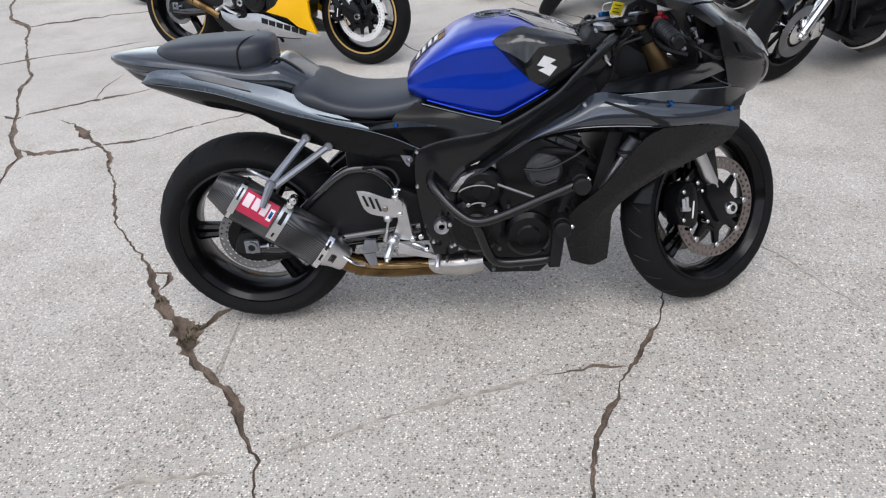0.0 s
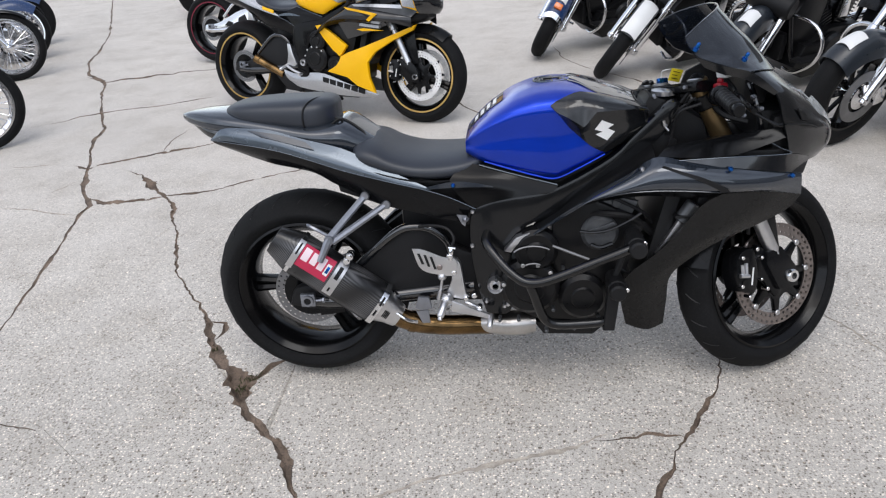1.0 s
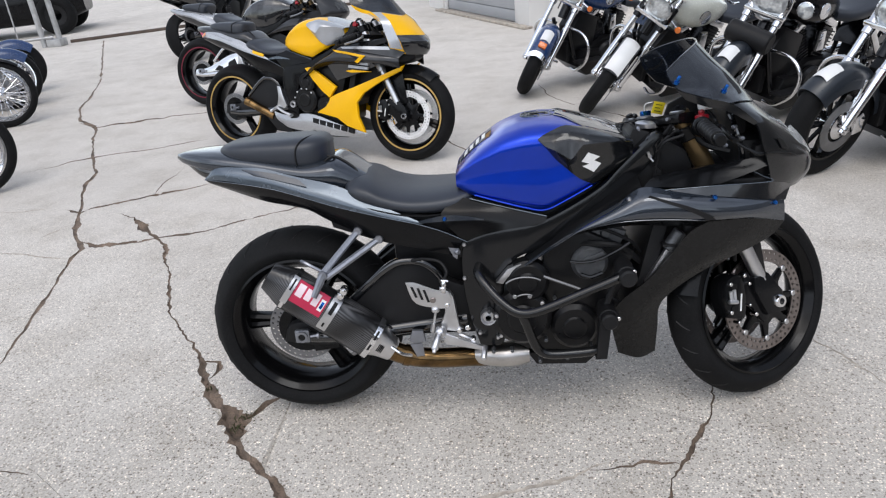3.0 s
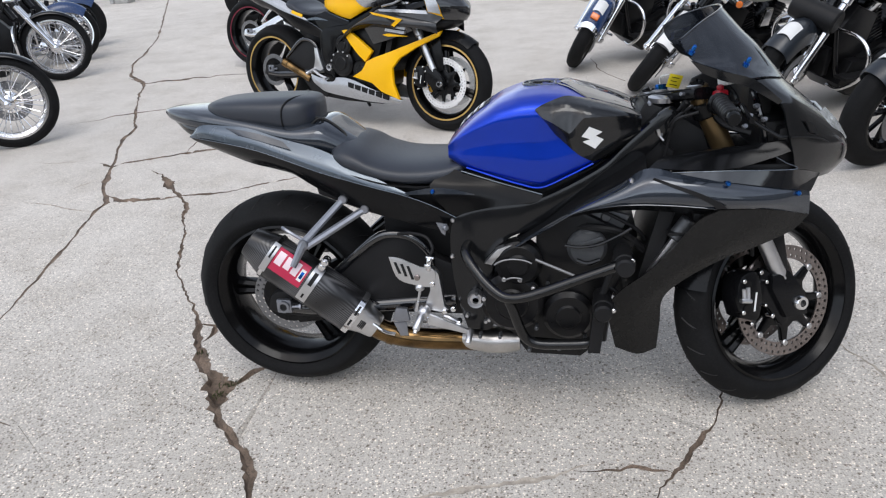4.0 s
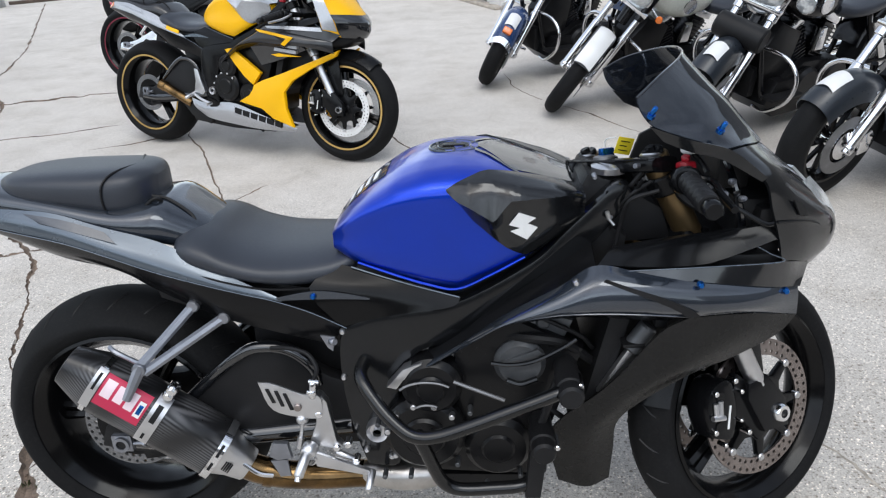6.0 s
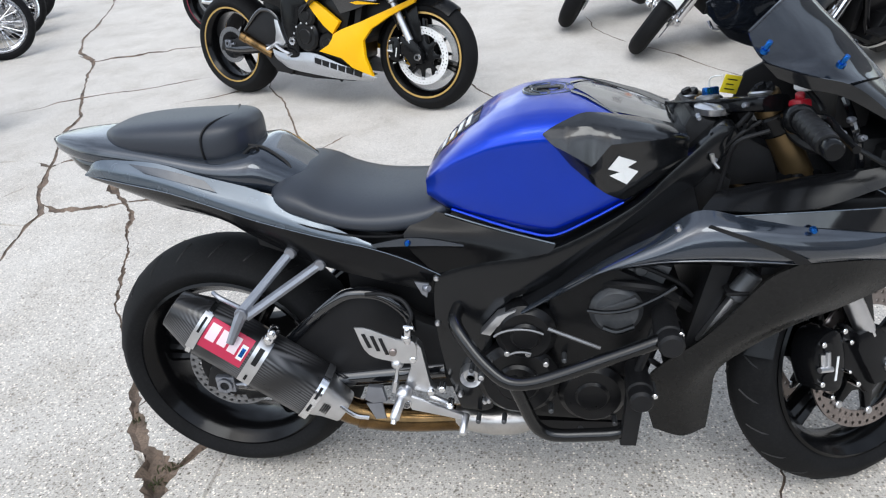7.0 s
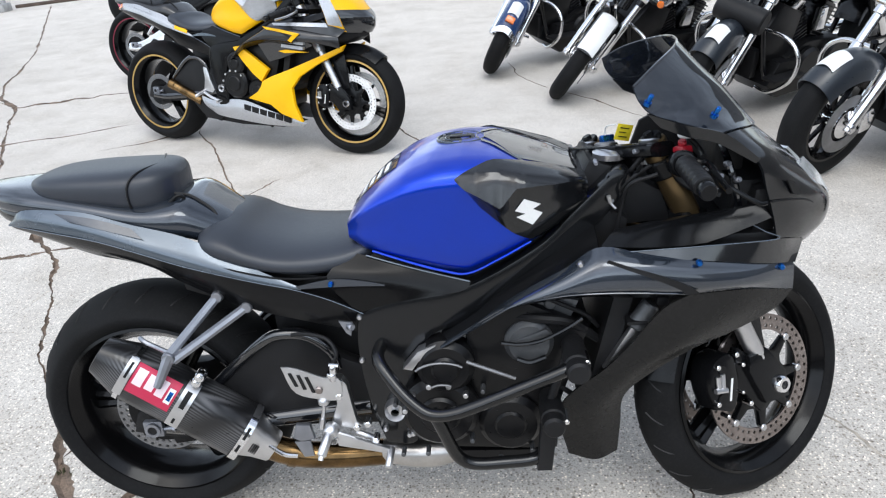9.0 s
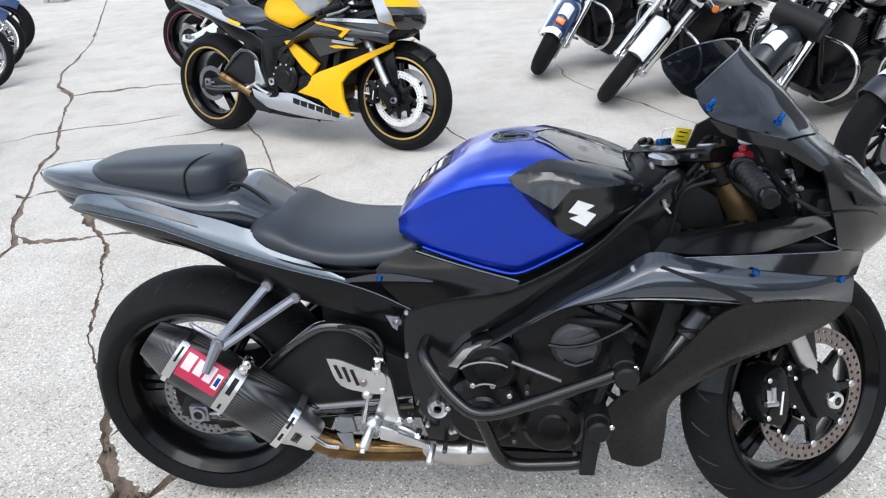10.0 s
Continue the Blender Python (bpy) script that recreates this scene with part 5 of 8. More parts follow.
    part("instrument_panel", merge(box(1.29, 1.35, -0.11, 0.11, 0.84, 0.91, 0.012), box(1.32, 1.42, -0.13, 0.13, 0.74, 0.83, 0.02)), M_MATT, bike)
    rows = [
        [(1.117, 0.184, 1.033), (1.160, 0.150, 1.062), (1.214, 0.076, 1.086), (1.230, 0, 1.093)],
        [(1.127, 0.193, 1.008), (1.190, 0.152, 1.026), (1.262, 0.076, 1.035), (1.282, 0, 1.037)],
        [(1.150, 0.196, 0.984), (1.225, 0.152, 0.996), (1.300, 0.075, 1.000), (1.322, 0, 0.999)],
        [(1.205, 0.196, 0.964), (1.268, 0.150, 0.968), (1.338, 0.073, 0.962), (1.356, 0, 0.958)],
        [(1.274, 0.193, 0.941), (1.322, 0.150, 0.938), (1.376, 0.072, 0.924), (1.392, 0, 0.918)]]
    part("windscreen", skin([both(r) for r in rows], 29, 18, 0.003), M_GLASS, bike, "dark smoked windscreen")
    part("screen_rim", tube(cr(both(rows[0]), 30), 0.0025, 6), M_GLOSS, bike)
    pair(bike, "screen_skirt", [[(1.140, -0.196, 0.985), (1.206, -0.198, 0.961), (1.284, -0.196, 0.938), (1.348, -0.199, 0.888)], [(1.166, -0.192, 0.957), (1.214, -0.194, 0.937), (1.269, -0.196, 0.922), (1.340, -0.197, 0.880)]], nose, nu=16, nv=5, thick=0.004)


def sport_bike(name, label, style, m, group=""):
    bike = thing(name, label, "motorcycle", group, m)
    st = about(AXIS_FOOT, AXIS_UP, style.get("steer", 26))
    hero = style.get("hero", False)

    # wheels
    sport_wheel(bike, (0.026, 0.311), 0.311, 0.190, style, rear=True)
    sport_wheel(bike, (WB, 0.295 if hero else 0.300), 0.300, 0.120, style, st)

    # swingarm, one beam each side with its arched brace
    arm = [(-0.03, 0.285), (0.06, 0.268), (0.20, 0.268), (0.40, 0.288), (0.60, 0.292), (0.63, 0.36), (0.60, 0.42), (0.50, 0.465), (0.43, 0.52), (0.36, 0.53), (0.28, 0.48), (0.19, 0.41), (0.10, 0.355), (0.0, 0.345)]
    if style.get("slim_arm"):
        arm = [(-0.03, 0.29), (0.06, 0.272), (0.20, 0.285), (0.40, 0.315), (0.60, 0.33), (0.63, 0.38), (0.60, 0.44), (0.50, 0.47), (0.43, 0.475), (0.34, 0.45), (0.24, 0.405), (0.16, 0.37), (0.08, 0.35), (0.0, 0.345)]
    for s in (-1, 1):
        part("swingarm", plate(arm, s * 0.085, s * 0.125, 0.012, 60), style.get("arm", M_MATT), bike, style.get("arm_label", ""))
    for s in (-1, 1):
        part("swingarm_brace", tube([(0.20, s * 0.118, 0.41), (0.274, s * 0.126, 0.478), (0.32, s * 0.129, 0.514), (0.365, s * 0.130, 0.534), (0.429, s * 0.130, 0.528), (0.475, s * 0.126, 0.486), (0.485, s * 0.118, 0.44)], 0.013, 10, 26), style.get("arm", M_GLOSS), bike)
        part("swingarm_beam", tube([(0.02, s * 0.112, 0.30), (0.14, s * 0.118, 0.295), (0.32, s * 0.120, 0.312), (0.55, s * 0.118, 0.335)], 0.022, 12, 16), style.get("arm", M_GLOSS), bike)
    axb = Matrix.Translation((-0.012, -0.020, -0.012) if hero else (0, 0, 0))
    part("axle_block", merge(box(0.030, 0.076, -0.140, -0.124, 0.308, 0.350, 0.005), lathe([(0.011, -0.146), (0.018, -0.146), (0.019, -0.138), (0.011, -0.138)], 18, "y", (0.053, 0, 0.329), closed=True), rod((0.076, -0.132, 0.326), (0.100, -0.132, 0.328), 0.005, 8), rod((0.098, -0.132, 0.328), (0.104, -0.132, 0.328), 0.009, 6)), M_HANG, bike, "cast metal axle block with its nut", axb)
    part("axle_end", disc_stack(0.0112, -0.143, -0.130, (0.053, 0.329), 14, 0.001), M_MATT, bike, xf=axb)
    part("rear_caliper", merge(plate([(0.06, 0.24), (0.14, 0.25), (0.15, 0.30), (0.10, 0.32), (0.05, 0.29)], -0.115, -0.06, 0.01), rod((0.09, -0.12, 0.27), (0.09, -0.10, 0.27), 0.012, 10)), M_SATIN, bike)
    part("chain", merge(tube([(0.02, 0.085, 0.40), (0.60, 0.085, 0.42)], 0.009, 6), tube([(0.02, 0.085, 0.24), (0.60, 0.085, 0.335)], 0.009, 6)), M_STEEL, bike)
    part("rear_hugger", skin([[(0.26, -0.095, 0.50), (0.15, -0.095, 0.60), (0.28, -0.095, 0.655)][0:2] + [(0.02, -0.09, 0.635)], [(0.27, 0, 0.535), (0.16, 0, 0.645), (0.02, 0, 0.665)], [(0.26, 0.095, 0.50), (0.15, 0.095, 0.60), (0.02, 0.09, 0.635)]], 10, 10, 0.004), M_MATT, bike) if style.get("hugger") else None

    part("shock_linkage", merge(box(0.34, 0.57, -0.075, 0.075, 0.40, 0.62, 0.02)), M_MATT, bike)
    # frame beams
    full = hero or style.get("full", False)
    spar = HERO_SPAR if full else [(0.560, 0.36), (0.555, 0.50), (0.585, 0.605), (0.66, 0.655), (0.76, 0.675), (0.86, 0.695), (0.945, 0.735), (0.99, 0.785), (1.03, 0.840), (1.07, 0.845), (1.08, 0.80), (1.05, 0.75), (0.98, 0.69), (0.90, 0.635), (0.78, 0.585), (0.69, 0.55), (0.66, 0.47), (0.66, 0.36)]
    for s in (-1, 1):
        b = plate(spar, s * 0.125, s * (0.180 if full else 0.172), 0.013, 90)
        for v in b.verts:
            v.co.y -= s * max(0, v.co.x - 0.85) * (0.2 if full else 0.32)
        part("frame_spar", b, style.get("frame", M_SATIN), bike)
    part("inner_duct", plate([(0.96, 0.69), (1.08, 0.725), (1.22, 0.735), (1.20, 0.80), (1.10, 0.86), (1.05, 0.875)], -0.085, 0.085, 0.015), M_MATT, bike)
    if not full:
        pair(bike, "fairing_inner", [[(0.80, -0.187, 0.597), (0.90, -0.189, 0.651), (1.0, -0.192, 0.704), (1.09, -0.193, 0.739)], [(0.80, -0.15, 0.585), (0.90, -0.15, 0.645), (1.0, -0.118, 0.715), (1.09, -0.085, 0.765)]], M_SATIN, nu=12, nv=5, thick=0.004)
    part("steering_head", rod((1.125, 0, 0.80), (1.099, 0, 0.858), 0.045, 20, edge=0.006), M_SATIN, bike)
    # added black block that closes the see-through gap beside the steering head
    part("head_filler", plate([(0.99, 0.67), (1.12, 0.69), (1.125, 0.755), (1.06, 0.80)], -0.115, 0.115, 0.01), M_MATT, bike)
    part("pivot_nut", lathe([(0.009, -0.196), (0.009, -0.186), (0.016, -0.186), (0.022, -0.196), (0.024, -0.186), (0.024, -0.168), (0.0, -0.168)], 24, "y", (0.628, 0, 0.37)), M_ALU, bike, "bright swingarm pivot nut", Matrix.Translation((-0.012, -0.009, -0.001)) if hero else None)

    # engine
    eng = Matrix.Translation((-0.02, -0.012, -0.035) if hero else (0, 0, 0))
    part("crankcase", merge(plate(([(0.68, 0.31), (0.75, 0.272), (0.90, 0.262)] if hero else [(0.62, 0.25), (0.66, 0.21), (0.90, 0.20)]) + [(0.99, 0.26), (1.00, 0.36), (0.94, 0.43), (0.70, 0.46), (0.62, 0.40)], -0.15, 0.15, 0.02), plate([(0.80, 0.42), (0.99, 0.38), (1.06, 0.58), (0.90, 0.66), (0.80, 0.60)], -0.17, 0.17, 0.015)), M_ENGINE, bike, xf=eng)
    part("clutch_cover", merge(disc_stack(0.085, -0.20, -0.14, (0.735, 0.40), 36, 0.014), disc_stack(0.045, -0.208, -0.19, (0.735, 0.40), 28, 0.006)), M_ENGINE, bike, xf=eng)
    part("starter_cover", merge(disc_stack(0.062, -0.205, -0.14, (0.755, 0.515), 32, 0.012), disc_stack(0.03, -0.212, -0.19, (0.755, 0.515), 24, 0.005)), M_ENGINE, bike, xf=eng)
    part("ignition_cover", merge(disc_stack(0.07, -0.19, -0.13, (0.885, 0.36), 32, 0.012), disc_stack(0.035, -0.196, -0.18, (0.885, 0.36), 24, 0.005)), M_ENGINE, bike, xf=eng)
    part("oil_pan", plate([(0.74, 0.26), (0.77, 0.215), (0.92, 0.21), (0.97, 0.255)] if hero else [(0.66, 0.22), (0.70, 0.165), (0.92, 0.165), (0.98, 0.22)], -0.14 if hero else -0.11, 0.11, 0.015), M_ENGINE, bike, xf=eng)
    part("radiator", box(1.075, 1.115, -0.17, 0.17, 0.36, 0.68, 0.006), M_MATT, bike, xf=eng @ about((1.09, 0, 0.52), (0, 1, 0), 14))
    for k in range(5):
        a = radians(40 + 32 * k)
        part("cover_bolt", disc_stack(0.006, -0.208, -0.19, (0.735 + 0.076 * math.cos(a), 0.40 + 0.076 * math.sin(a)), 8, 0.001), M_ALU, bike, xf=eng)

    if full:
        full_body(bike, style)
    else:
        plain_body(bike, style)

    # front end, turned with the bars
    for s in (-1, 1):
        y = s * 0.103
        foot = Vector((WB - 0.012, y, 0.30))
        at = lambda h: foot + FORK_UP * h
        part("fork_stanchion", rod(at(0.08), at(0.33), 0.0205, 18), M_ALU, bike, "bright fork stanchion", st)
        part("fork_foot", merge(plate([(WB - 0.045, 0.265), (WB + 0.028, 0.265), (WB + 0.02, 0.33), (WB - 0.032, 0.392), (WB - 0.088, 0.385), (WB - 0.092, 0.35)], y - 0.02, y + 0.014, 0.008)), M_SATIN, bike, "", st)
        part("fork_tube", merge(rod(at(0.31), at(0.652), 0.0275, 20, edge=0.003), rod(at(0.42), at(0.43), 0.0290, 20)), style.get("fork", M_BRONZE), bike, style.get("fork_label", "bronze upper fork tube"), st)
        part("fork_cap", merge(rod(at(0.652), at(0.664), 0.022, 20, edge=0.003), rod(at(0.664), at(0.671), 0.010, 6)), M_SATIN, bike, "", st)
        part("front_caliper", merge(plate([(1.275, 0.335), (1.330, 0.325), (1.345, 0.40), (1.325, 0.455), (1.275, 0.445), (1.262, 0.39)], s * 0.045, s * 0.112, 0.012, 30), rod((1.29, s * 0.115, 0.36), (1.29, s * 0.105, 0.36), 0.011, 10), rod((1.295, s * 0.115, 0.425), (1.295, s * 0.105, 0.425), 0.011, 10)), style.get("caliper", M_SATIN), bike, "", st @ CAL)
        part("caliper_bracket", plate([(1.325, 0.345), (1.36, 0.315), (1.395, 0.272), (1.42, 0.285), (1.415, 0.335), (1.375, 0.40), (1.33, 0.435)], s * 0.085, s * 0.106, 0.008, 28), M_SATIN, bike, "", st @ Matrix.Translation((-0.015, 0, -0.03)))
        bar = at(0.595) + (Vector((0.018, 0, 0)) if hero else Vector((0.055, 0, -0.045)))
        g0, g1 = bar + Vector((-0.058, s * 0.105, 0.006)), bar + Vector((-0.112, s * 0.208, -0.028))
        ribs = [(0.0, 0.012)] + [(0.02 + 0.96 * k / 24, 0.0200 if k % 4 in (1, 2) else 0.0182) for k in range(25)] + [(1.0, 0.012)]
        part("grip", ribbed(g0, g1, ribs), M_MATT, bike, "ribbed black rubber grip", st)
        part("bar_end", rod(g1, g1 + (g1 - g0).normalized() * 0.026, 0.0165, 14, edge=0.004), M_SATIN, bike, "", st)
        part("clip_on", merge(rod(at(0.575), at(0.615), 0.036, 18, edge=0.004), rod(bar, g0, 0.014, 12)), M_SATIN, bike, "", st)
        part("switch_pod", merge(rod(bar.lerp(g0, 0.62), bar.lerp(g0, 0.97), 0.026, 14, edge=0.005)), M_SATIN, bike, "", st)
        part("lever", tube([g0 + Vector((0.03, s * -0.03, 0)), g0 + Vector((0.055, 0, -0.006)), g0.lerp(g1, 0.5) + Vector((0.055, 0, -0.012)), g1 + Vector((0.045, s * 0.01, -0.012))], 0.0065, 8, 12), M_SATIN if hero else M_ALU, bike, "", st)
    part("kill_switch", merge(box(1.125, 1.152, -0.190, -0.160, 0.852, 0.872, 0.007), rod((1.138, -0.176, 0.87), (1.134, -0.180, 0.882), 0.008, 10, edge=0.002)), M_RED, bike, "red switch block on the handlebar", st)
    part("axle_bolt", merge(rod((WB, -0.122, 0.30), (WB, 0.125, 0.30), 0.010, 14), lathe([(0.010, -0.134), (0.017, -0.134), (0.021, -0.128), (0.021, -0.112), (0.010, -0.112)], 20, "y", (WB, 0, 0.30), closed=True)), M_CHROME, bike, "", st)
    for x, z, r in ((1.276, 0.352, 0.006), (1.281, 0.435, 0.006), (1.335, 0.452, 0.006), (1.352, 0.425, 0.005), (1.370, 0.330, 0.006), (1.348, 0.362, 0.004), (1.395, 0.365, 0.005), (1.302, 0.318, 0.005)):
        part("caliper_bolt", disc_stack(r, -0.120, -0.095, (x, z), 10, 0.0015), M_CHROME, bike, "", st @ CAL)
    part("bleed_union", merge(rod((1.268, -0.118, 0.385), (1.300, -0.118, 0.380), 0.006, 8), rod((1.280, -0.116, 0.385), (1.279, -0.116, 0.415), 0.005, 8), rod((1.292, -0.116, 0.382), (1.292, -0.116, 0.418), 0.0055, 8)), M_ALU, bike, "", st @ CAL)
    part("caliper_mark", plate([(1.312, 0.350), (1.317, 0.350), (1.325, 0.400), (1.320, 0.400)], -0.1135, -0.110, 0), M_WHITE, bike, "", st @ CAL)
    part("top_yoke", merge(loft([[(1.108 - 0.03 * (1 - (y / 0.14) ** 2) + (0.023 + 0.008 * (abs(y) > 0.075) + 0.008 * (abs(y) < 0.03)) * math.sin(a), y, 0.910 + 0.015 * math.copysign(abs(math.cos(a)) ** 0.5, math.cos(a))) for a in np.linspace(0, 2 * math.pi, 16, endpoint=False)] for y in np.linspace(-0.138, 0.122, 19)]), rod((1.09, 0, 0.90), (1.083, 0, 0.925), 0.020, 18, edge=0.003)), M_SATIN, bike, "", st @ YOKE)
    part("lower_yoke", box(1.17, 1.24, -0.13, 0.13, 0.70, 0.735, 0.012), M_SATIN, bike, "", st)
    rows = []
    for a in np.linspace(style.get("fender_from", 98), 168, 12):
        c, s_ = math.cos(radians(a)), math.sin(radians(a))
        rows.append([(WB + (0.318 - 0.05 * k * k) * c, 0.074 * k, 0.30 + (0.318 - 0.05 * k * k) * s_) for k in np.linspace(-1, 1, 9)])
    part("front_fender", skin(rows, 9, 16, 0.003), style.get("fender", M_SATIN), bike, "", st)
    for s in (-1, 1):
        part("fender_stay", plate([(WB - 0.06, 0.36), (WB + 0.005, 0.38), (WB - 0.02, 0.57), (WB - 0.11, 0.575)], s * 0.066, s * 0.078, 0.004), style.get("fender", M_SATIN), bike, "", st)
    part("brake_hose", tube([(1.30, -0.09, 0.44), (1.27, -0.12, 0.55), (1.23, -0.12, 0.68), (1.16, -0.10, 0.83)], 0.005, 8, 14), M_MATT, bike, "", st)

    # exhaust and foot controls differ between the bikes
    if not hero:
        if style.get("stub"):
            part("muffler", merge(rod((0.20, -0.145, 0.375), (0.42, -0.135, 0.275), 0.028, 16, edge=0.004), rod((0.19, -0.146, 0.380), (0.23, -0.144, 0.362), 0.032, 16, edge=0.004)), M_GOLD, bike, "short gold slash-cut muffler")
            part("exhaust_cover", plate([(0.36, 0.27), (0.50, 0.30), (0.60, 0.22), (0.55, 0.165), (0.42, 0.205)], -0.15, -0.10, 0.01), M_MATT, bike)
        elif style.get("muffler", True):
            part("muffler", merge(rod((-0.02, -0.16, 0.52), (0.38, -0.15, 0.30), 0.05, 18, edge=0.008)), M_SATIN, bike)
    if not hero:
        part("rearset", plate([(0.495, 0.355), (0.555, 0.342), (0.578, 0.358), (0.552, 0.42), (0.535, 0.485), (0.508, 0.490), (0.512, 0.42)], -0.195, -0.175, 0.004), M_ALU, bike, "bright cast footrest hanger")
        part("foot_peg", rod((0.502, -0.19, 0.355), (0.490, -0.265, 0.328), 0.0095, 12, edge=0.003), M_ALU, bike)
        part("brake_pedal", merge(tube([(0.505, -0.205, 0.345), (0.56, -0.212, 0.318), (0.625, -0.215, 0.300)], 0.008, 8, 8), rod((0.625, -0.205, 0.300), (0.625, -0.245, 0.296), 0.008, 10)), M_ALU, bike)
    part("foot_peg", rod((0.490, 0.185, 0.320), (0.478, 0.260, 0.295), 0.0095, 12, edge=0.003), M_SATIN, bike)
    part("side_stand", tube([(0.62, 0.13, 0.26), (0.60, 0.22, 0.13), (0.58, 0.30, 0.055)], 0.012, 8, 8), M_SATIN, bike)
    return bike, st


# ---------------------------------------------------------------- the blue and black motorcycle
HERO = dict(hero=True, rim=M_RIM, lower=M_LOWER, upper=M_GLOSS, side=M_PEARL, tail=M_GREY, tail_low=M_SATIN, tank=M_BLUE, tank_label="metallic blue fuel tank", cover=M_COWL, cover_label="gloss black tank cover", cowl_label="black pearl tail cowl", cowl=M_PEARL, frame=M_FRAME, side_label="black pearl side fairing", lower_label="satin black lower fairing", nose=M_COWL, nose_label="gloss black nose cowl", steer=31.4)
hero, hero_st = sport_bike("motorcycle", "black sport motorcycle with a metallic blue tank on its stand", HERO, pose(0.013, 0.043, 0.004, -5.5, 0, 1.31))


def muffler_ring(c, d, up, out, rx, rz, n=18):
    return [c + up * rz * math.copysign(abs(math.sin(a)) ** 0.75, math.sin(a)) + out * rx * math.copysign(abs(math.cos(a)) ** 0.75, math.cos(a)) for a in np.linspace(0, 2 * math.pi, n, endpoint=False)]


def hero_exhaust(bike):
    back, front = Vector((-0.017, -0.172, 0.523)), Vector((0.292, -0.162, 0.281))
    d = (front - back).normalized()
    out = Vector((0, -1, 0))
    out = (out - d * out.dot(d)).normalized()
    up = d.cross(out)
    if up.z < 0:
        up = -up
    at = lambda k: back.lerp(front, k)
    def on_can(k0, k1, a0, a1, lift, thick=0.0015, n=9):
        """A strip that lies round the can's skin from angle a0 to a1."""
        rows = []
        for k in (k0, (k0 + k1) / 2, k1):
            row = []
            for a in np.radians(np.linspace(a0, a1, n)):
                sx, sz = math.copysign(abs(math.cos(a)) ** 0.75, math.cos(a)), math.copysign(abs(math.sin(a)) ** 0.75, math.sin(a))
                row.append(at(k) + up * (0.064 + lift) * sz + out * (0.055 + lift) * sx)
            rows.append(row)
        return skin(rows, n, 3, thick)

    can = part("muffler", loft([muffler_ring(at(k), d, up, out, a, b) for k, a, b in ((0.16, 0.053, 0.062), (0.17, 0.055, 0.064), (0.88, 0.055, 0.064), (0.89, 0.053, 0.062))]), M_CARB, bike, "carbon-fibre muffler can")
    part("muffler_tip", loft([muffler_ring(at(k), d, up, out, a, b) for k, a, b in ((-0.03, 0.032, 0.036), (-0.025, 0.036, 0.041), (0.15, 0.055, 0.063), (0.165, 0.055, 0.063))]), M_CARB, can, "carbon end cone")
    part("muffler_outlet", loft([muffler_ring(at(k), d, up, out, a, b) for k, a, b in ((-0.034, 0.024, 0.026), (0.02, 0.022, 0.024))]), M_MATT, can)
    for k0, k1, g in ((0.150, 0.178, 0.0025), (0.872, 0.916, 0.003)):
        part("muffler_band", loft([muffler_ring(at(k), d, up, out, 0.055 + g, 0.064 + g) for k in (k0, k0 + 0.004, k1 - 0.004, k1)], False), M_CHROME, can, "polished steel band")
    part("clamp_bar", on_can(0.470, 0.545, -24, 78, 0.006, 0.006), M_ALU, can, "slotted polished clamp")
    part("clamp_slot", on_can(0.492, 0.522, 12, 52, 0.0068, 0.002), M_MATT, can)
    part("clamp_slot", on_can(0.499, 0.514, -14, -4, 0.0068, 0.002), M_MATT, can)
    part("strap_plate", on_can(0.140, 0.188, -14, 64, 0.005, 0.004), M_ALU, can, "slotted polished strap")
    part("clamp_slot", on_can(0.157, 0.171, 14, 52, 0.0058, 0.002), M_MATT, can)
    for a0, a1 in ((14, 44), (-8, 2)):
        part("band_slot", on_can(0.886, 0.902, a0, a1, 0.0038, 0.002), M_MATT, can)
    for k, u in ((0.506, 0.078), (0.506, 0.094)):
        c = at(k) + up * u + out * 0.022
        part("clamp_bolt", merge(rod(c - out * 0.018, c + out * 0.012, 0.0125, 12, edge=0.003), rod(c + out * 0.010, c + out * 0.017, 0.007, 6)), M_CHROME, can)
    part("outlet_sleeve", loft([muffler_ring(at(k), d, up, out, a, b) for k, a, b in ((0.89, 0.052, 0.060), (0.92, 0.047, 0.053), (0.99, 0.039, 0.042), (1.08, 0.033, 0.035), (1.09, 0.030, 0.031))]), M_ALU, can, "brushed metal sleeve")
    part("sleeve_mark", merge(*[on_can(0.955 + 0.012 * k, 0.962 + 0.012 * k, -8, 10, -0.012, 0.002) for k in range(4)]), M_MATT, can)
    # maker's plate with plain bars for the lettering
    badge = part("badge", on_can(0.192, 0.452, -3, 62, 0.0012), M_BADGE, can, "red badge with white bars")
    for k0, k1, a0, a1 in ((0.208, 0.262, 10, 50), (0.278, 0.326, 12, 48), (0.342, 0.390, 10, 50)):
        part("badge_bar", on_can(k0, k1, a0, a1, 0.0022), M_PINK, badge, "pale bar on the badge")
    part("badge_bar", on_can(0.404, 0.440, 6, 40, 0.0022), M_WHITE, badge)
    part("badge_bar", on_can(0.412, 0.434, 12, 32, 0.003), M_BOLT, badge)
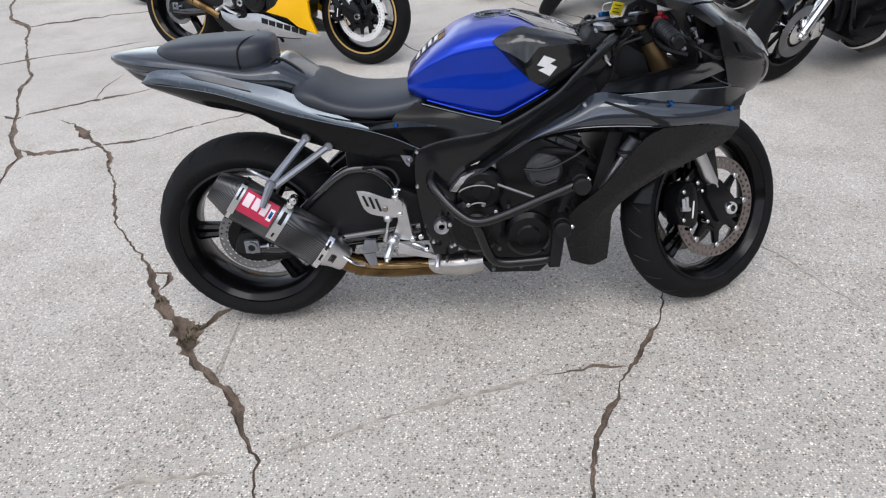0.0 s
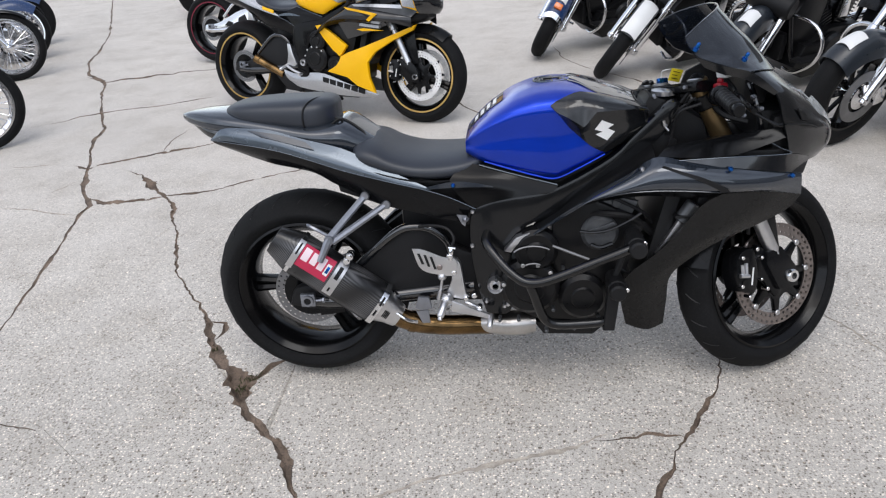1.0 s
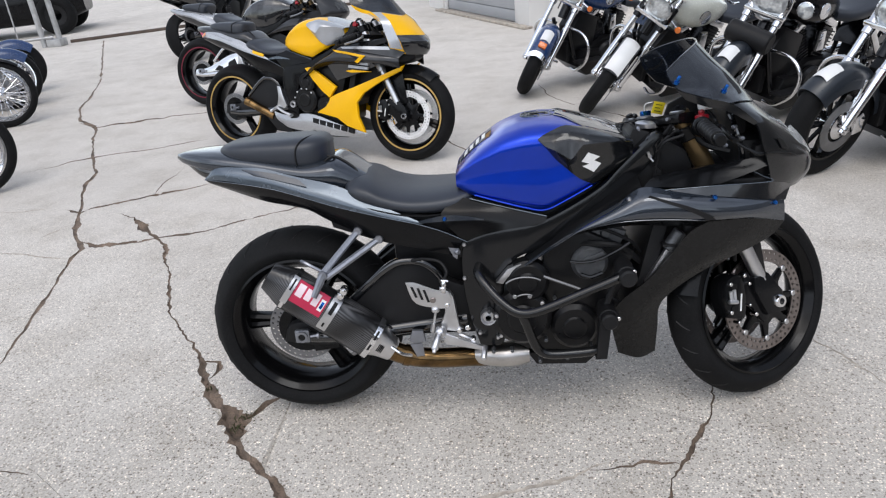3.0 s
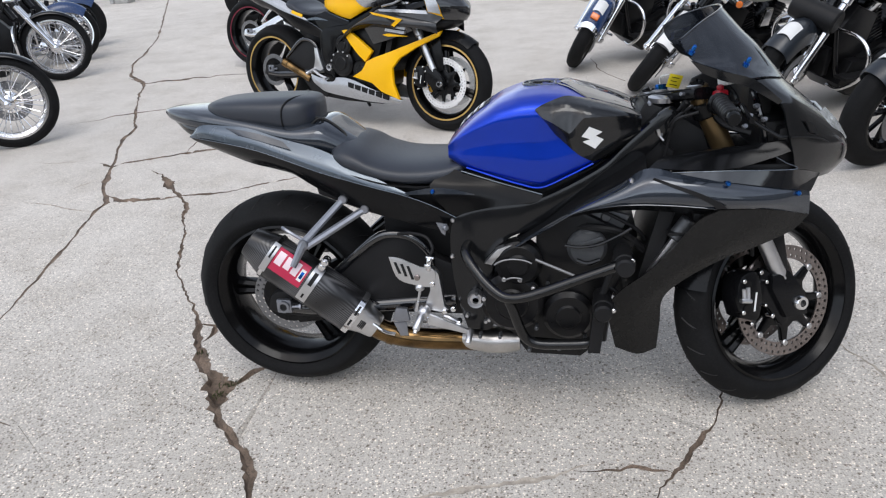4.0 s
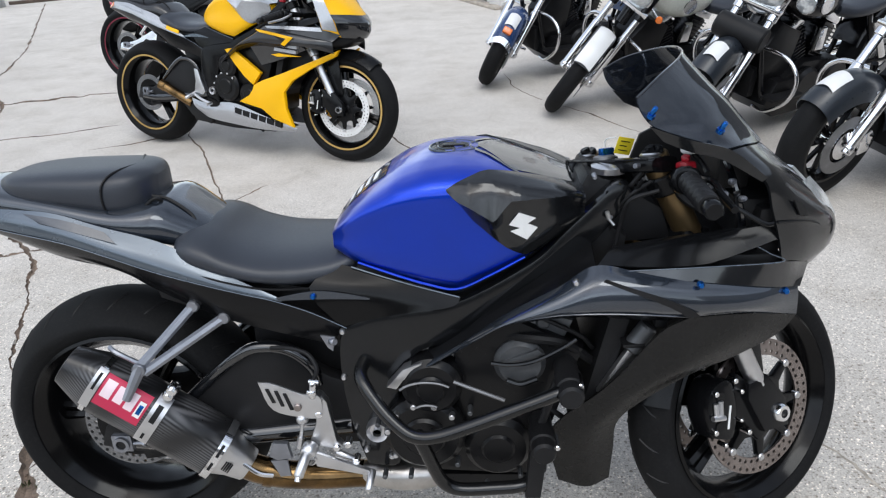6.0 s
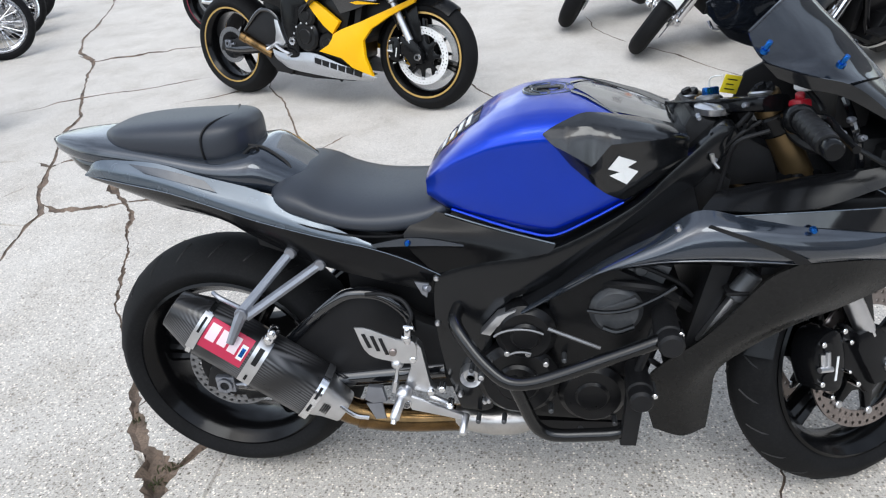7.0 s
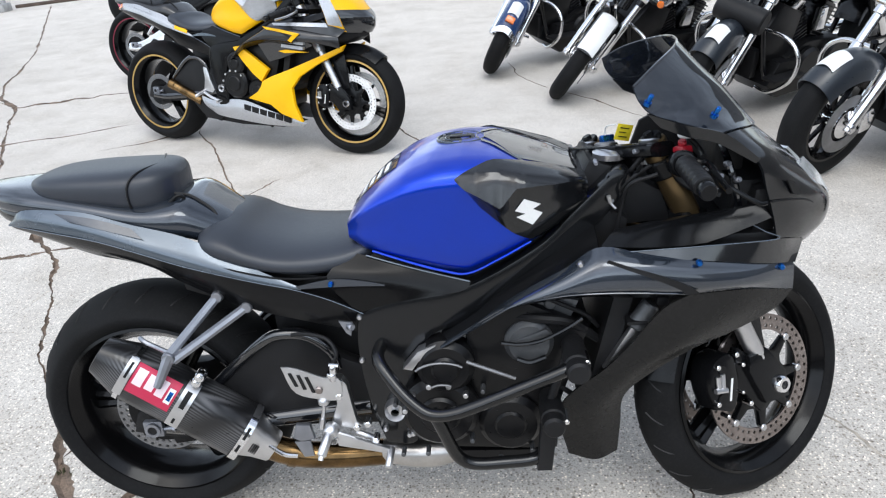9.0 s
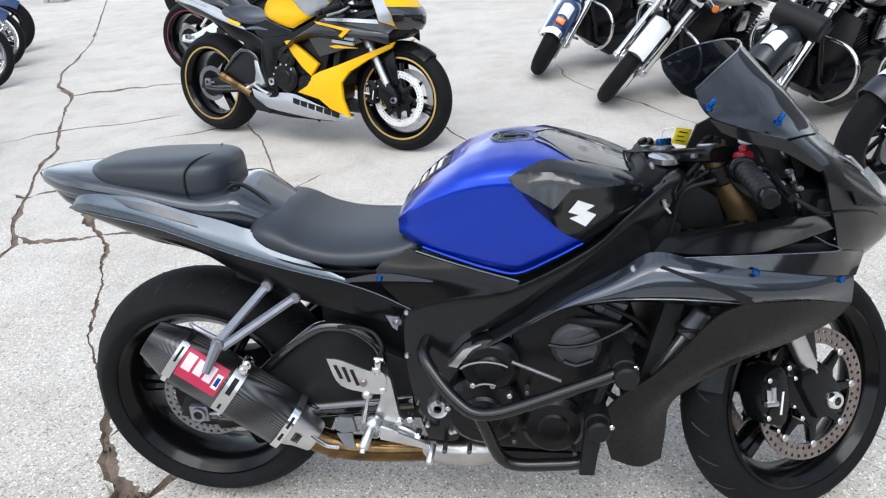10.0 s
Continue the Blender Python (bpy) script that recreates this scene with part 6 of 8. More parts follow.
    # hanger with two arms
    part("muffler_hanger", merge(tube([(0.252, -0.138, 0.640), (0.150, -0.205, 0.540)], 0.0105, 8), tube([(0.312, -0.138, 0.612), (0.155, -0.208, 0.525)], 0.0105, 8), tube([(0.150, -0.205, 0.540), (0.118, -0.232, 0.475)], 0.014, 8, r2=0.009), rod((0.148, -0.19, 0.533), (0.148, -0.218, 0.533), 0.015, 14, edge=0.003), rod((0.252, -0.12, 0.640), (0.252, -0.150, 0.640), 0.013, 12, edge=0.003), rod((0.312, -0.12, 0.612), (0.312, -0.150, 0.612), 0.013, 12, edge=0.003), tube([(0.150, -0.20, 0.538), (0.105, -0.205, 0.570), (0.085, -0.19, 0.574)], 0.005, 6, 8)), M_HANG, bike, "grey cast exhaust hanger with two arms")
    part("mid_pipe", tube([(0.305, -0.162, 0.268), (0.335, -0.158, 0.247), (0.39, -0.150, 0.226), (0.47, -0.138, 0.213), (0.55, -0.124, 0.206), (0.60, -0.114, 0.200)], 0.031, 16, 24), M_GOLD, bike, "heat-tinted brown gold exhaust pipe")
    part("pipe_collar", tube([(0.350, -0.156, 0.240), (0.368, -0.153, 0.233)], 0.034, 16), M_GOLD, bike)
    part("spring_hook", tube([(0.318, -0.190, 0.285), (0.350, -0.194, 0.262), (0.378, -0.188, 0.252)], 0.005, 8, 8), M_CHROME, bike)
    part("pipe_bracket", plate([(0.375, 0.285), (0.412, 0.288), (0.416, 0.245), (0.392, 0.243)], -0.182, -0.176, 0.002), M_HANG, bike)
    part("catalyst_box", smooth_loft([(0.58, 0.026, 0.186, 0.232), (0.61, 0.034, 0.176, 0.238), (0.66, 0.042, 0.170, 0.240), (0.71, 0.044, 0.172, 0.246), (0.745, 0.04, 0.182, 0.242)], 16, 2.3, 22), M_STEELPIPE, bike, "bright metal exhaust collector", xf=Matrix.Translation((-0.015, -0.125, 0.004)))


def hero_details(bike, st):
    eng = Matrix.Translation((-0.02, -0.012, -0.038))
    # heel guard with three slots, hanger plate, pedal and master cylinder
    part("heel_guard", plate([(0.384, 0.498), (0.415, 0.494), (0.472, 0.469), (0.508, 0.461), (0.501, 0.413), (0.450, 0.416), (0.404, 0.436)], -0.210, -0.205, 0.002, 26), M_ALU, bike, "silver slotted heel guard")
    for x0, z0, x1, z1 in ((0.402, 0.483, 0.412, 0.450), (0.420, 0.478, 0.429, 0.442), (0.437, 0.472, 0.447, 0.433)):
        part("guard_slot", plate([(x0 - 0.004, z0), (x0 + 0.003, z0), (x1 + 0.004, z1), (x1 - 0.003, z1)], -0.2125, -0.204, 0.0005), M_MATT, bike)
    part("guard_bolt", disc_stack(0.0085, -0.216, -0.205, (0.460, 0.439), 12, 0.002), M_STEEL, bike)
    part("rearset", merge(plate([(0.495, 0.462), (0.510, 0.459), (0.519, 0.444), (0.530, 0.350), (0.541, 0.339), (0.519, 0.331), (0.470, 0.341), (0.491, 0.395), (0.493, 0.431)], -0.204, -0.182, 0.005), disc_stack(0.012, -0.209, -0.18, (0.500, 0.450), 16, 0.003)), M_ALU, bike, "bright cast footrest hanger")
    part("master_cylinder", merge(rod((0.492, -0.206, 0.458), (0.497, -0.206, 0.496), 0.0085, 12, edge=0.002), rod((0.491, -0.206, 0.468), (0.4925, -0.206, 0.478), 0.012, 12, edge=0.002), rod((0.488, -0.206, 0.497), (0.508, -0.206, 0.494), 0.004, 8)), M_CHROME, bike)
    part("push_rod", merge(rod((0.464, -0.203, 0.415), (0.464, -0.203, 0.398), 0.013, 14, edge=0.004), rod((0.464, -0.203, 0.398), (0.449, -0.203, 0.333), 0.004, 8), rod((0.456, -0.203, 0.362), (0.449, -0.203, 0.335), 0.0075, 6)), M_ALU, bike)
    part("brake_pedal", plate([(0.478, 0.338), (0.514, 0.324), (0.601, 0.286), (0.604, 0.278), (0.596, 0.274), (0.547, 0.286), (0.486, 0.300)], -0.222, -0.210, 0.004), M_ALU, bike, "flat bright brake pedal")
    part("pedal_tip", rod((0.601, -0.212, 0.284), (0.596, -0.252, 0.262), 0.0085, 12, edge=0.002), M_ALU, bike)
    part("foot_peg", merge(rod((0.478, -0.205, 0.345), (0.470, -0.228, 0.335), 0.017, 14, edge=0.004), rod((0.470, -0.225, 0.337), (0.456, -0.262, 0.305), 0.0105, 12, edge=0.003), rod((0.456, -0.262, 0.305), (0.455, -0.268, 0.299), 0.006, 8)), M_ALU, bike)
    part("peg_spring", merge(*[lathe([(0.010, 0.0), (0.0125, 0.0015), (0.010, 0.003)], 14, "y", (0.476, -0.214 - 0.004 * k, 0.318), closed=True) for k in range(4)]), M_CHROME, bike)
    part("cast_bracket", plate([(0.386, 0.333), (0.418, 0.331), (0.424, 0.294), (0.392, 0.288), (0.374, 0.298)], -0.186, -0.172, 0.004), M_HANG, bike)
    part("link_rod", rod((0.525, -0.200, 0.322), (0.566, -0.200, 0.300), 0.007, 10, edge=0.002), M_ALU, bike)
    for x, z in ((0.554, 0.344), (0.567, 0.301), (0.529, 0.336), (0.500, 0.418)):
        part("bolt", disc_stack(0.008, -0.212, -0.185, (x, z), 10, 0.002), M_CHROME, bike)
    for x, z, y, mt in ((0.561, 0.591, -0.176, M_ALU), (0.64, 0.298, -0.187, M_ALU), (0.65, 0.308, -0.197, M_ALU), (0.588, 0.315, -0.186, M_ALU), (0.555, 0.49, -0.182, M_ALU), (1.014, 0.712, -0.236, M_ALU), (1.236, 0.704, -0.2415, M_BOLT), (1.409, 0.664, -0.1905, M_BOLT), (0.511, 0.671, -0.179, M_BOLT)):
        part("bolt", lathe([(0, y - 0.005), (0.004, y - 0.005), (0.0065, y - 0.001), (0.0065, y + 0.006), (0, y + 0.006)], 14, "y", (x, 0, z)), mt, bike, "small blue anodised bolt" if mt is M_BOLT else "")
    for p in ((1.139, -0.192, 1.000), (1.262, -0.180, 0.967)):
        q = Vector(p)
        part("screen_bolt", merge(rod(q, q + Vector((0.008, -0.011, 0.020)), 0.0048, 8, edge=0.001), rod(q + Vector((0.001, -0.001, 0.001)), q + Vector((0.003, -0.004, 0.007)), 0.0075, 10)), M_BOLT, bike, "blue anodised windscreen bolt")
    part("rear_hose", tube([(0.497, -0.200, 0.498), (0.505, -0.196, 0.520), (0.485, -0.180, 0.545), (0.440, -0.160, 0.548), (0.40, -0.145, 0.54)], 0.0045, 8, 18), M_MATT, bike)
    part("hose_fitting", merge(rod((0.534, -0.174, 0.570), (0.545, -0.184, 0.572), 0.008, 10, edge=0.002), plate([(0.515, 0.585), (0.545, 0.580), (0.538, 0.548), (0.528, 0.556)], -0.178, -0.172, 0.002)), M_HANG, bike, "bright metal fitting behind the frame")
    part("footrest_spring", rod((0.700, -0.186, 0.362), (0.703, -0.196, 0.345), 0.006, 8, edge=0.002), M_ALU, bike)
    # crash bars with their pucks
    part("crash_bar", tube([(0.600, -0.170, 0.524), (0.598, -0.222, 0.512), (0.641, -0.262, 0.464), (0.685, -0.286, 0.430), (0.715, -0.292, 0.420), (0.752, -0.292, 0.423), (0.80, -0.290, 0.438), (0.872, -0.286, 0.465), (0.965, -0.278, 0.499), (0.992, -0.262, 0.507), (1.000, -0.20, 0.510)], 0.0138, 12, 50), M_BAR, bike, "black tubular crash bar")
    part("lower_crash_bar", tube([(0.708, -0.284, 0.424), (0.722, -0.284, 0.388), (0.744, -0.272, 0.316), (0.762, -0.268, 0.288), (0.792, -0.266, 0.276), (0.85, -0.261, 0.274), (0.909, -0.256, 0.276), (0.936, -0.235, 0.280)], 0.0138, 12, 36), M_BAR, bike, "black lower crash bar")
    part("crash_puck", merge(rod((1.002, -0.17, 0.508), (1.002, -0.305, 0.508), 0.024, 20, edge=0.006), rod((1.002, -0.22, 0.508), (1.002, -0.275, 0.508), 0.027, 20, edge=0.004)), M_MATT, bike, "black plastic crash puck")
    part("crash_puck", merge(rod((0.952, -0.16, 0.382), (0.952, -0.302, 0.382), 0.0235, 20, edge=0.006), rod((0.952, -0.22, 0.382), (0.952, -0.272, 0.382), 0.0265, 20, edge=0.004)), M_MATT, bike, "black plastic crash puck")
    part("puck_bracket", plate([(0.930, 0.395), (0.965, 0.392), (0.948, 0.252), (0.916, 0.252)], -0.268, -0.236, 0.006), M_MATT, bike)
    part("puck_strut", rod((0.952, -0.225, 0.405), (0.985, -0.215, 0.500), 0.009, 10), M_MATT, bike)
    for x, z in ((1.020, 0.522), (0.978, 0.385), (1.020, 0.496)):
        part("puck_bolt", disc_stack(0.006, -0.285, -0.24, (x, z), 8, 0.002), M_CHROME, bike)
    # engine dressing
    part("frame_cap", plate([(0.665, 0.520), (0.70, 0.560), (0.74, 0.575), (0.735, 0.555), (0.70, 0.535), (0.685, 0.515)], -0.20, -0.17, 0.004), M_ALU, bike, "bright machined engine mount", eng)
    part("water_pump_cover", merge(disc_stack(0.052, -0.185, -0.13, (0.895, 0.548), 30, 0.010), rod((0.895, -0.19, 0.548), (0.895, -0.18, 0.548), 0.015, 8), plate([(0.85, 0.555), (0.93, 0.585), (0.94, 0.575), (0.86, 0.545)], -0.192, -0.18, 0.002)), M_COVER, bike, "dull grey cast engine cover", eng @ Matrix.Translation((0.037, 0, 0.010)))
    part("cover_arc", tube([(0.855, -0.214, 0.536), (0.89, -0.216, 0.532), (0.935, -0.216, 0.538), (0.985, -0.212, 0.560), (1.02, -0.205, 0.580)], 0.0045, 8, 16), M_FRAME, bike)
    part("cover_arc", tube([(0.885, -0.206, 0.492), (0.912, -0.208, 0.484), (0.945, -0.206, 0.494)], 0.006, 8, 10), M_FRAME, bike)
    # thin pale arcs on the clutch and starter covers
    for r, a0, a1, z in ((0.060, 40, 150, 0.505), (0.028, 45, 140, 0.47)):
        part("cover_arc", tube([(0.745 + r * math.cos(radians(a)), -0.212, z + r * 0.55 * math.sin(radians(a))) for a in np.linspace(a0, a1, 10)], 0.0025, 6), M_CAST, bike, "", eng)
    part("frame_brace", tube([(0.80, -0.205, 0.535), (0.90, -0.208, 0.492)], 0.004, 6), M_CAST, bike, "", eng)
    part("coolant_hose", tube([(1.06, -0.15, 0.50), (1.0, -0.185, 0.56), (0.94, -0.19, 0.575), (0.88, -0.17, 0.572)], 0.010, 8, 14), M_MATT, bike)
    part("air_duct_trim", plate([(1.063, 0.455), (1.072, 0.458), (1.146, 0.536), (1.142, 0.556), (1.130, 0.562), (1.118, 0.548)], -0.200, -0.182, 0.004), M_ALU, bike, "grey metal strut inside the fairing")
    part("strut_damper", rod((1.126, -0.192, 0.548), (1.160, -0.192, 0.600), 0.019, 16, edge=0.004), M_COVER, bike, "grey cylinder at the end of the strut")
    part("duct_clip", box(1.108, 1.150, -0.214, -0.17, 0.562, 0.570, 0.003), M_MATT, bike)
    part("duct_clip", box(1.168, 1.192, -0.205, -0.18, 0.600, 0.618, 0.004), M_MATT, bike)
    part("shock_reservoir", rod((0.555, -0.135, 0.588), (0.575, -0.145, 0.600), 0.013, 12, edge=0.003), M_CAST, bike)
    for x, z in ((0.70, 0.30), (0.78, 0.262), (0.86, 0.268), (0.93, 0.30), (0.64, 0.43), (0.645, 0.30), (0.83, 0.455), (0.80, 0.33)):
        part("cover_bolt", disc_stack(0.0055, -0.200, -0.170, (x, z), 8, 0.0015), M_COVER, bike, "", eng)
    part("oil_line", tube([(0.93, -0.165, 0.43), (0.98, -0.178, 0.40), (1.02, -0.17, 0.36), (1.05, -0.15, 0.31)], 0.006, 8, 12), M_MATT, bike)
    part("cam_cover", merge(plate([(0.80, 0.585), (0.93, 0.625), (1.02, 0.60), (1.00, 0.555), (0.86, 0.53)], -0.165, -0.145, 0.008), disc_stack(0.014, -0.172, -0.160, (0.96, 0.598), 14, 0.003)), M_COVER, bike)
    part("spark_lead", tube([(0.90, -0.16, 0.63), (0.95, -0.175, 0.615), (1.03, -0.17, 0.57), (1.06, -0.15, 0.53)], 0.005, 8, 12), M_MATT, bike)
    # top yoke dressing: key, cables and the yellow sales tag
    part("ignition_lock", merge(lathe([(0, 0), (0.022, 0), (0.022, 0.008), (0.016, 0.011), (0, 0.011)], 20, "z", (1.075, 0.0, 0.921))), M_CAST, bike, "", st @ YOKE)
    part("key_fob", box(1.068, 1.098, -0.006, 0.010, 0.925, 0.946, 0.004), M_BOLT, bike, "blue plastic ignition key", st @ YOKE)
    bm = box(-0.019, 0.019, -0.001, 0.001, -0.017, 0.017, 0.001)
    bm.transform(Matrix.Translation((1.088, -0.048, 0.948)) @ Matrix.Rotation(radians(12), 4, "Y") @ Matrix.Rotation(radians(20), 4, "X"))
    tag = part("sales_tag", bm, M_YTAG, bike, "yellow sales tag with dark bars", st @ YOKE)
    for k in range(3):
        bm = box(-0.012, 0.010 - 0.005 * (k % 2), -0.0016, 0.0016, -0.001, 0.001, 0)
        bm.transform(Matrix.Translation((1.088, -0.048, 0.948)) @ Matrix.Rotation(radians(12), 4, "Y") @ Matrix.Rotation(radians(20), 4, "X") @ Matrix.Translation((0, 0, 0.009 - 0.009 * k)))
        part("tag_bar", bm, M_MATT, tag, "", st @ YOKE)
    part("tag_string", tube([(1.078, 0, 0.935), (1.072, -0.012, 0.962), (1.074, -0.044, 0.966)], 0.0015, 6, 8), M_WHITE, bike, "", st @ YOKE)
    for s in (-1, 1):
        part("yoke_bolt", rod((1.10, s * 0.103, 0.922), (1.097, s * 0.103, 0.931), 0.010, 6), M_CAST, bike, "", st @ YOKE)
    part("steering_nut", lathe([(0, 0), (0.034, 0), (0.036, 0.012), (0.026, 0.018), (0, 0.018)], 26, "z", (1.098, -0.05, 0.868)), M_ALU, bike)
    part("throttle_cable", tube([(1.14, -0.17, 0.885), (1.13, -0.12, 0.84), (1.09, -0.09, 0.78), (1.07, -0.10, 0.74)], 0.0035, 6, 14), M_MATT, bike)
    part("wiring_loom", tube([(1.20, -0.09, 0.86), (1.24, -0.12, 0.82), (1.30, -0.13, 0.80)], 0.008, 6, 10), M_MATT, bike)
    part("cable_end", merge(rod((1.085, -0.140, 0.80), (1.081, -0.142, 0.815), 0.0045, 8), rod((1.095, -0.142, 0.788), (1.085, -0.140, 0.80), 0.003, 8)), M_ALU, bike)


def cockpit(bike, st):
    for x, y, z in ((1.262, -0.150, 0.862), (1.286, -0.155, 0.846), (1.300, -0.150, 0.868), (1.318, -0.160, 0.838), (1.275, -0.160, 0.822)):
        part("wiring_clip", merge(rod((x, y, z), (x + 0.004, y - 0.010, z + 0.004), 0.006, 8, edge=0.001), rod((x + 0.004, y - 0.010, z + 0.004), (x + 0.005, y - 0.013, z + 0.005), 0.004, 6)), M_HANG, bike)
    part("brake_lever", tube([(1.262, -0.190, 0.862), (1.300, -0.205, 0.835), (1.345, -0.212, 0.808), (1.362, -0.210, 0.806)], 0.0045, 8, 14), M_SATIN, bike)
    part("mirror_stay", tube([(1.30, -0.12, 0.90), (1.31, -0.15, 0.86), (1.325, -0.15, 0.81), (1.335, -0.14, 0.77)], 0.007, 8, 12), M_GLOSS, bike)
    # hoses, cable ends and small fittings round the steering head
    for k, (y, r) in enumerate(((-0.085, 0.0045), (-0.115, 0.0035), (-0.135, 0.004))):
        part("control_cable", tube([(1.15 + 0.01 * k, y - 0.03, 0.885 - 0.012 * k), (1.12, y - 0.02, 0.84), (1.085 + 0.012 * k, y, 0.79), (1.075 + 0.012 * k, y + 0.005, 0.735)], r, 8, 16), M_MATT, bike)
    for x, y, z, r in ((1.09, -0.12, 0.80, 0.005), (1.062, -0.095, 0.872, 0.005)):
        part("cable_fitting", merge(rod((x, y - 0.012, z), (x, y + 0.004, z + 0.003), r, 8, edge=0.0015), rod((x, y - 0.015, z), (x, y - 0.010, z), r * 0.6, 6)), M_HANG, bike)
    for s in (-1, 1):
        part("pinch_bolt", rod((1.062, s * 0.120, 0.912), (1.050, s * 0.122, 0.912), 0.005, 10, edge=0.001), M_HANG, bike, "", st @ YOKE)
        part("cap_ring", lathe([(0.012, 0.0), (0.020, 0.0), (0.0215, 0.004), (0.018, 0.007), (0.012, 0.006)], 20, "z", (1.105, s * 0.103, 0.925), closed=True), M_ALU, bike, "bright fork cap ring", st @ YOKE)
    part("brake_reservoir", merge(rod((1.175, -0.155, 0.885), (1.170, -0.158, 0.925), 0.021, 18, edge=0.004), rod((1.170, -0.158, 0.925), (1.169, -0.159, 0.934), 0.023, 18, edge=0.003)), M_PLATE, bike, "pale plastic fluid reservoir", st)
    part("reservoir_hose", tube([(1.175, -0.155, 0.885), (1.19, -0.165, 0.86), (1.175, -0.19, 0.845)], 0.005, 8, 8), M_MATT, bike, "", st)
    part("yoke_edge", tube([(1.074, -0.13, 0.922), (1.052, -0.07, 0.922), (1.045, 0, 0.922), (1.052, 0.07, 0.922), (1.074, 0.13, 0.922)], 0.0025, 6, 18), M_SATIN, bike, "", st @ YOKE)


cockpit(hero, hero_st)
hero_exhaust(hero)
hero_details(hero, hero_st)


# ---------------------------------------------------------------- the yellow and silver motorcycle
YEL = dict(full=True, cover_label="silver tank cover", side_label="gunmetal side fairing", nose_label="yellow nose cowl", rim=M_RIM, stripe=M_RGOLD, stripe_label="gold rim stripe", lower=M_YEL, upper=M_GUN, side=M_GUN, tail=M_SILV, tail_low=M_SATIN, tank=M_YEL, tank_label="yellow fuel tank", cover=M_SILV, nose=M_YEL, fork=M_ALU, fork_label="silver fork tube", wing=True, steer=4, fender=M_SATIN, fender_from=52, stub=True, carrier=M_SATIN, disc=M_DISC)
YM = pose(-1.297, 3.150, 0, -8, 0, -20.7)
yellow, yst = sport_bike("motorcycle", "yellow, black and silver sport motorcycle on its stand", YEL, YM)


def yellow_details(bike):
    def tapered(bm):
        for v in bm.verts:
            v.co.y += max(0, v.co.x - 1.18) * 0.34
        return bm

    for s in (-1, 1):
        arm = [(0.758, 0.606), (0.790, 0.612), (0.822, 0.602), (0.894, 0.555), (0.992, 0.487), (0.936, 0.420), (0.880, 0.462), (0.818, 0.528)]
        wing = [(0.938, 0.420), (0.995, 0.446), (1.121, 0.487), (1.299, 0.557), (1.445, 0.618), (1.427, 0.585), (1.294, 0.517), (1.195, 0.453), (1.140, 0.389), (1.146, 0.300), (1.188, 0.200), (1.055, 0.240), (0.982, 0.290), (0.827, 0.322), (0.900, 0.362), (0.928, 0.396)]
        for nm, line, y in (("wing_arm", arm, -0.208), ("fairing_wing", wing, -0.205)):
            bm = tapered(plate(line, y, -0.180, 0.005))
            if s > 0:
                bm.transform(Matrix.Diagonal((1, -1, 1, 1)))
            part(nm, bm, M_YEL, bike, "yellow lower fairing wing")
    pair(bike, "belly_pan", [[(0.43, -0.150, 0.313), (0.55, -0.165, 0.292), (0.76, -0.178, 0.306), (0.97, -0.172, 0.245), (1.18, -0.150, 0.186)], [(0.45, -0.158, 0.270), (0.56, -0.178, 0.250), (0.76, -0.188, 0.245), (0.96, -0.18, 0.205), (1.17, -0.150, 0.178)], [(0.48, -0.14, 0.225), (0.57, -0.155, 0.200), (0.75, -0.16, 0.180), (0.94, -0.15, 0.162), (1.14, -0.13, 0.160)]], M_SILV, "silver belly pan", nu=18, nv=9, thick=0.005)
    part("belly_tray", plate([(0.40, 0.23), (0.42, 0.175), (0.70, 0.15), (1.00, 0.15), (0.60, 0.24)], -0.13, 0.13, 0.01), M_MATT, bike)
    for k in range(6):
        x, z = 0.780 + 0.053 * k, 0.283 - 0.0115 * k
        y = -0.1925 + 0.06 * (x - 0.78)
        bm = plate([(x, z), (x + 0.043, z - 0.0095), (x + 0.041, z - 0.040), (x - 0.002, z - 0.0305)], y, -0.165, 0)
        part("letter_bar", bm, M_MATT, bike, "dark bar on the belly pan")
    for sd in (-1, 1):
        part("nose_side", skin([[(1.262, sd * 0.1985, 0.932), (1.344, sd * 0.2025, 0.886), (1.370, sd * 0.2005, 0.825), (1.390, sd * 0.1965, 0.768), (1.400, sd * 0.192, 0.727)], [(1.322, sd * 0.153, 0.938), (1.389, sd * 0.167, 0.886), (1.424, sd * 0.169, 0.826), (1.450, sd * 0.162, 0.768), (1.462, sd * 0.147, 0.714)]], 14, 6, 0.003), M_SILV, bike, "silver nose side")
        part("tail_light_tip", skin([[(-0.190, sd * 0.095, 0.824), (-0.150, sd * 0.108, 0.846)], [(-0.192, sd * 0.100, 0.812), (-0.140, sd * 0.124, 0.826)]], 5, 4, 0.004), M_ORANGE, bike, "amber marker on the tail")
        part("seat_flash", skin([[(0.30, sd * 0.152, 0.733), (0.40, sd * 0.166, 0.694)], [(0.31, sd * 0.174, 0.704), (0.40, sd * 0.174, 0.678)]], 6, 4, 0.004), M_YEL, bike, "yellow flash below the seat")
    part("side_black", skin([[(0.93, -0.218, 0.655), (1.05, -0.224, 0.672), (1.20, -0.226, 0.676)], [(1.00, -0.20, 0.53), (1.12, -0.205, 0.56), (1.30, -0.200, 0.62)]], 12, 6, 0.004), M_GLOSS, bike)
    part("flash", skin([[(1.02, -0.2585, 0.724), (1.14, -0.2655, 0.708), (1.255, -0.2515, 0.685)], [(1.05, -0.2645, 0.708), (1.15, -0.2665, 0.692), (1.215, -0.2600, 0.678)]], 10, 4, 0.003), M_YEL, bike, "yellow flash on the fairing")
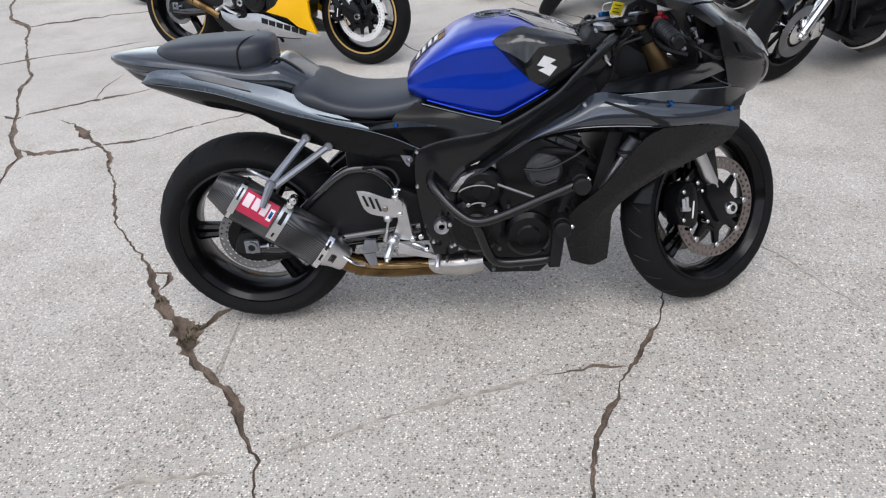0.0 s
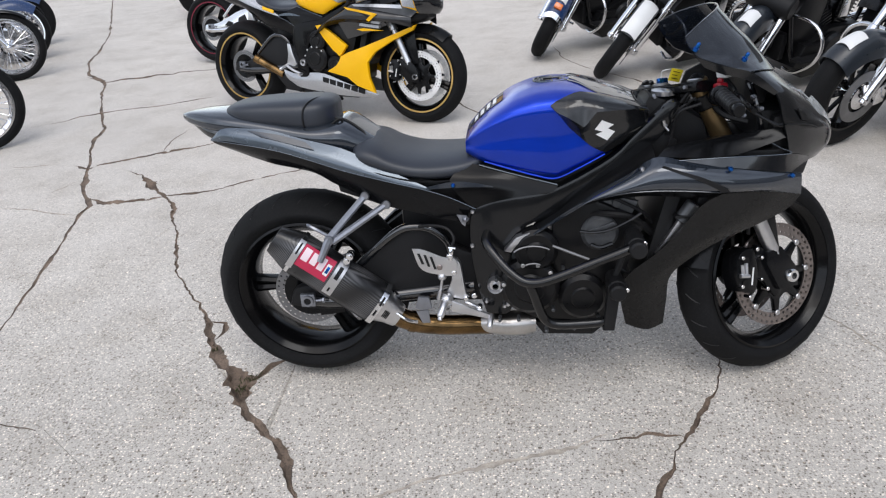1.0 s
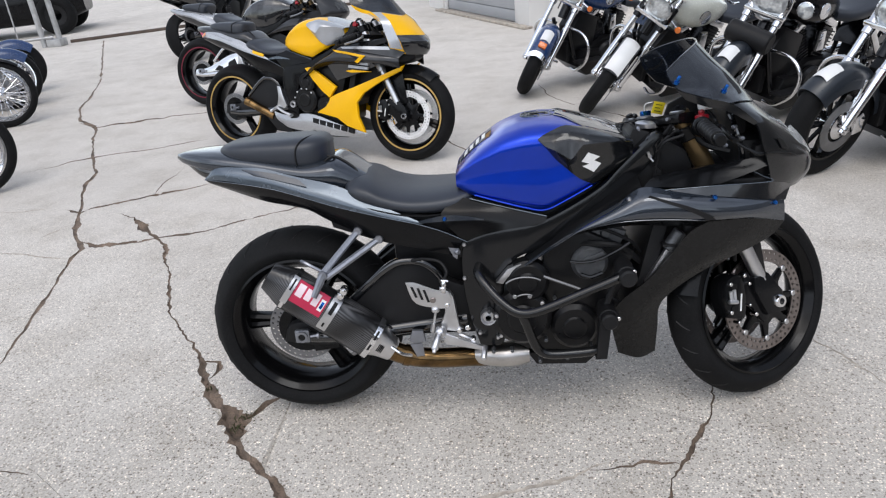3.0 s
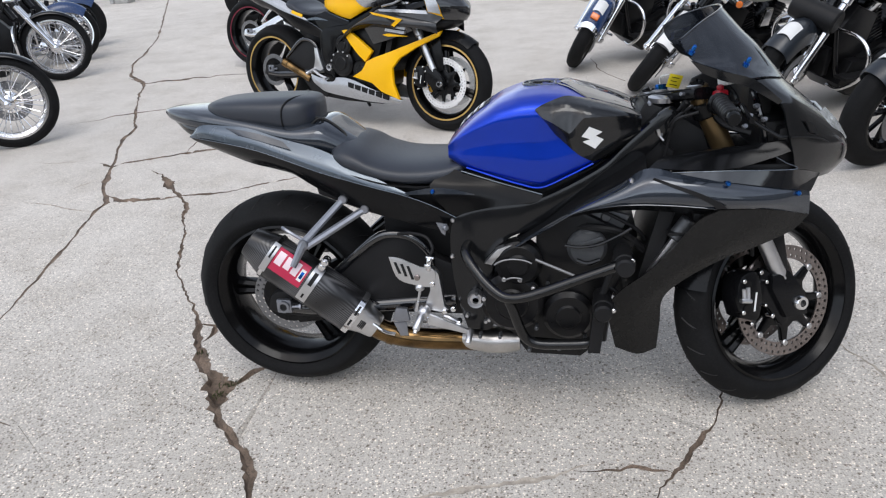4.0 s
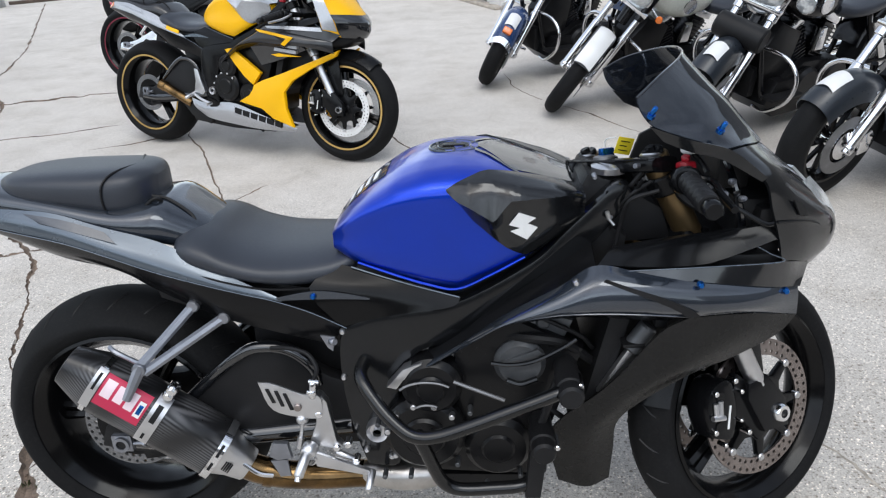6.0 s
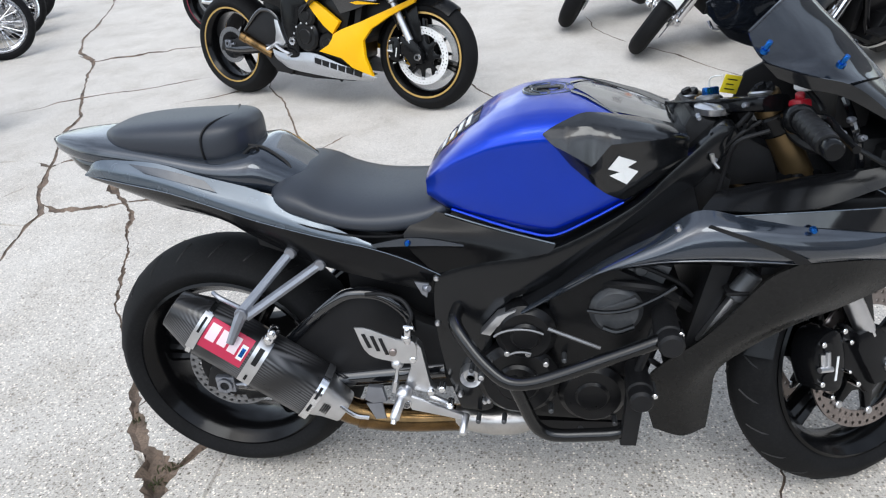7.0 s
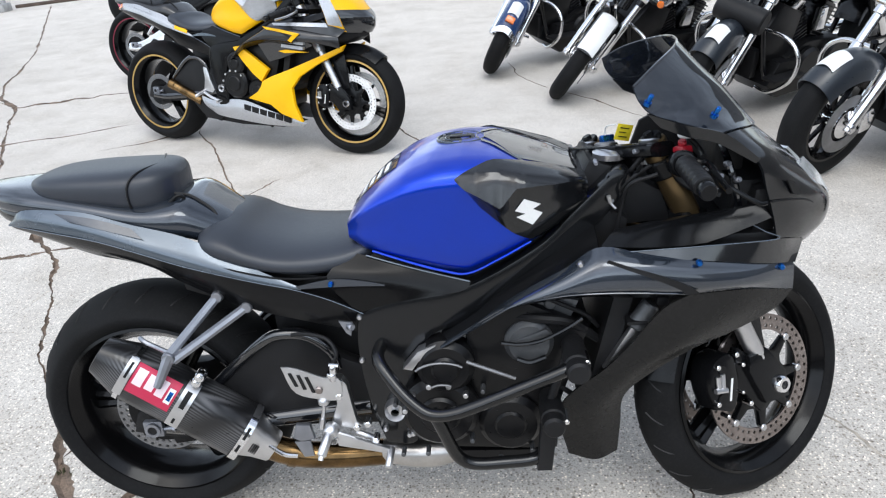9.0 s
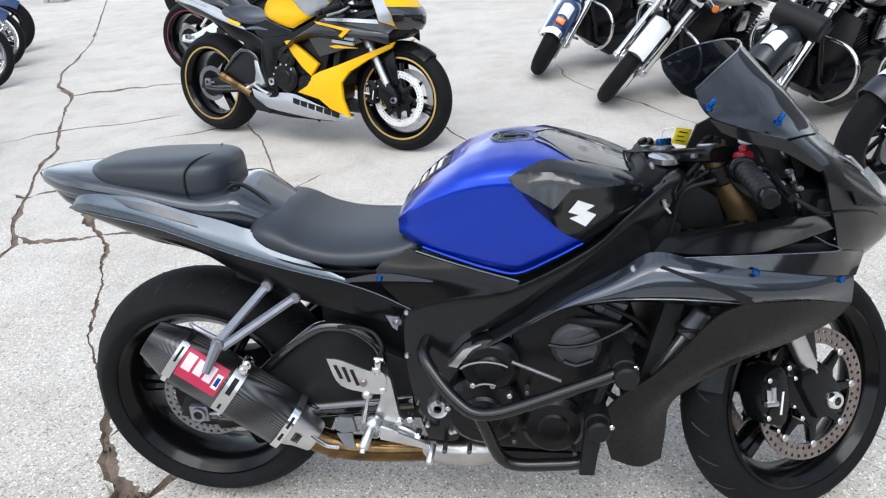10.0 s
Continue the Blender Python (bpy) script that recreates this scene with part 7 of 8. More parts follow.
    part("flash", skin([[(1.222, -0.2585, 0.684), (1.180, -0.2590, 0.650)], [(1.255, -0.2520, 0.684), (1.200, -0.2570, 0.640)]], 6, 3, 0.003), M_YEL, bike, "yellow flash on the fairing")
    part("emblem", merge(plate([(1.13, 0.652), (1.26, 0.640), (1.255, 0.624), (1.125, 0.636)], -0.228, -0.205, 0), plate([(1.11, 0.628), (1.25, 0.614), (1.245, 0.598), (1.105, 0.612)], -0.222, -0.200, 0)), M_SILV, bike, "silver emblem bars")
    part("flash", plate([(1.08, 0.590), (1.13, 0.598), (1.27, 0.585), (1.12, 0.580)], -0.215, -0.200, 0), M_YEL, bike)
    part("silver_flash", skin([[(1.06, -0.2225, 0.738), (1.22, -0.2245, 0.740), (1.39, -0.1965, 0.735)], [(1.08, -0.2335, 0.727), (1.24, -0.2315, 0.722), (1.40, -0.1945, 0.714)]], 12, 4, 0.003), M_SILV, bike, "silver fairing flash")
    part("nose_duct", smooth_loft([(1.26, 0.10, 0.60, 0.69), (1.36, 0.12, 0.61, 0.705), (1.45, 0.10, 0.63, 0.70), (1.50, 0.06, 0.655, 0.695)], 10, 3.5, 20), M_MATT, bike, "black duct below the nose")
    mask = [[(1.435, 0.168, 0.800), (1.505, 0.088, 0.798), (1.532, 0, 0.794)], [(1.456, 0.160, 0.767), (1.536, 0.082, 0.763), (1.561, 0, 0.760)], [(1.467, 0.145, 0.714), (1.540, 0.072, 0.712), (1.569, 0, 0.712)], [(1.475, 0.123, 0.683), (1.526, 0.060, 0.678), (1.547, 0, 0.676)]]
    part("lamp_mask", skin([[(x, -y, z) for x, y, z in r] + r[-2::-1] for r in mask], 17, 10, 0.004), M_GLOSS, bike, "black headlamp mask")


yellow_details(yellow)

# two more sport motorcycles in the same row
ORA = dict(rim=M_RIM, stripe=M_MAROON, stripe_label="maroon rim stripe", lower=M_GUN, upper=M_SILV, side=M_GUN, tail=M_SILV, tail_low=M_GUN, tank=M_GLOSS, cover=M_GLOSS, nose=M_GUN, arm=M_CHROME, arm_label="polished aluminium swingarm", muffler=False, slim_arm=True, steer=4)
orange, ost = sport_bike("motorcycle", "black and silver sport motorcycle with a bright swingarm", ORA, pose(-2.18, 4.72, 0, -8, 0, -14))
BLK = dict(rim=M_RIM, lower=M_GLOSS, upper=M_GLOSS, tail=M_SILV, tail_low=M_GLOSS, tank=M_GLOSS, cover=M_GLOSS, nose=M_GLOSS, steer=4)
sport_bike("motorcycle", "black sport motorcycle parked at the end of the row", BLK, pose(-3.42, 7.35, 0, -8, 0, 72))

for s in (-1, 1):
    part("tail_flash", skin([[(0.40, s * 0.152, 0.706), (0.54, s * 0.156, 0.688)], [(0.40, s * 0.160, 0.672), (0.54, s * 0.160, 0.660)]], 6, 4, 0.004), M_ORANGE, orange, "orange tail flash")
    part("arm_hollow", plate([(0.20, 0.335), (0.27, 0.325), (0.30, 0.36), (0.25, 0.375)], s * 0.122, s * 0.128, 0.002), M_MATT, orange)
    part("arm_hollow", plate([(0.34, 0.33), (0.46, 0.34), (0.43, 0.43), (0.36, 0.40)], s * 0.122, s * 0.128, 0.002), M_MATT, orange)


# ---------------------------------------------------------------- cruiser motorcycles
def wire_wheel(bike, at, R, w, rim_r, wire, xf, xf_label=""):
    """A wide-tyred wheel, on wire spokes or cast ones."""
    x, z = at
    xf = xf @ Matrix.Translation((x, 0, z))
    hw = 0.38 * w
    prof = [(rim_r + 0.006, -hw), (rim_r + 0.010, -hw - 0.006), (rim_r - 0.004, -hw - 0.006), (rim_r - 0.030, -hw + 0.016), (rim_r - 0.034, 0), (rim_r - 0.030, hw - 0.016), (rim_r - 0.004, hw + 0.006), (rim_r + 0.010, hw + 0.006), (rim_r + 0.006, hw), (rim_r - 0.010, 0)]
    wheel = part("wheel", lathe(prof, 56, closed=True), M_CHROME if wire else M_RIM, bike, "chrome laced rim" if wire else "", xf)
    part("tyre", lathe(tyre_profile(R, w, rim_r, 0.5), 56, closed=True), M_TYRE, wheel, "", xf, sharp=60)
    part("hub", lathe([(0, -0.075), (0.03, -0.075), (0.05, -0.06), (0.05, -0.045), (0.028, -0.03), (0.028, 0.03), (0.05, 0.045), (0.05, 0.06), (0.03, 0.075), (0, 0.075)], 24), M_CHROME, wheel, "", xf)
    if wire:
        for k in range(40):
            a = 2 * math.pi * k / 40
            s = 1 if k % 2 else -1
            b = a + (0.28 if (k // 2) % 2 else -0.28)
            part("spoke", rod((0.046 * math.cos(a), s * 0.052, 0.046 * math.sin(a)), ((rim_r - 0.02) * math.cos(b), s * 0.012, (rim_r - 0.02) * math.sin(b)), 0.0032, 5), M_CHROME, wheel, "", xf)
    else:
        for k in range(9):
            a = 2 * math.pi * k / 9
            part("spoke", tube([(0.04 * math.cos(a), 0, 0.04 * math.sin(a)), ((rim_r - 0.02) * math.cos(a), 0, (rim_r - 0.02) * math.sin(a))], 0.015, 6, r2=0.014), M_RIM, wheel, "", xf)
    part("brake_disc", drilled(0.09, 0.148, 0.082, 26), M_CAST, wheel, "drilled steel brake disc", xf)
    part("disc_carrier", lathe([(0.03, 0.070), (0.055, 0.070), (0.072, 0.080), (0.072, 0.085), (0.05, 0.092), (0.03, 0.105)], 28, closed=True), M_CHROME, wheel, "", xf)
    return wheel


def cruiser(label, m, group, paint, fender, steer=25, wire=False, paper=True, amber=True, tank=None, guard=True, spots=False, R=0.325, w=0.125, wide=True, back=True, tip=False):
    """A cruiser with its front tyre's foot at the origin, facing +x."""
    bike = thing("motorcycle", label, "motorcycle", group, m @ Matrix.Scale(0.92, 4))
    rake = 31
    up = Vector((-math.sin(radians(rake)), 0, math.cos(radians(rake))))
    st = about(Vector((0.12, 0, 0)), up, steer)
    one = Matrix.Identity(4)
    rim_r = R - 0.118 if not wire else R - 0.075
    wire_wheel(bike, (0, R), R, w, rim_r, wire, st)
    # forks
    for s in (-1, 1):
        y = s * 0.105
        a = Vector((0.0, y, R))
        part("fork_leg", merge(rod(a - up * 0.03, a + up * 0.36, 0.028, 16, edge=0.006), rod(a + Vector((-0.01, 0, 0)), a + Vector((0.02, 0, -0.01)), 0.034, 12, edge=0.004)), M_CHROME, bike, "chrome fork leg", st)
        part("fork_tube", rod(a + up * 0.36, a + up * 0.80, 0.022, 14), M_CHROME, bike, "", st)
        part("fork_cover", rod(a + up * 0.50, a + up * 0.70, 0.031, 16, edge=0.005), M_CHROME if wide else M_CBLACK, bike, "", st)
        if amber:
            c = a + up * 0.62 + Vector((0.03, s * 0.11, -0.02))
            part("turn_signal", merge(lathe([(0, -0.022), (0.018, -0.018), (0.025, 0.0), (0.022, 0.010), (0, 0.015)], 18, "x", tuple(c))), M_ORANGE, bike, "amber turn signal", st)
            part("signal_stalk", rod(a + up * 0.62, c, 0.008, 8), M_CHROME, bike, "", st)
        if spots:
            c = a + up * 0.66 + Vector((0.05, s * 0.13, 0.02))
            part("spot_lamp", merge(lathe([(0, -0.05), (0.03, -0.045), (0.052, -0.01), (0.056, 0.0), (0.050, 0.004)], 22, "x", tuple(c))), M_CHROME, bike, "chrome spot lamp", st)
            part("spot_lens", lathe([(0, 0.012), (0.03, 0.009), (0.050, 0.002)], 22, "x", tuple(c)), M_LENS, bike, "", st)
    part("axle", rod((0, -0.13, R), (0, 0.13, R), 0.013, 12), M_CHROME, bike, "", st)
    part("front_caliper", plate([(-0.16, R - 0.05), (-0.09, R - 0.06), (-0.08, R + 0.05), (-0.13, R + 0.07), (-0.17, R + 0.03)], 0.06, 0.115, 0.012), M_CHROME, bike, "", st)
    # fender
    rows = []
    lo, hi = (34 if tip else 44, 175) if wide else (48, 150)
    for a in np.linspace(lo, hi, 15):
        c, s_ = math.cos(radians(a)), math.sin(radians(a))
        rf = R + 0.022
        rows.append([(rf * c - (0.085 * k * k * c if wide else 0.02 * k * k * c), (0.092 if wide else 0.072) * math.sin(k * math.pi / 2), R + rf * s_ - (0.125 if wide else 0.03) * k * k * s_) for k in np.linspace(-1, 1, 11)])
    fend = part("front_fender", skin(rows, 11, 18, 0.004), fender, bike, "painted front fender", st)
    for s in (-1, 1):
        part("fender_strut", rod((-0.01, s * 0.088, R + 0.02), (-0.10, s * 0.086, R + 0.26), 0.010, 8), M_CHROME, bike, "", st)
    if tip:
        part("fender_tip", merge(skin([[((R + 0.027) * math.cos(radians(a)), 0.087 * k, R + (R + 0.027) * math.sin(radians(a)) - 0.05 * k * k) for k in np.linspace(-1, 1, 7)] for a in (34, 42)], 7, 4, 0.006)), M_CHROME, bike, "chrome fender trim", st)
        part("fender_lamp", box(0.20, 0.25, -0.035, 0.035, R + 0.262, R + 0.292, 0.008), M_ORANGE, bike, "amber fender lamp", st @ about((0.22, 0, R + 0.28), (0, 1, 0), 38))
    if paper:
        a0, a1 = (60, 80) if wide else (50, 112)
        bm = skin([[((R + 0.032) * math.cos(radians(a)), (0.062 if not wide else 0.046) * k, R + (R + 0.032) * math.sin(radians(a)) - 0.02 * k * k) for k in np.linspace(-1, 1, 5)] for a in np.linspace(a0, a1, 5)], 7, 10, 0.002)
        part("price_sheet", bm, M_PLATE, bike, "blank white sheet on the fender", st)
    # headlamp and bars
    hc = Vector((0.06, 0, R)) + up * 0.66
    part("headlamp_shell", merge(lathe([(0, -0.14), (0.05, -0.13), (0.085, -0.08), (0.098, -0.02), (0.102, 0.0), (0.092, 0.008), (0.09, 0.0)], 32, "x", (0, 0, 0))), M_CHROME, bike, "chrome headlamp shell", st @ Matrix.Translation(hc) @ Matrix.Scale(1.32 if spots else 1.08, 4))
    part("headlamp_lens", lathe([(0, 0.022), (0.04, 0.018), (0.075, 0.008), (0.091, -0.002)], 32, "x", (0, 0, 0)), M_LENS, bike, "clear headlamp lens", st @ Matrix.Translation(hc) @ Matrix.Scale(1.32 if spots else 1.08, 4))
    if spots:
        part("lamp_nacelle", smooth_loft([(-0.17, 0.06, -0.08, 0.10), (-0.08, 0.12, -0.13, 0.13), (0.02, 0.14, -0.14, 0.13), (0.05, 0.12, -0.12, 0.11)], 12, 2.4, 20), M_CHROME, bike, "chrome headlamp nacelle", st @ Matrix.Translation(hc - Vector((0.06, 0, 0))))
        roll_c = Vector((0.05, 0, R)) + up * 0.41
        part("tool_roll", rod(roll_c - Vector((0, 0.15, 0)), roll_c + Vector((0, 0.15, 0)), 0.074, 20, edge=0.012), M_MATT, bike, "black leather tool roll", st)
    yoke = Vector((0, 0, R)) + up * 0.80
    part("top_yoke", box(yoke.x - 0.04, yoke.x + 0.04, -0.14, 0.14, yoke.z - 0.015, yoke.z + 0.015, 0.01), M_CHROME, bike, "", st)
    part("lower_yoke", box(yoke.x + 0.07, yoke.x + 0.16, -0.14, 0.14, yoke.z - 0.215, yoke.z - 0.185, 0.01), M_CHROME, bike, "", st)
    for s in (-1, 1):
        part("handlebar", tube([(yoke.x, s * 0.01, yoke.z + 0.03), (yoke.x + 0.01, s * 0.10, yoke.z + 0.09), (yoke.x - 0.02, s * 0.26, yoke.z + 0.13), (yoke.x - 0.18, s * 0.38, yoke.z + 0.09), (yoke.x - 0.30, s * 0.42, yoke.z + 0.05)], 0.0125, 10, 18), M_CHROME, bike, "chrome handlebar", st)
        part("grip", rod((yoke.x - 0.20, s * 0.385, yoke.z + 0.083), (yoke.x - 0.32, s * 0.428, yoke.z + 0.043), 0.019, 12, edge=0.004), M_MATT, bike, "", st)
        part("lever", tube([(yoke.x - 0.12, s * 0.37, yoke.z + 0.10), (yoke.x - 0.14, s * 0.42, yoke.z + 0.09), (yoke.x - 0.28, s * 0.46, yoke.z + 0.04)], 0.008, 6, 8), M_CHROME, bike, "", st)
        part("mirror", merge(lathe([(0, -0.012), (0.04, -0.010), (0.055, 0.0), (0.052, 0.006), (0, 0.008)], 18, "x", (yoke.x - 0.10, s * 0.44, yoke.z + 0.24)), rod((yoke.x - 0.12, s * 0.36, yoke.z + 0.10), (yoke.x - 0.10, s * 0.43, yoke.z + 0.22), 0.006, 6)), M_CHROME, bike, "", st)
    for k, y in enumerate((-0.05, 0.0, 0.05)):
        part("cable", tube([(yoke.x - 0.05, y * 3, yoke.z + 0.10), (yoke.x + 0.12, y, yoke.z - 0.05), (yoke.x + 0.0, y, yoke.z - 0.35)], 0.006, 6, 12), M_MATT, bike, "", st)
    if not back:
        return bike
    # tank, seat, rear
    hx = yoke.x
    part("fuel_tank", smooth_loft([(hx - 0.62, 0.05, 0.72, 0.80), (hx - 0.50, 0.12, 0.68, 0.86), (hx - 0.32, 0.165, 0.66, 0.92), (hx - 0.16, 0.155, 0.70, 0.945), (hx - 0.06, 0.09, 0.78, 0.93), (hx - 0.03, 0.04, 0.82, 0.90)], 20, 2.4, 24), tank or paint, bike, "rounded painted fuel tank")
    part("filler_cap", lathe([(0, 0.02), (0.03, 0.018), (0.036, 0), (0, -0.01)], 20, "z", (hx - 0.26, -0.05, 0.935)), M_CHROME, bike)
    for s in (-1, 1):
        part("tank_badge", lathe([(0, 0), (0.05, 0.004), (0.055, 0.0)], 18, "y", (hx - 0.30, s * 0.168, 0.79)), M_CHROME, bike)
    part("seat", smooth_loft([(hx - 1.25, 0.08, 0.76, 0.84), (hx - 1.10, 0.13, 0.72, 0.85), (hx - 0.90, 0.16, 0.66, 0.77), (hx - 0.70, 0.15, 0.64, 0.74), (hx - 0.57, 0.09, 0.66, 0.75)], 18, 2.8, 22), M_SEAT, bike, "black leather seat")
    part("frame", merge(tube([(hx + 0.12, 0.10, 0.62), (hx + 0.02, 0.12, 0.30), (hx - 0.12, 0.13, 0.17), (hx - 0.75, 0.13, 0.17), (hx - 0.95, 0.12, 0.40), (hx - 0.85, 0.11, 0.66)], 0.018, 10, 30)), M_CBLACK, bike)
    part("frame", merge(tube([(hx + 0.12, -0.10, 0.62), (hx + 0.02, -0.12, 0.30), (hx - 0.12, -0.13, 0.17), (hx - 0.75, -0.13, 0.17), (hx - 0.95, -0.12, 0.40), (hx - 0.85, -0.11, 0.66)], 0.018, 10, 30)), M_CBLACK, bike)
    part("neck", rod((hx + 0.11, 0, 0.64), (hx - 0.02, 0, 0.90), 0.04, 16, edge=0.006), M_CBLACK, bike)
    # engine: two finned cylinders
    part("crankcase", merge(plate([(hx - 0.62, 0.22), (hx - 0.18, 0.20), (hx - 0.14, 0.36), (hx - 0.30, 0.44), (hx - 0.62, 0.42)], -0.14, 0.14, 0.02), disc_stack(0.11, 0.13, 0.19, (hx - 0.32, 0.30), 28, 0.02), disc_stack(0.12, 0.12, 0.20, (hx - 0.56, 0.31), 28, 0.02)), M_ENGINE, bike, "black engine case")
    for tilt, cx in ((22, hx - 0.30), (-22, hx - 0.44)):
        q = Matrix.Translation((cx, 0, 0.40)) @ Matrix.Rotation(radians(tilt), 4, "Y")
        fins = [box(-0.075, 0.075, -0.085, 0.085, 0.03 + 0.024 * k, 0.040 + 0.024 * k, 0.003) for k in range(9)]
        cyl = part("cylinder", box(-0.066, 0.066, -0.076, 0.076, 0.0, 0.25, 0.02), M_CBLACK, bike, "", q)
        for f in fins:
            part("fin", f, M_CBLACK, cyl, "", q)
        part("rocker_cover", box(-0.08, 0.08, -0.08, 0.08, 0.25, 0.31, 0.02), M_CHROME, bike, "chrome rocker cover", q)
    part("engine_skid", merge(plate([(hx - 0.72, 0.13), (hx - 0.10, 0.12), (hx + 0.02, 0.22), (hx - 0.05, 0.36), (hx - 0.70, 0.34)], -0.17, 0.17, 0.02), plate([(hx - 0.20, 0.36), (hx + 0.03, 0.34), (hx + 0.06, 0.56), (hx - 0.05, 0.70), (hx - 0.24, 0.62)], -0.10, 0.10, 0.02)), M_ENGINE, bike)
    part("air_cleaner", disc_stack(0.09, -0.24, -0.12, (hx - 0.37, 0.56), 30, 0.02), M_CHROME, bike)
    part("horn_cover", plate([(hx - 0.42, 0.50), (hx - 0.34, 0.50), (hx - 0.35, 0.64), (hx - 0.41, 0.64)], 0.10, 0.15, 0.02), M_CHROME, bike)
    part("oil_cooler", box(hx + 0.05, hx + 0.10, -0.09, 0.09, 0.26, 0.44, 0.01), M_MATT, bike)
    if guard:
        for s in (-1, 1):
            part("engine_guard", tube([(hx + 0.10, s * 0.08, 0.58), (hx + 0.10, s * 0.28, 0.57), (hx + 0.10, s * 0.38, 0.48), (hx + 0.10, s * 0.36, 0.34), (hx + 0.08, s * 0.22, 0.22), (hx + 0.04, s * 0.10, 0.20)], 0.0125, 10, 26), M_CHROME, bike, "chrome engine guard")
    for s in (-1, 1):
        part("foot_board", box(hx - 0.22, hx + 0.06, s * 0.20 - 0.05, s * 0.20 + 0.05, 0.27, 0.29, 0.008), M_MATT, bike)
    for k, z in enumerate((0.20, 0.29)):
        part("exhaust_pipe", merge(tube([(hx - 0.30, -0.14, 0.50), (hx - 0.20, -0.20, 0.42), (hx - 0.24, -0.21, z), (hx - 0.60, -0.21, z), (hx - 1.45, -0.21, z + 0.02)], 0.032, 12, 26)), M_CHROME, bike, "chrome exhaust pipe")
    wire_wheel(bike, (-1.62, 0.32), 0.32, 0.15, 0.225, wire, one)
    rows = []
    for a in np.linspace(15, 165, 13):
        c, s_ = math.cos(radians(a)), math.sin(radians(a))
        rows.append([(-1.62 + 0.36 * c, 0.10 * math.sin(k * math.pi / 2), 0.34 + 0.40 * s_ - 0.06 * k * k * s_) for k in np.linspace(-1, 1, 9)])
    part("rear_fender", skin(rows, 9, 16, 0.005), paint, bike)
    part("swingarm", merge(tube([(hx - 0.80, 0.12, 0.32), (-1.62, 0.12, 0.32)], 0.02, 8)), M_CBLACK, bike)
    part("shock", merge(rod((-1.50, 0.14, 0.36), (-1.30, 0.14, 0.62), 0.026, 12)), M_CHROME, bike)
    part("tail_lamp", box(-2.0, -1.94, -0.05, 0.05, 0.58, 0.66, 0.012), M_BADGE, bike)
    part("side_stand", tube([(hx - 0.45, 0.14, 0.18), (hx - 0.40, 0.27, 0.05)], 0.012, 8, 4), M_CBLACK, bike)
    return bike


ROW = "row of cruisers"
cruiser("dark blue cruiser motorcycle with chrome forks and amber lamps", pose(0.85, 4.29, 0, -9, 0, 215), ROW, M_CBLUE, M_CBLUE, 46, tip=True)
cruiser("black cruiser motorcycle with a white sheet on its fender", pose(1.31, 3.57, 0, -21, 0, 208), ROW, M_CBLACK, M_SLATE, 42, wide=False, tank=M_CREAM, R=0.33, w=0.115)
cruiser("black cruiser motorcycle with a chrome nacelle and spot lamps", pose(1.97, 2.82, 0, -9, 0, 213), ROW, M_CBLACK, M_SLATE, 22, spots=True, amber=False)
cruiser("black touring cruiser with a slate fender and drilled disc", pose(2.32, 1.98, 0, -9, 0, 208), ROW, M_CBLACK, M_SLATE, 4, amber=False)
cruiser("maroon cruiser motorcycle with chrome bars", pose(2.90, 1.05, 0, -9, 0, 210), ROW, M_CBLACK, M_MAROON, 10)

ROW2 = "facing row of cruisers"
cruiser("black cruiser motorcycle with a laced chrome wheel", pose(-2.93, 2.42, 0, -6, 0, 33), ROW2, M_CBLACK, M_CBLACK, 0, wire=True, paper=False, amber=False, wide=False, R=0.335, w=0.10)
cruiser("black cruiser motorcycle with chrome forks and a laced wheel", pose(-4.03, 4.42, 0, -6, 0, 33), ROW2, M_CBLACK, M_CBLACK, 0, wire=True, paper=False, amber=False, wide=False, R=0.335, w=0.10)
cruiser("dark blue cruiser motorcycle with a deep front fender", pose(-4.49, 5.25, 0, -6, 0, 33), ROW2, M_CBLUE, M_CBLUE, 4, wire=True, paper=False, amber=False)
cruiser("black cruiser motorcycle beside the dark blue one", pose(-4.90, 6.0, 0, -6, 0, 33), ROW2, M_CBLACK, M_CBLUE, 4, paper=False, amber=False)


# ---------------------------------------------------------------- gate, rail and building at the edge of the lot
def gate():
    g = thing("sliding_gate", "galvanised steel sliding gate frame beside its ground rail", "gate")
    for x, y, lean in ((-7.16, 10.05, 0.03), (-6.92, 10.15, 0.05)):
        part("post", rod((x, y, 0), (x - lean, y, 1.9), 0.045, 14), M_GALV, g)
    part("guide_foot", box(-7.09, -6.84, 10.0, 10.22, 0.0, 0.12, 0.01), M_GALV, g)
    for z in (0.15, 1.0, 1.85):
        part("gate_bar", rod((-7.0, 10.1, z), (-10.5, 8.5, z), 0.025, 10), M_GALV, g)
    for k in range(1, 8):
        part("gate_bar", rod((-7.0 - 0.48 * k, 10.1 - 0.22 * k, 0.15), (-7.0 - 0.48 * k, 10.1 - 0.22 * k, 1.85), 0.012, 8), M_GALV, g)
    r = thing("gate_rail", "rusty steel rail set on the concrete", "rail")
    b = box(0, 6.5, -0.035, 0.035, 0.0, 0.05, 0.008)
    b.transform(pose(-6.9, 10.4, 0, 0, 0, 25))
    part("rail_bar", b, M_RUST, r)


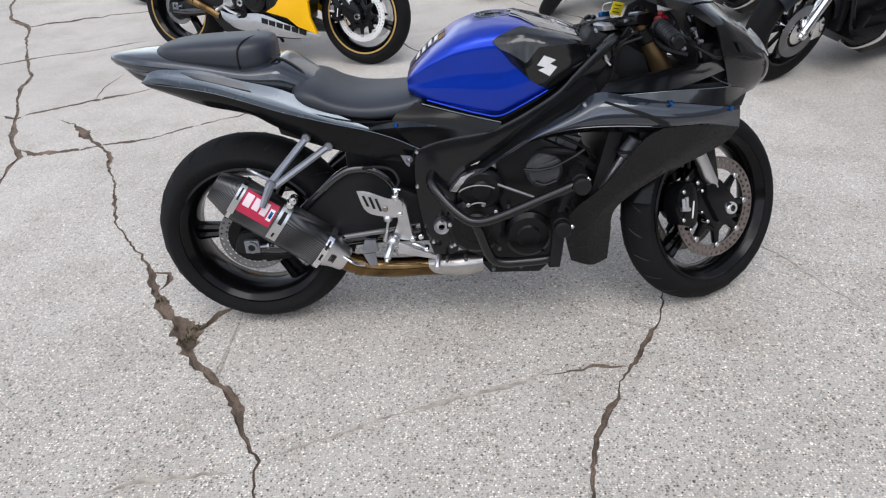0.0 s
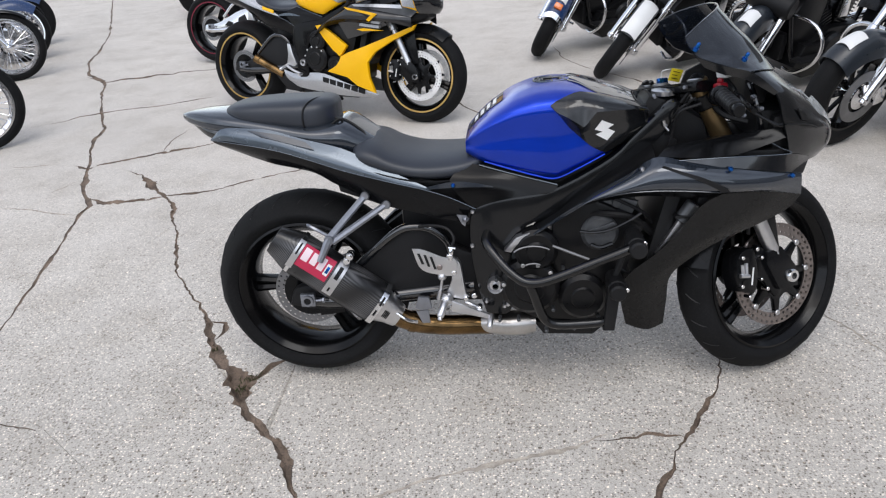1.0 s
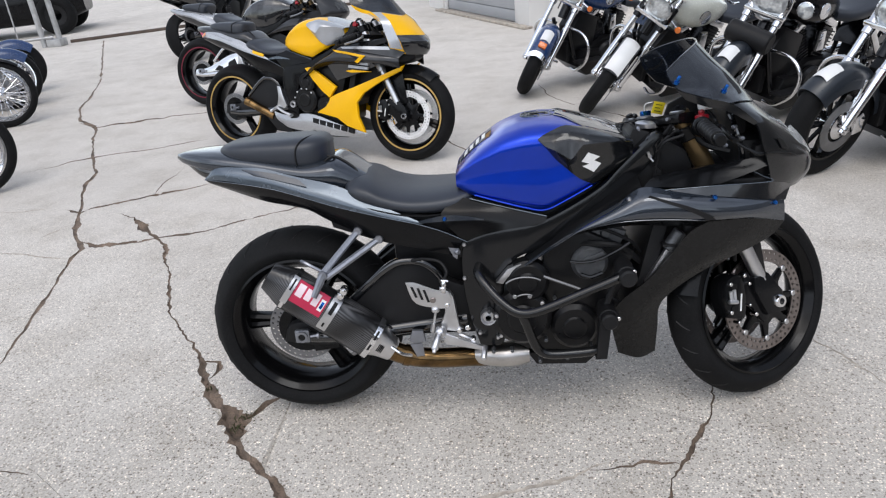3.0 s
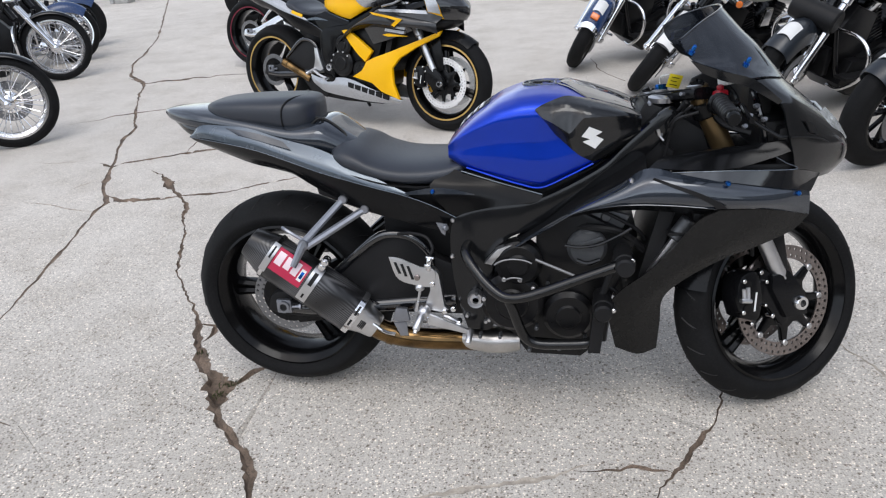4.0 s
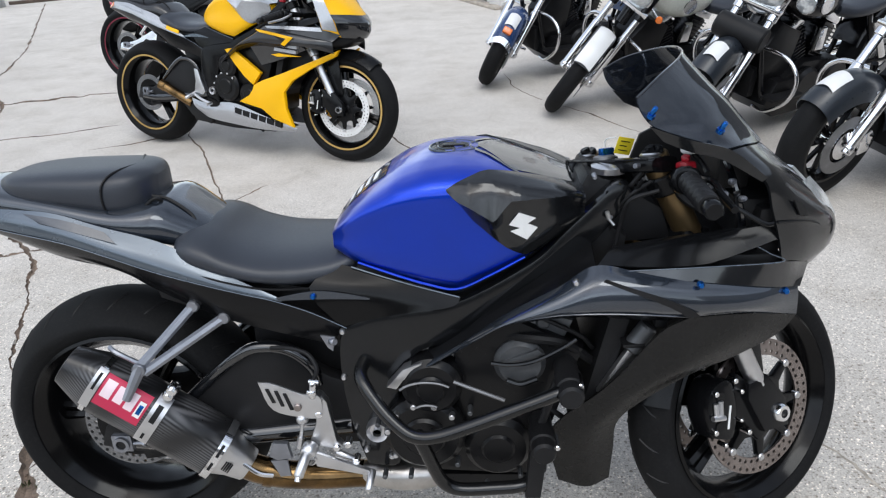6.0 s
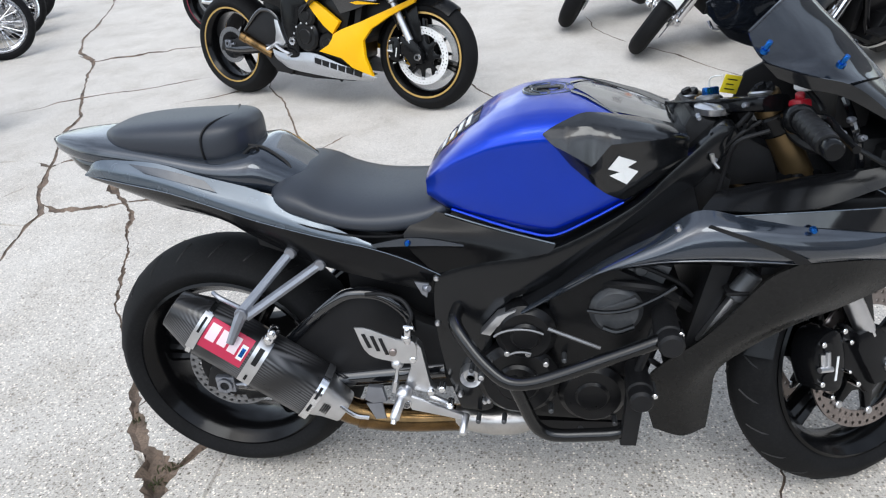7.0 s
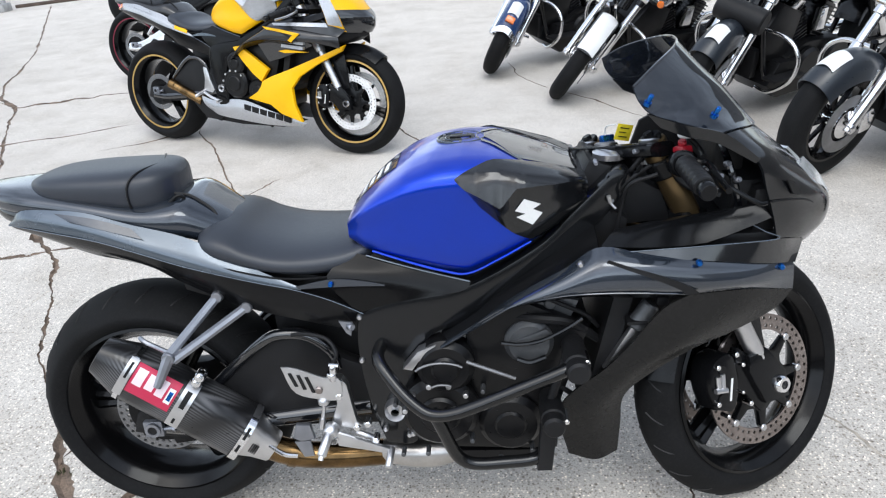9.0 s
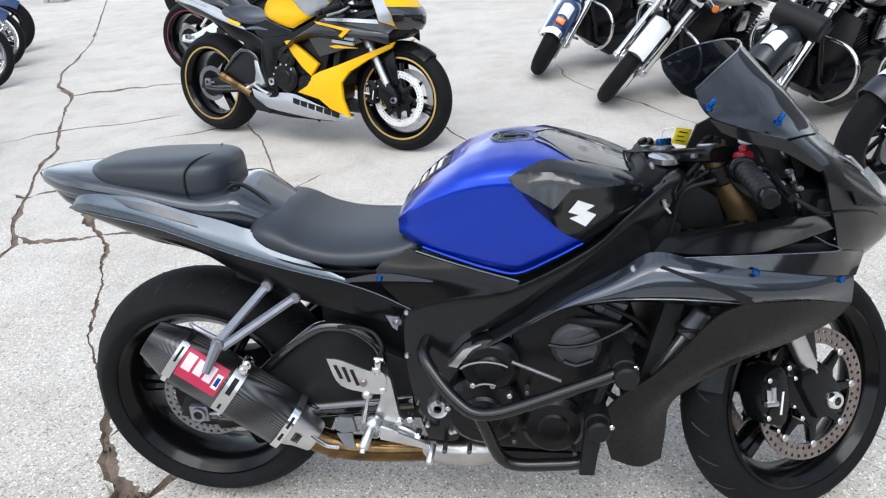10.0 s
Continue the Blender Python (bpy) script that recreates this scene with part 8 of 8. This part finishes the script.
def utility_vehicle(at, turn):
    v = thing("utility_vehicle", "dark utility vehicle with chunky tyres behind the gate", "vehicle", m=pose(*at, 0, 0, turn))
    for x in (-0.85, 0.85):
        for y in (-0.62, 0.62):
            wh = part("wheel", lathe([(0.10, -0.10), (0.19, -0.12), (0.19, 0.12), (0.10, 0.10)], 28, closed=True, at=(x, y, 0.36)), M_MATT, v)
            part("tyre", lathe([(r, h) for r, h in tyre_profile(0.36, 0.26, 0.18, 0.9)], 40, closed=True, at=(x, y, 0.36)), M_TYRE, wh)
    part("body", smooth_loft([(-1.35, 0.5, 0.30, 0.75), (-1.2, 0.62, 0.22, 0.95), (0, 0.64, 0.20, 0.95), (0.9, 0.60, 0.22, 1.0), (1.35, 0.45, 0.35, 0.8)], 14, 4, 20), M_SATIN, v)
    part("roof_frame", merge(*[tube([(-0.6, s * 0.6, 0.9), (-0.55, s * 0.58, 1.75), (0.4, s * 0.58, 1.75), (0.8, s * 0.6, 0.95)], 0.025, 8) for s in (-1, 1)]), M_SATIN, v)


def building():
    """The garage at the edge of the lot: a white wall with a roller door."""
    turn = math.degrees(math.atan2(-2.5, 1.27))
    c, s = math.cos(radians(turn)), math.sin(radians(turn))
    m = pose(-0.55 + 0.45 * c + 0.40 * s, 11.67 + 0.45 * s - 0.40 * c, 0, 0, 0, turn)
    L, H, T = 3.6, 4.2, 0.25
    d0, d1, dh = 0.62, 3.2, 3.0

    def piece(nm, x0, x1, y0, y1, z0, z1, mt, parent=None, lab=""):
        return part(nm, box(x0, x1, y0, y1, z0, z1, 0.004), mt, parent, lab, m if parent is None else None)

    w = part("wall_north", merge(box(0, d0, 0, T, 0, H, 0.01), box(d1, L, 0, T, 0, H, 0.01), box(d0, d1, 0, T, dh, H, 0.01)), M_WALL, None, xf=m)
    tagged(w, "white painted garage wall", "wall", kind="structure")
    b = box(0, 6.0, 0, T, 0, H, 0.01)
    b.transform(m @ Matrix.Translation((L, 0, 0)) @ Matrix.Rotation(radians(100), 4, "Z"))
    tagged(part("wall_east", b, M_WALL, None), "white painted garage wall", "wall", kind="structure")
    b = box(0, 8.0, -T, 0, 0, H, 0.01)
    b.transform(m @ Matrix.Rotation(radians(95), 4, "Z"))
    tagged(part("wall_west", b, M_WALL, None), "white painted garage wall", "wall", kind="structure")
    door = tagged(new("door_1"), "grey slatted roller door, closed", "door", kind="structure")
    door.matrix_world = m
    for k in range(20):
        part("slat", box(d0, d1, 0.08, 0.13, 0.02 + 0.15 * k, 0.165 + 0.15 * k, 0.012), M_DOOR, door)
    for x in (d0, d1 - 0.06):
        part("guide", box(x, x + 0.06, 0.03, 0.075, 0, dh, 0.006), M_WALL, door)
    sill = part("trim", box(d0, L + 0.1, -0.14, -0.004, 0.0, 0.03, 0.008), M_SAND, None, xf=m)
    tagged(sill, "worn concrete threshold strip", "threshold", kind="structure")


# unseen wall added behind the camera to darken reflections on the fairing
b = box(-30, 26, -0.3, 0, 0, 2.4, 0.02)
b.transform(pose(0, -10.5, 0, 0, 0, 4))
tagged(part("added_wall_south", b, M_ADDED_WALL, None), "unseen dark wall added behind the camera to dim reflections", "wall", kind="structure")
# unseen tall wall added on the right so the nose reflects something dark
b = box(-14, 16, -0.3, 0, 0, 6.0, 0.02)
b.transform(pose(13.5, 0, 0, 0, 0, 88))
tagged(part("added_wall_side", b, M_ADDED_WALL, None), "unseen dark wall added at the side to dim reflections", "wall", kind="structure")
gate()
utility_vehicle((-8.9, 12.1, 0), 20)
utility_vehicle((-3.9, 15.5, 0), 75)
building()
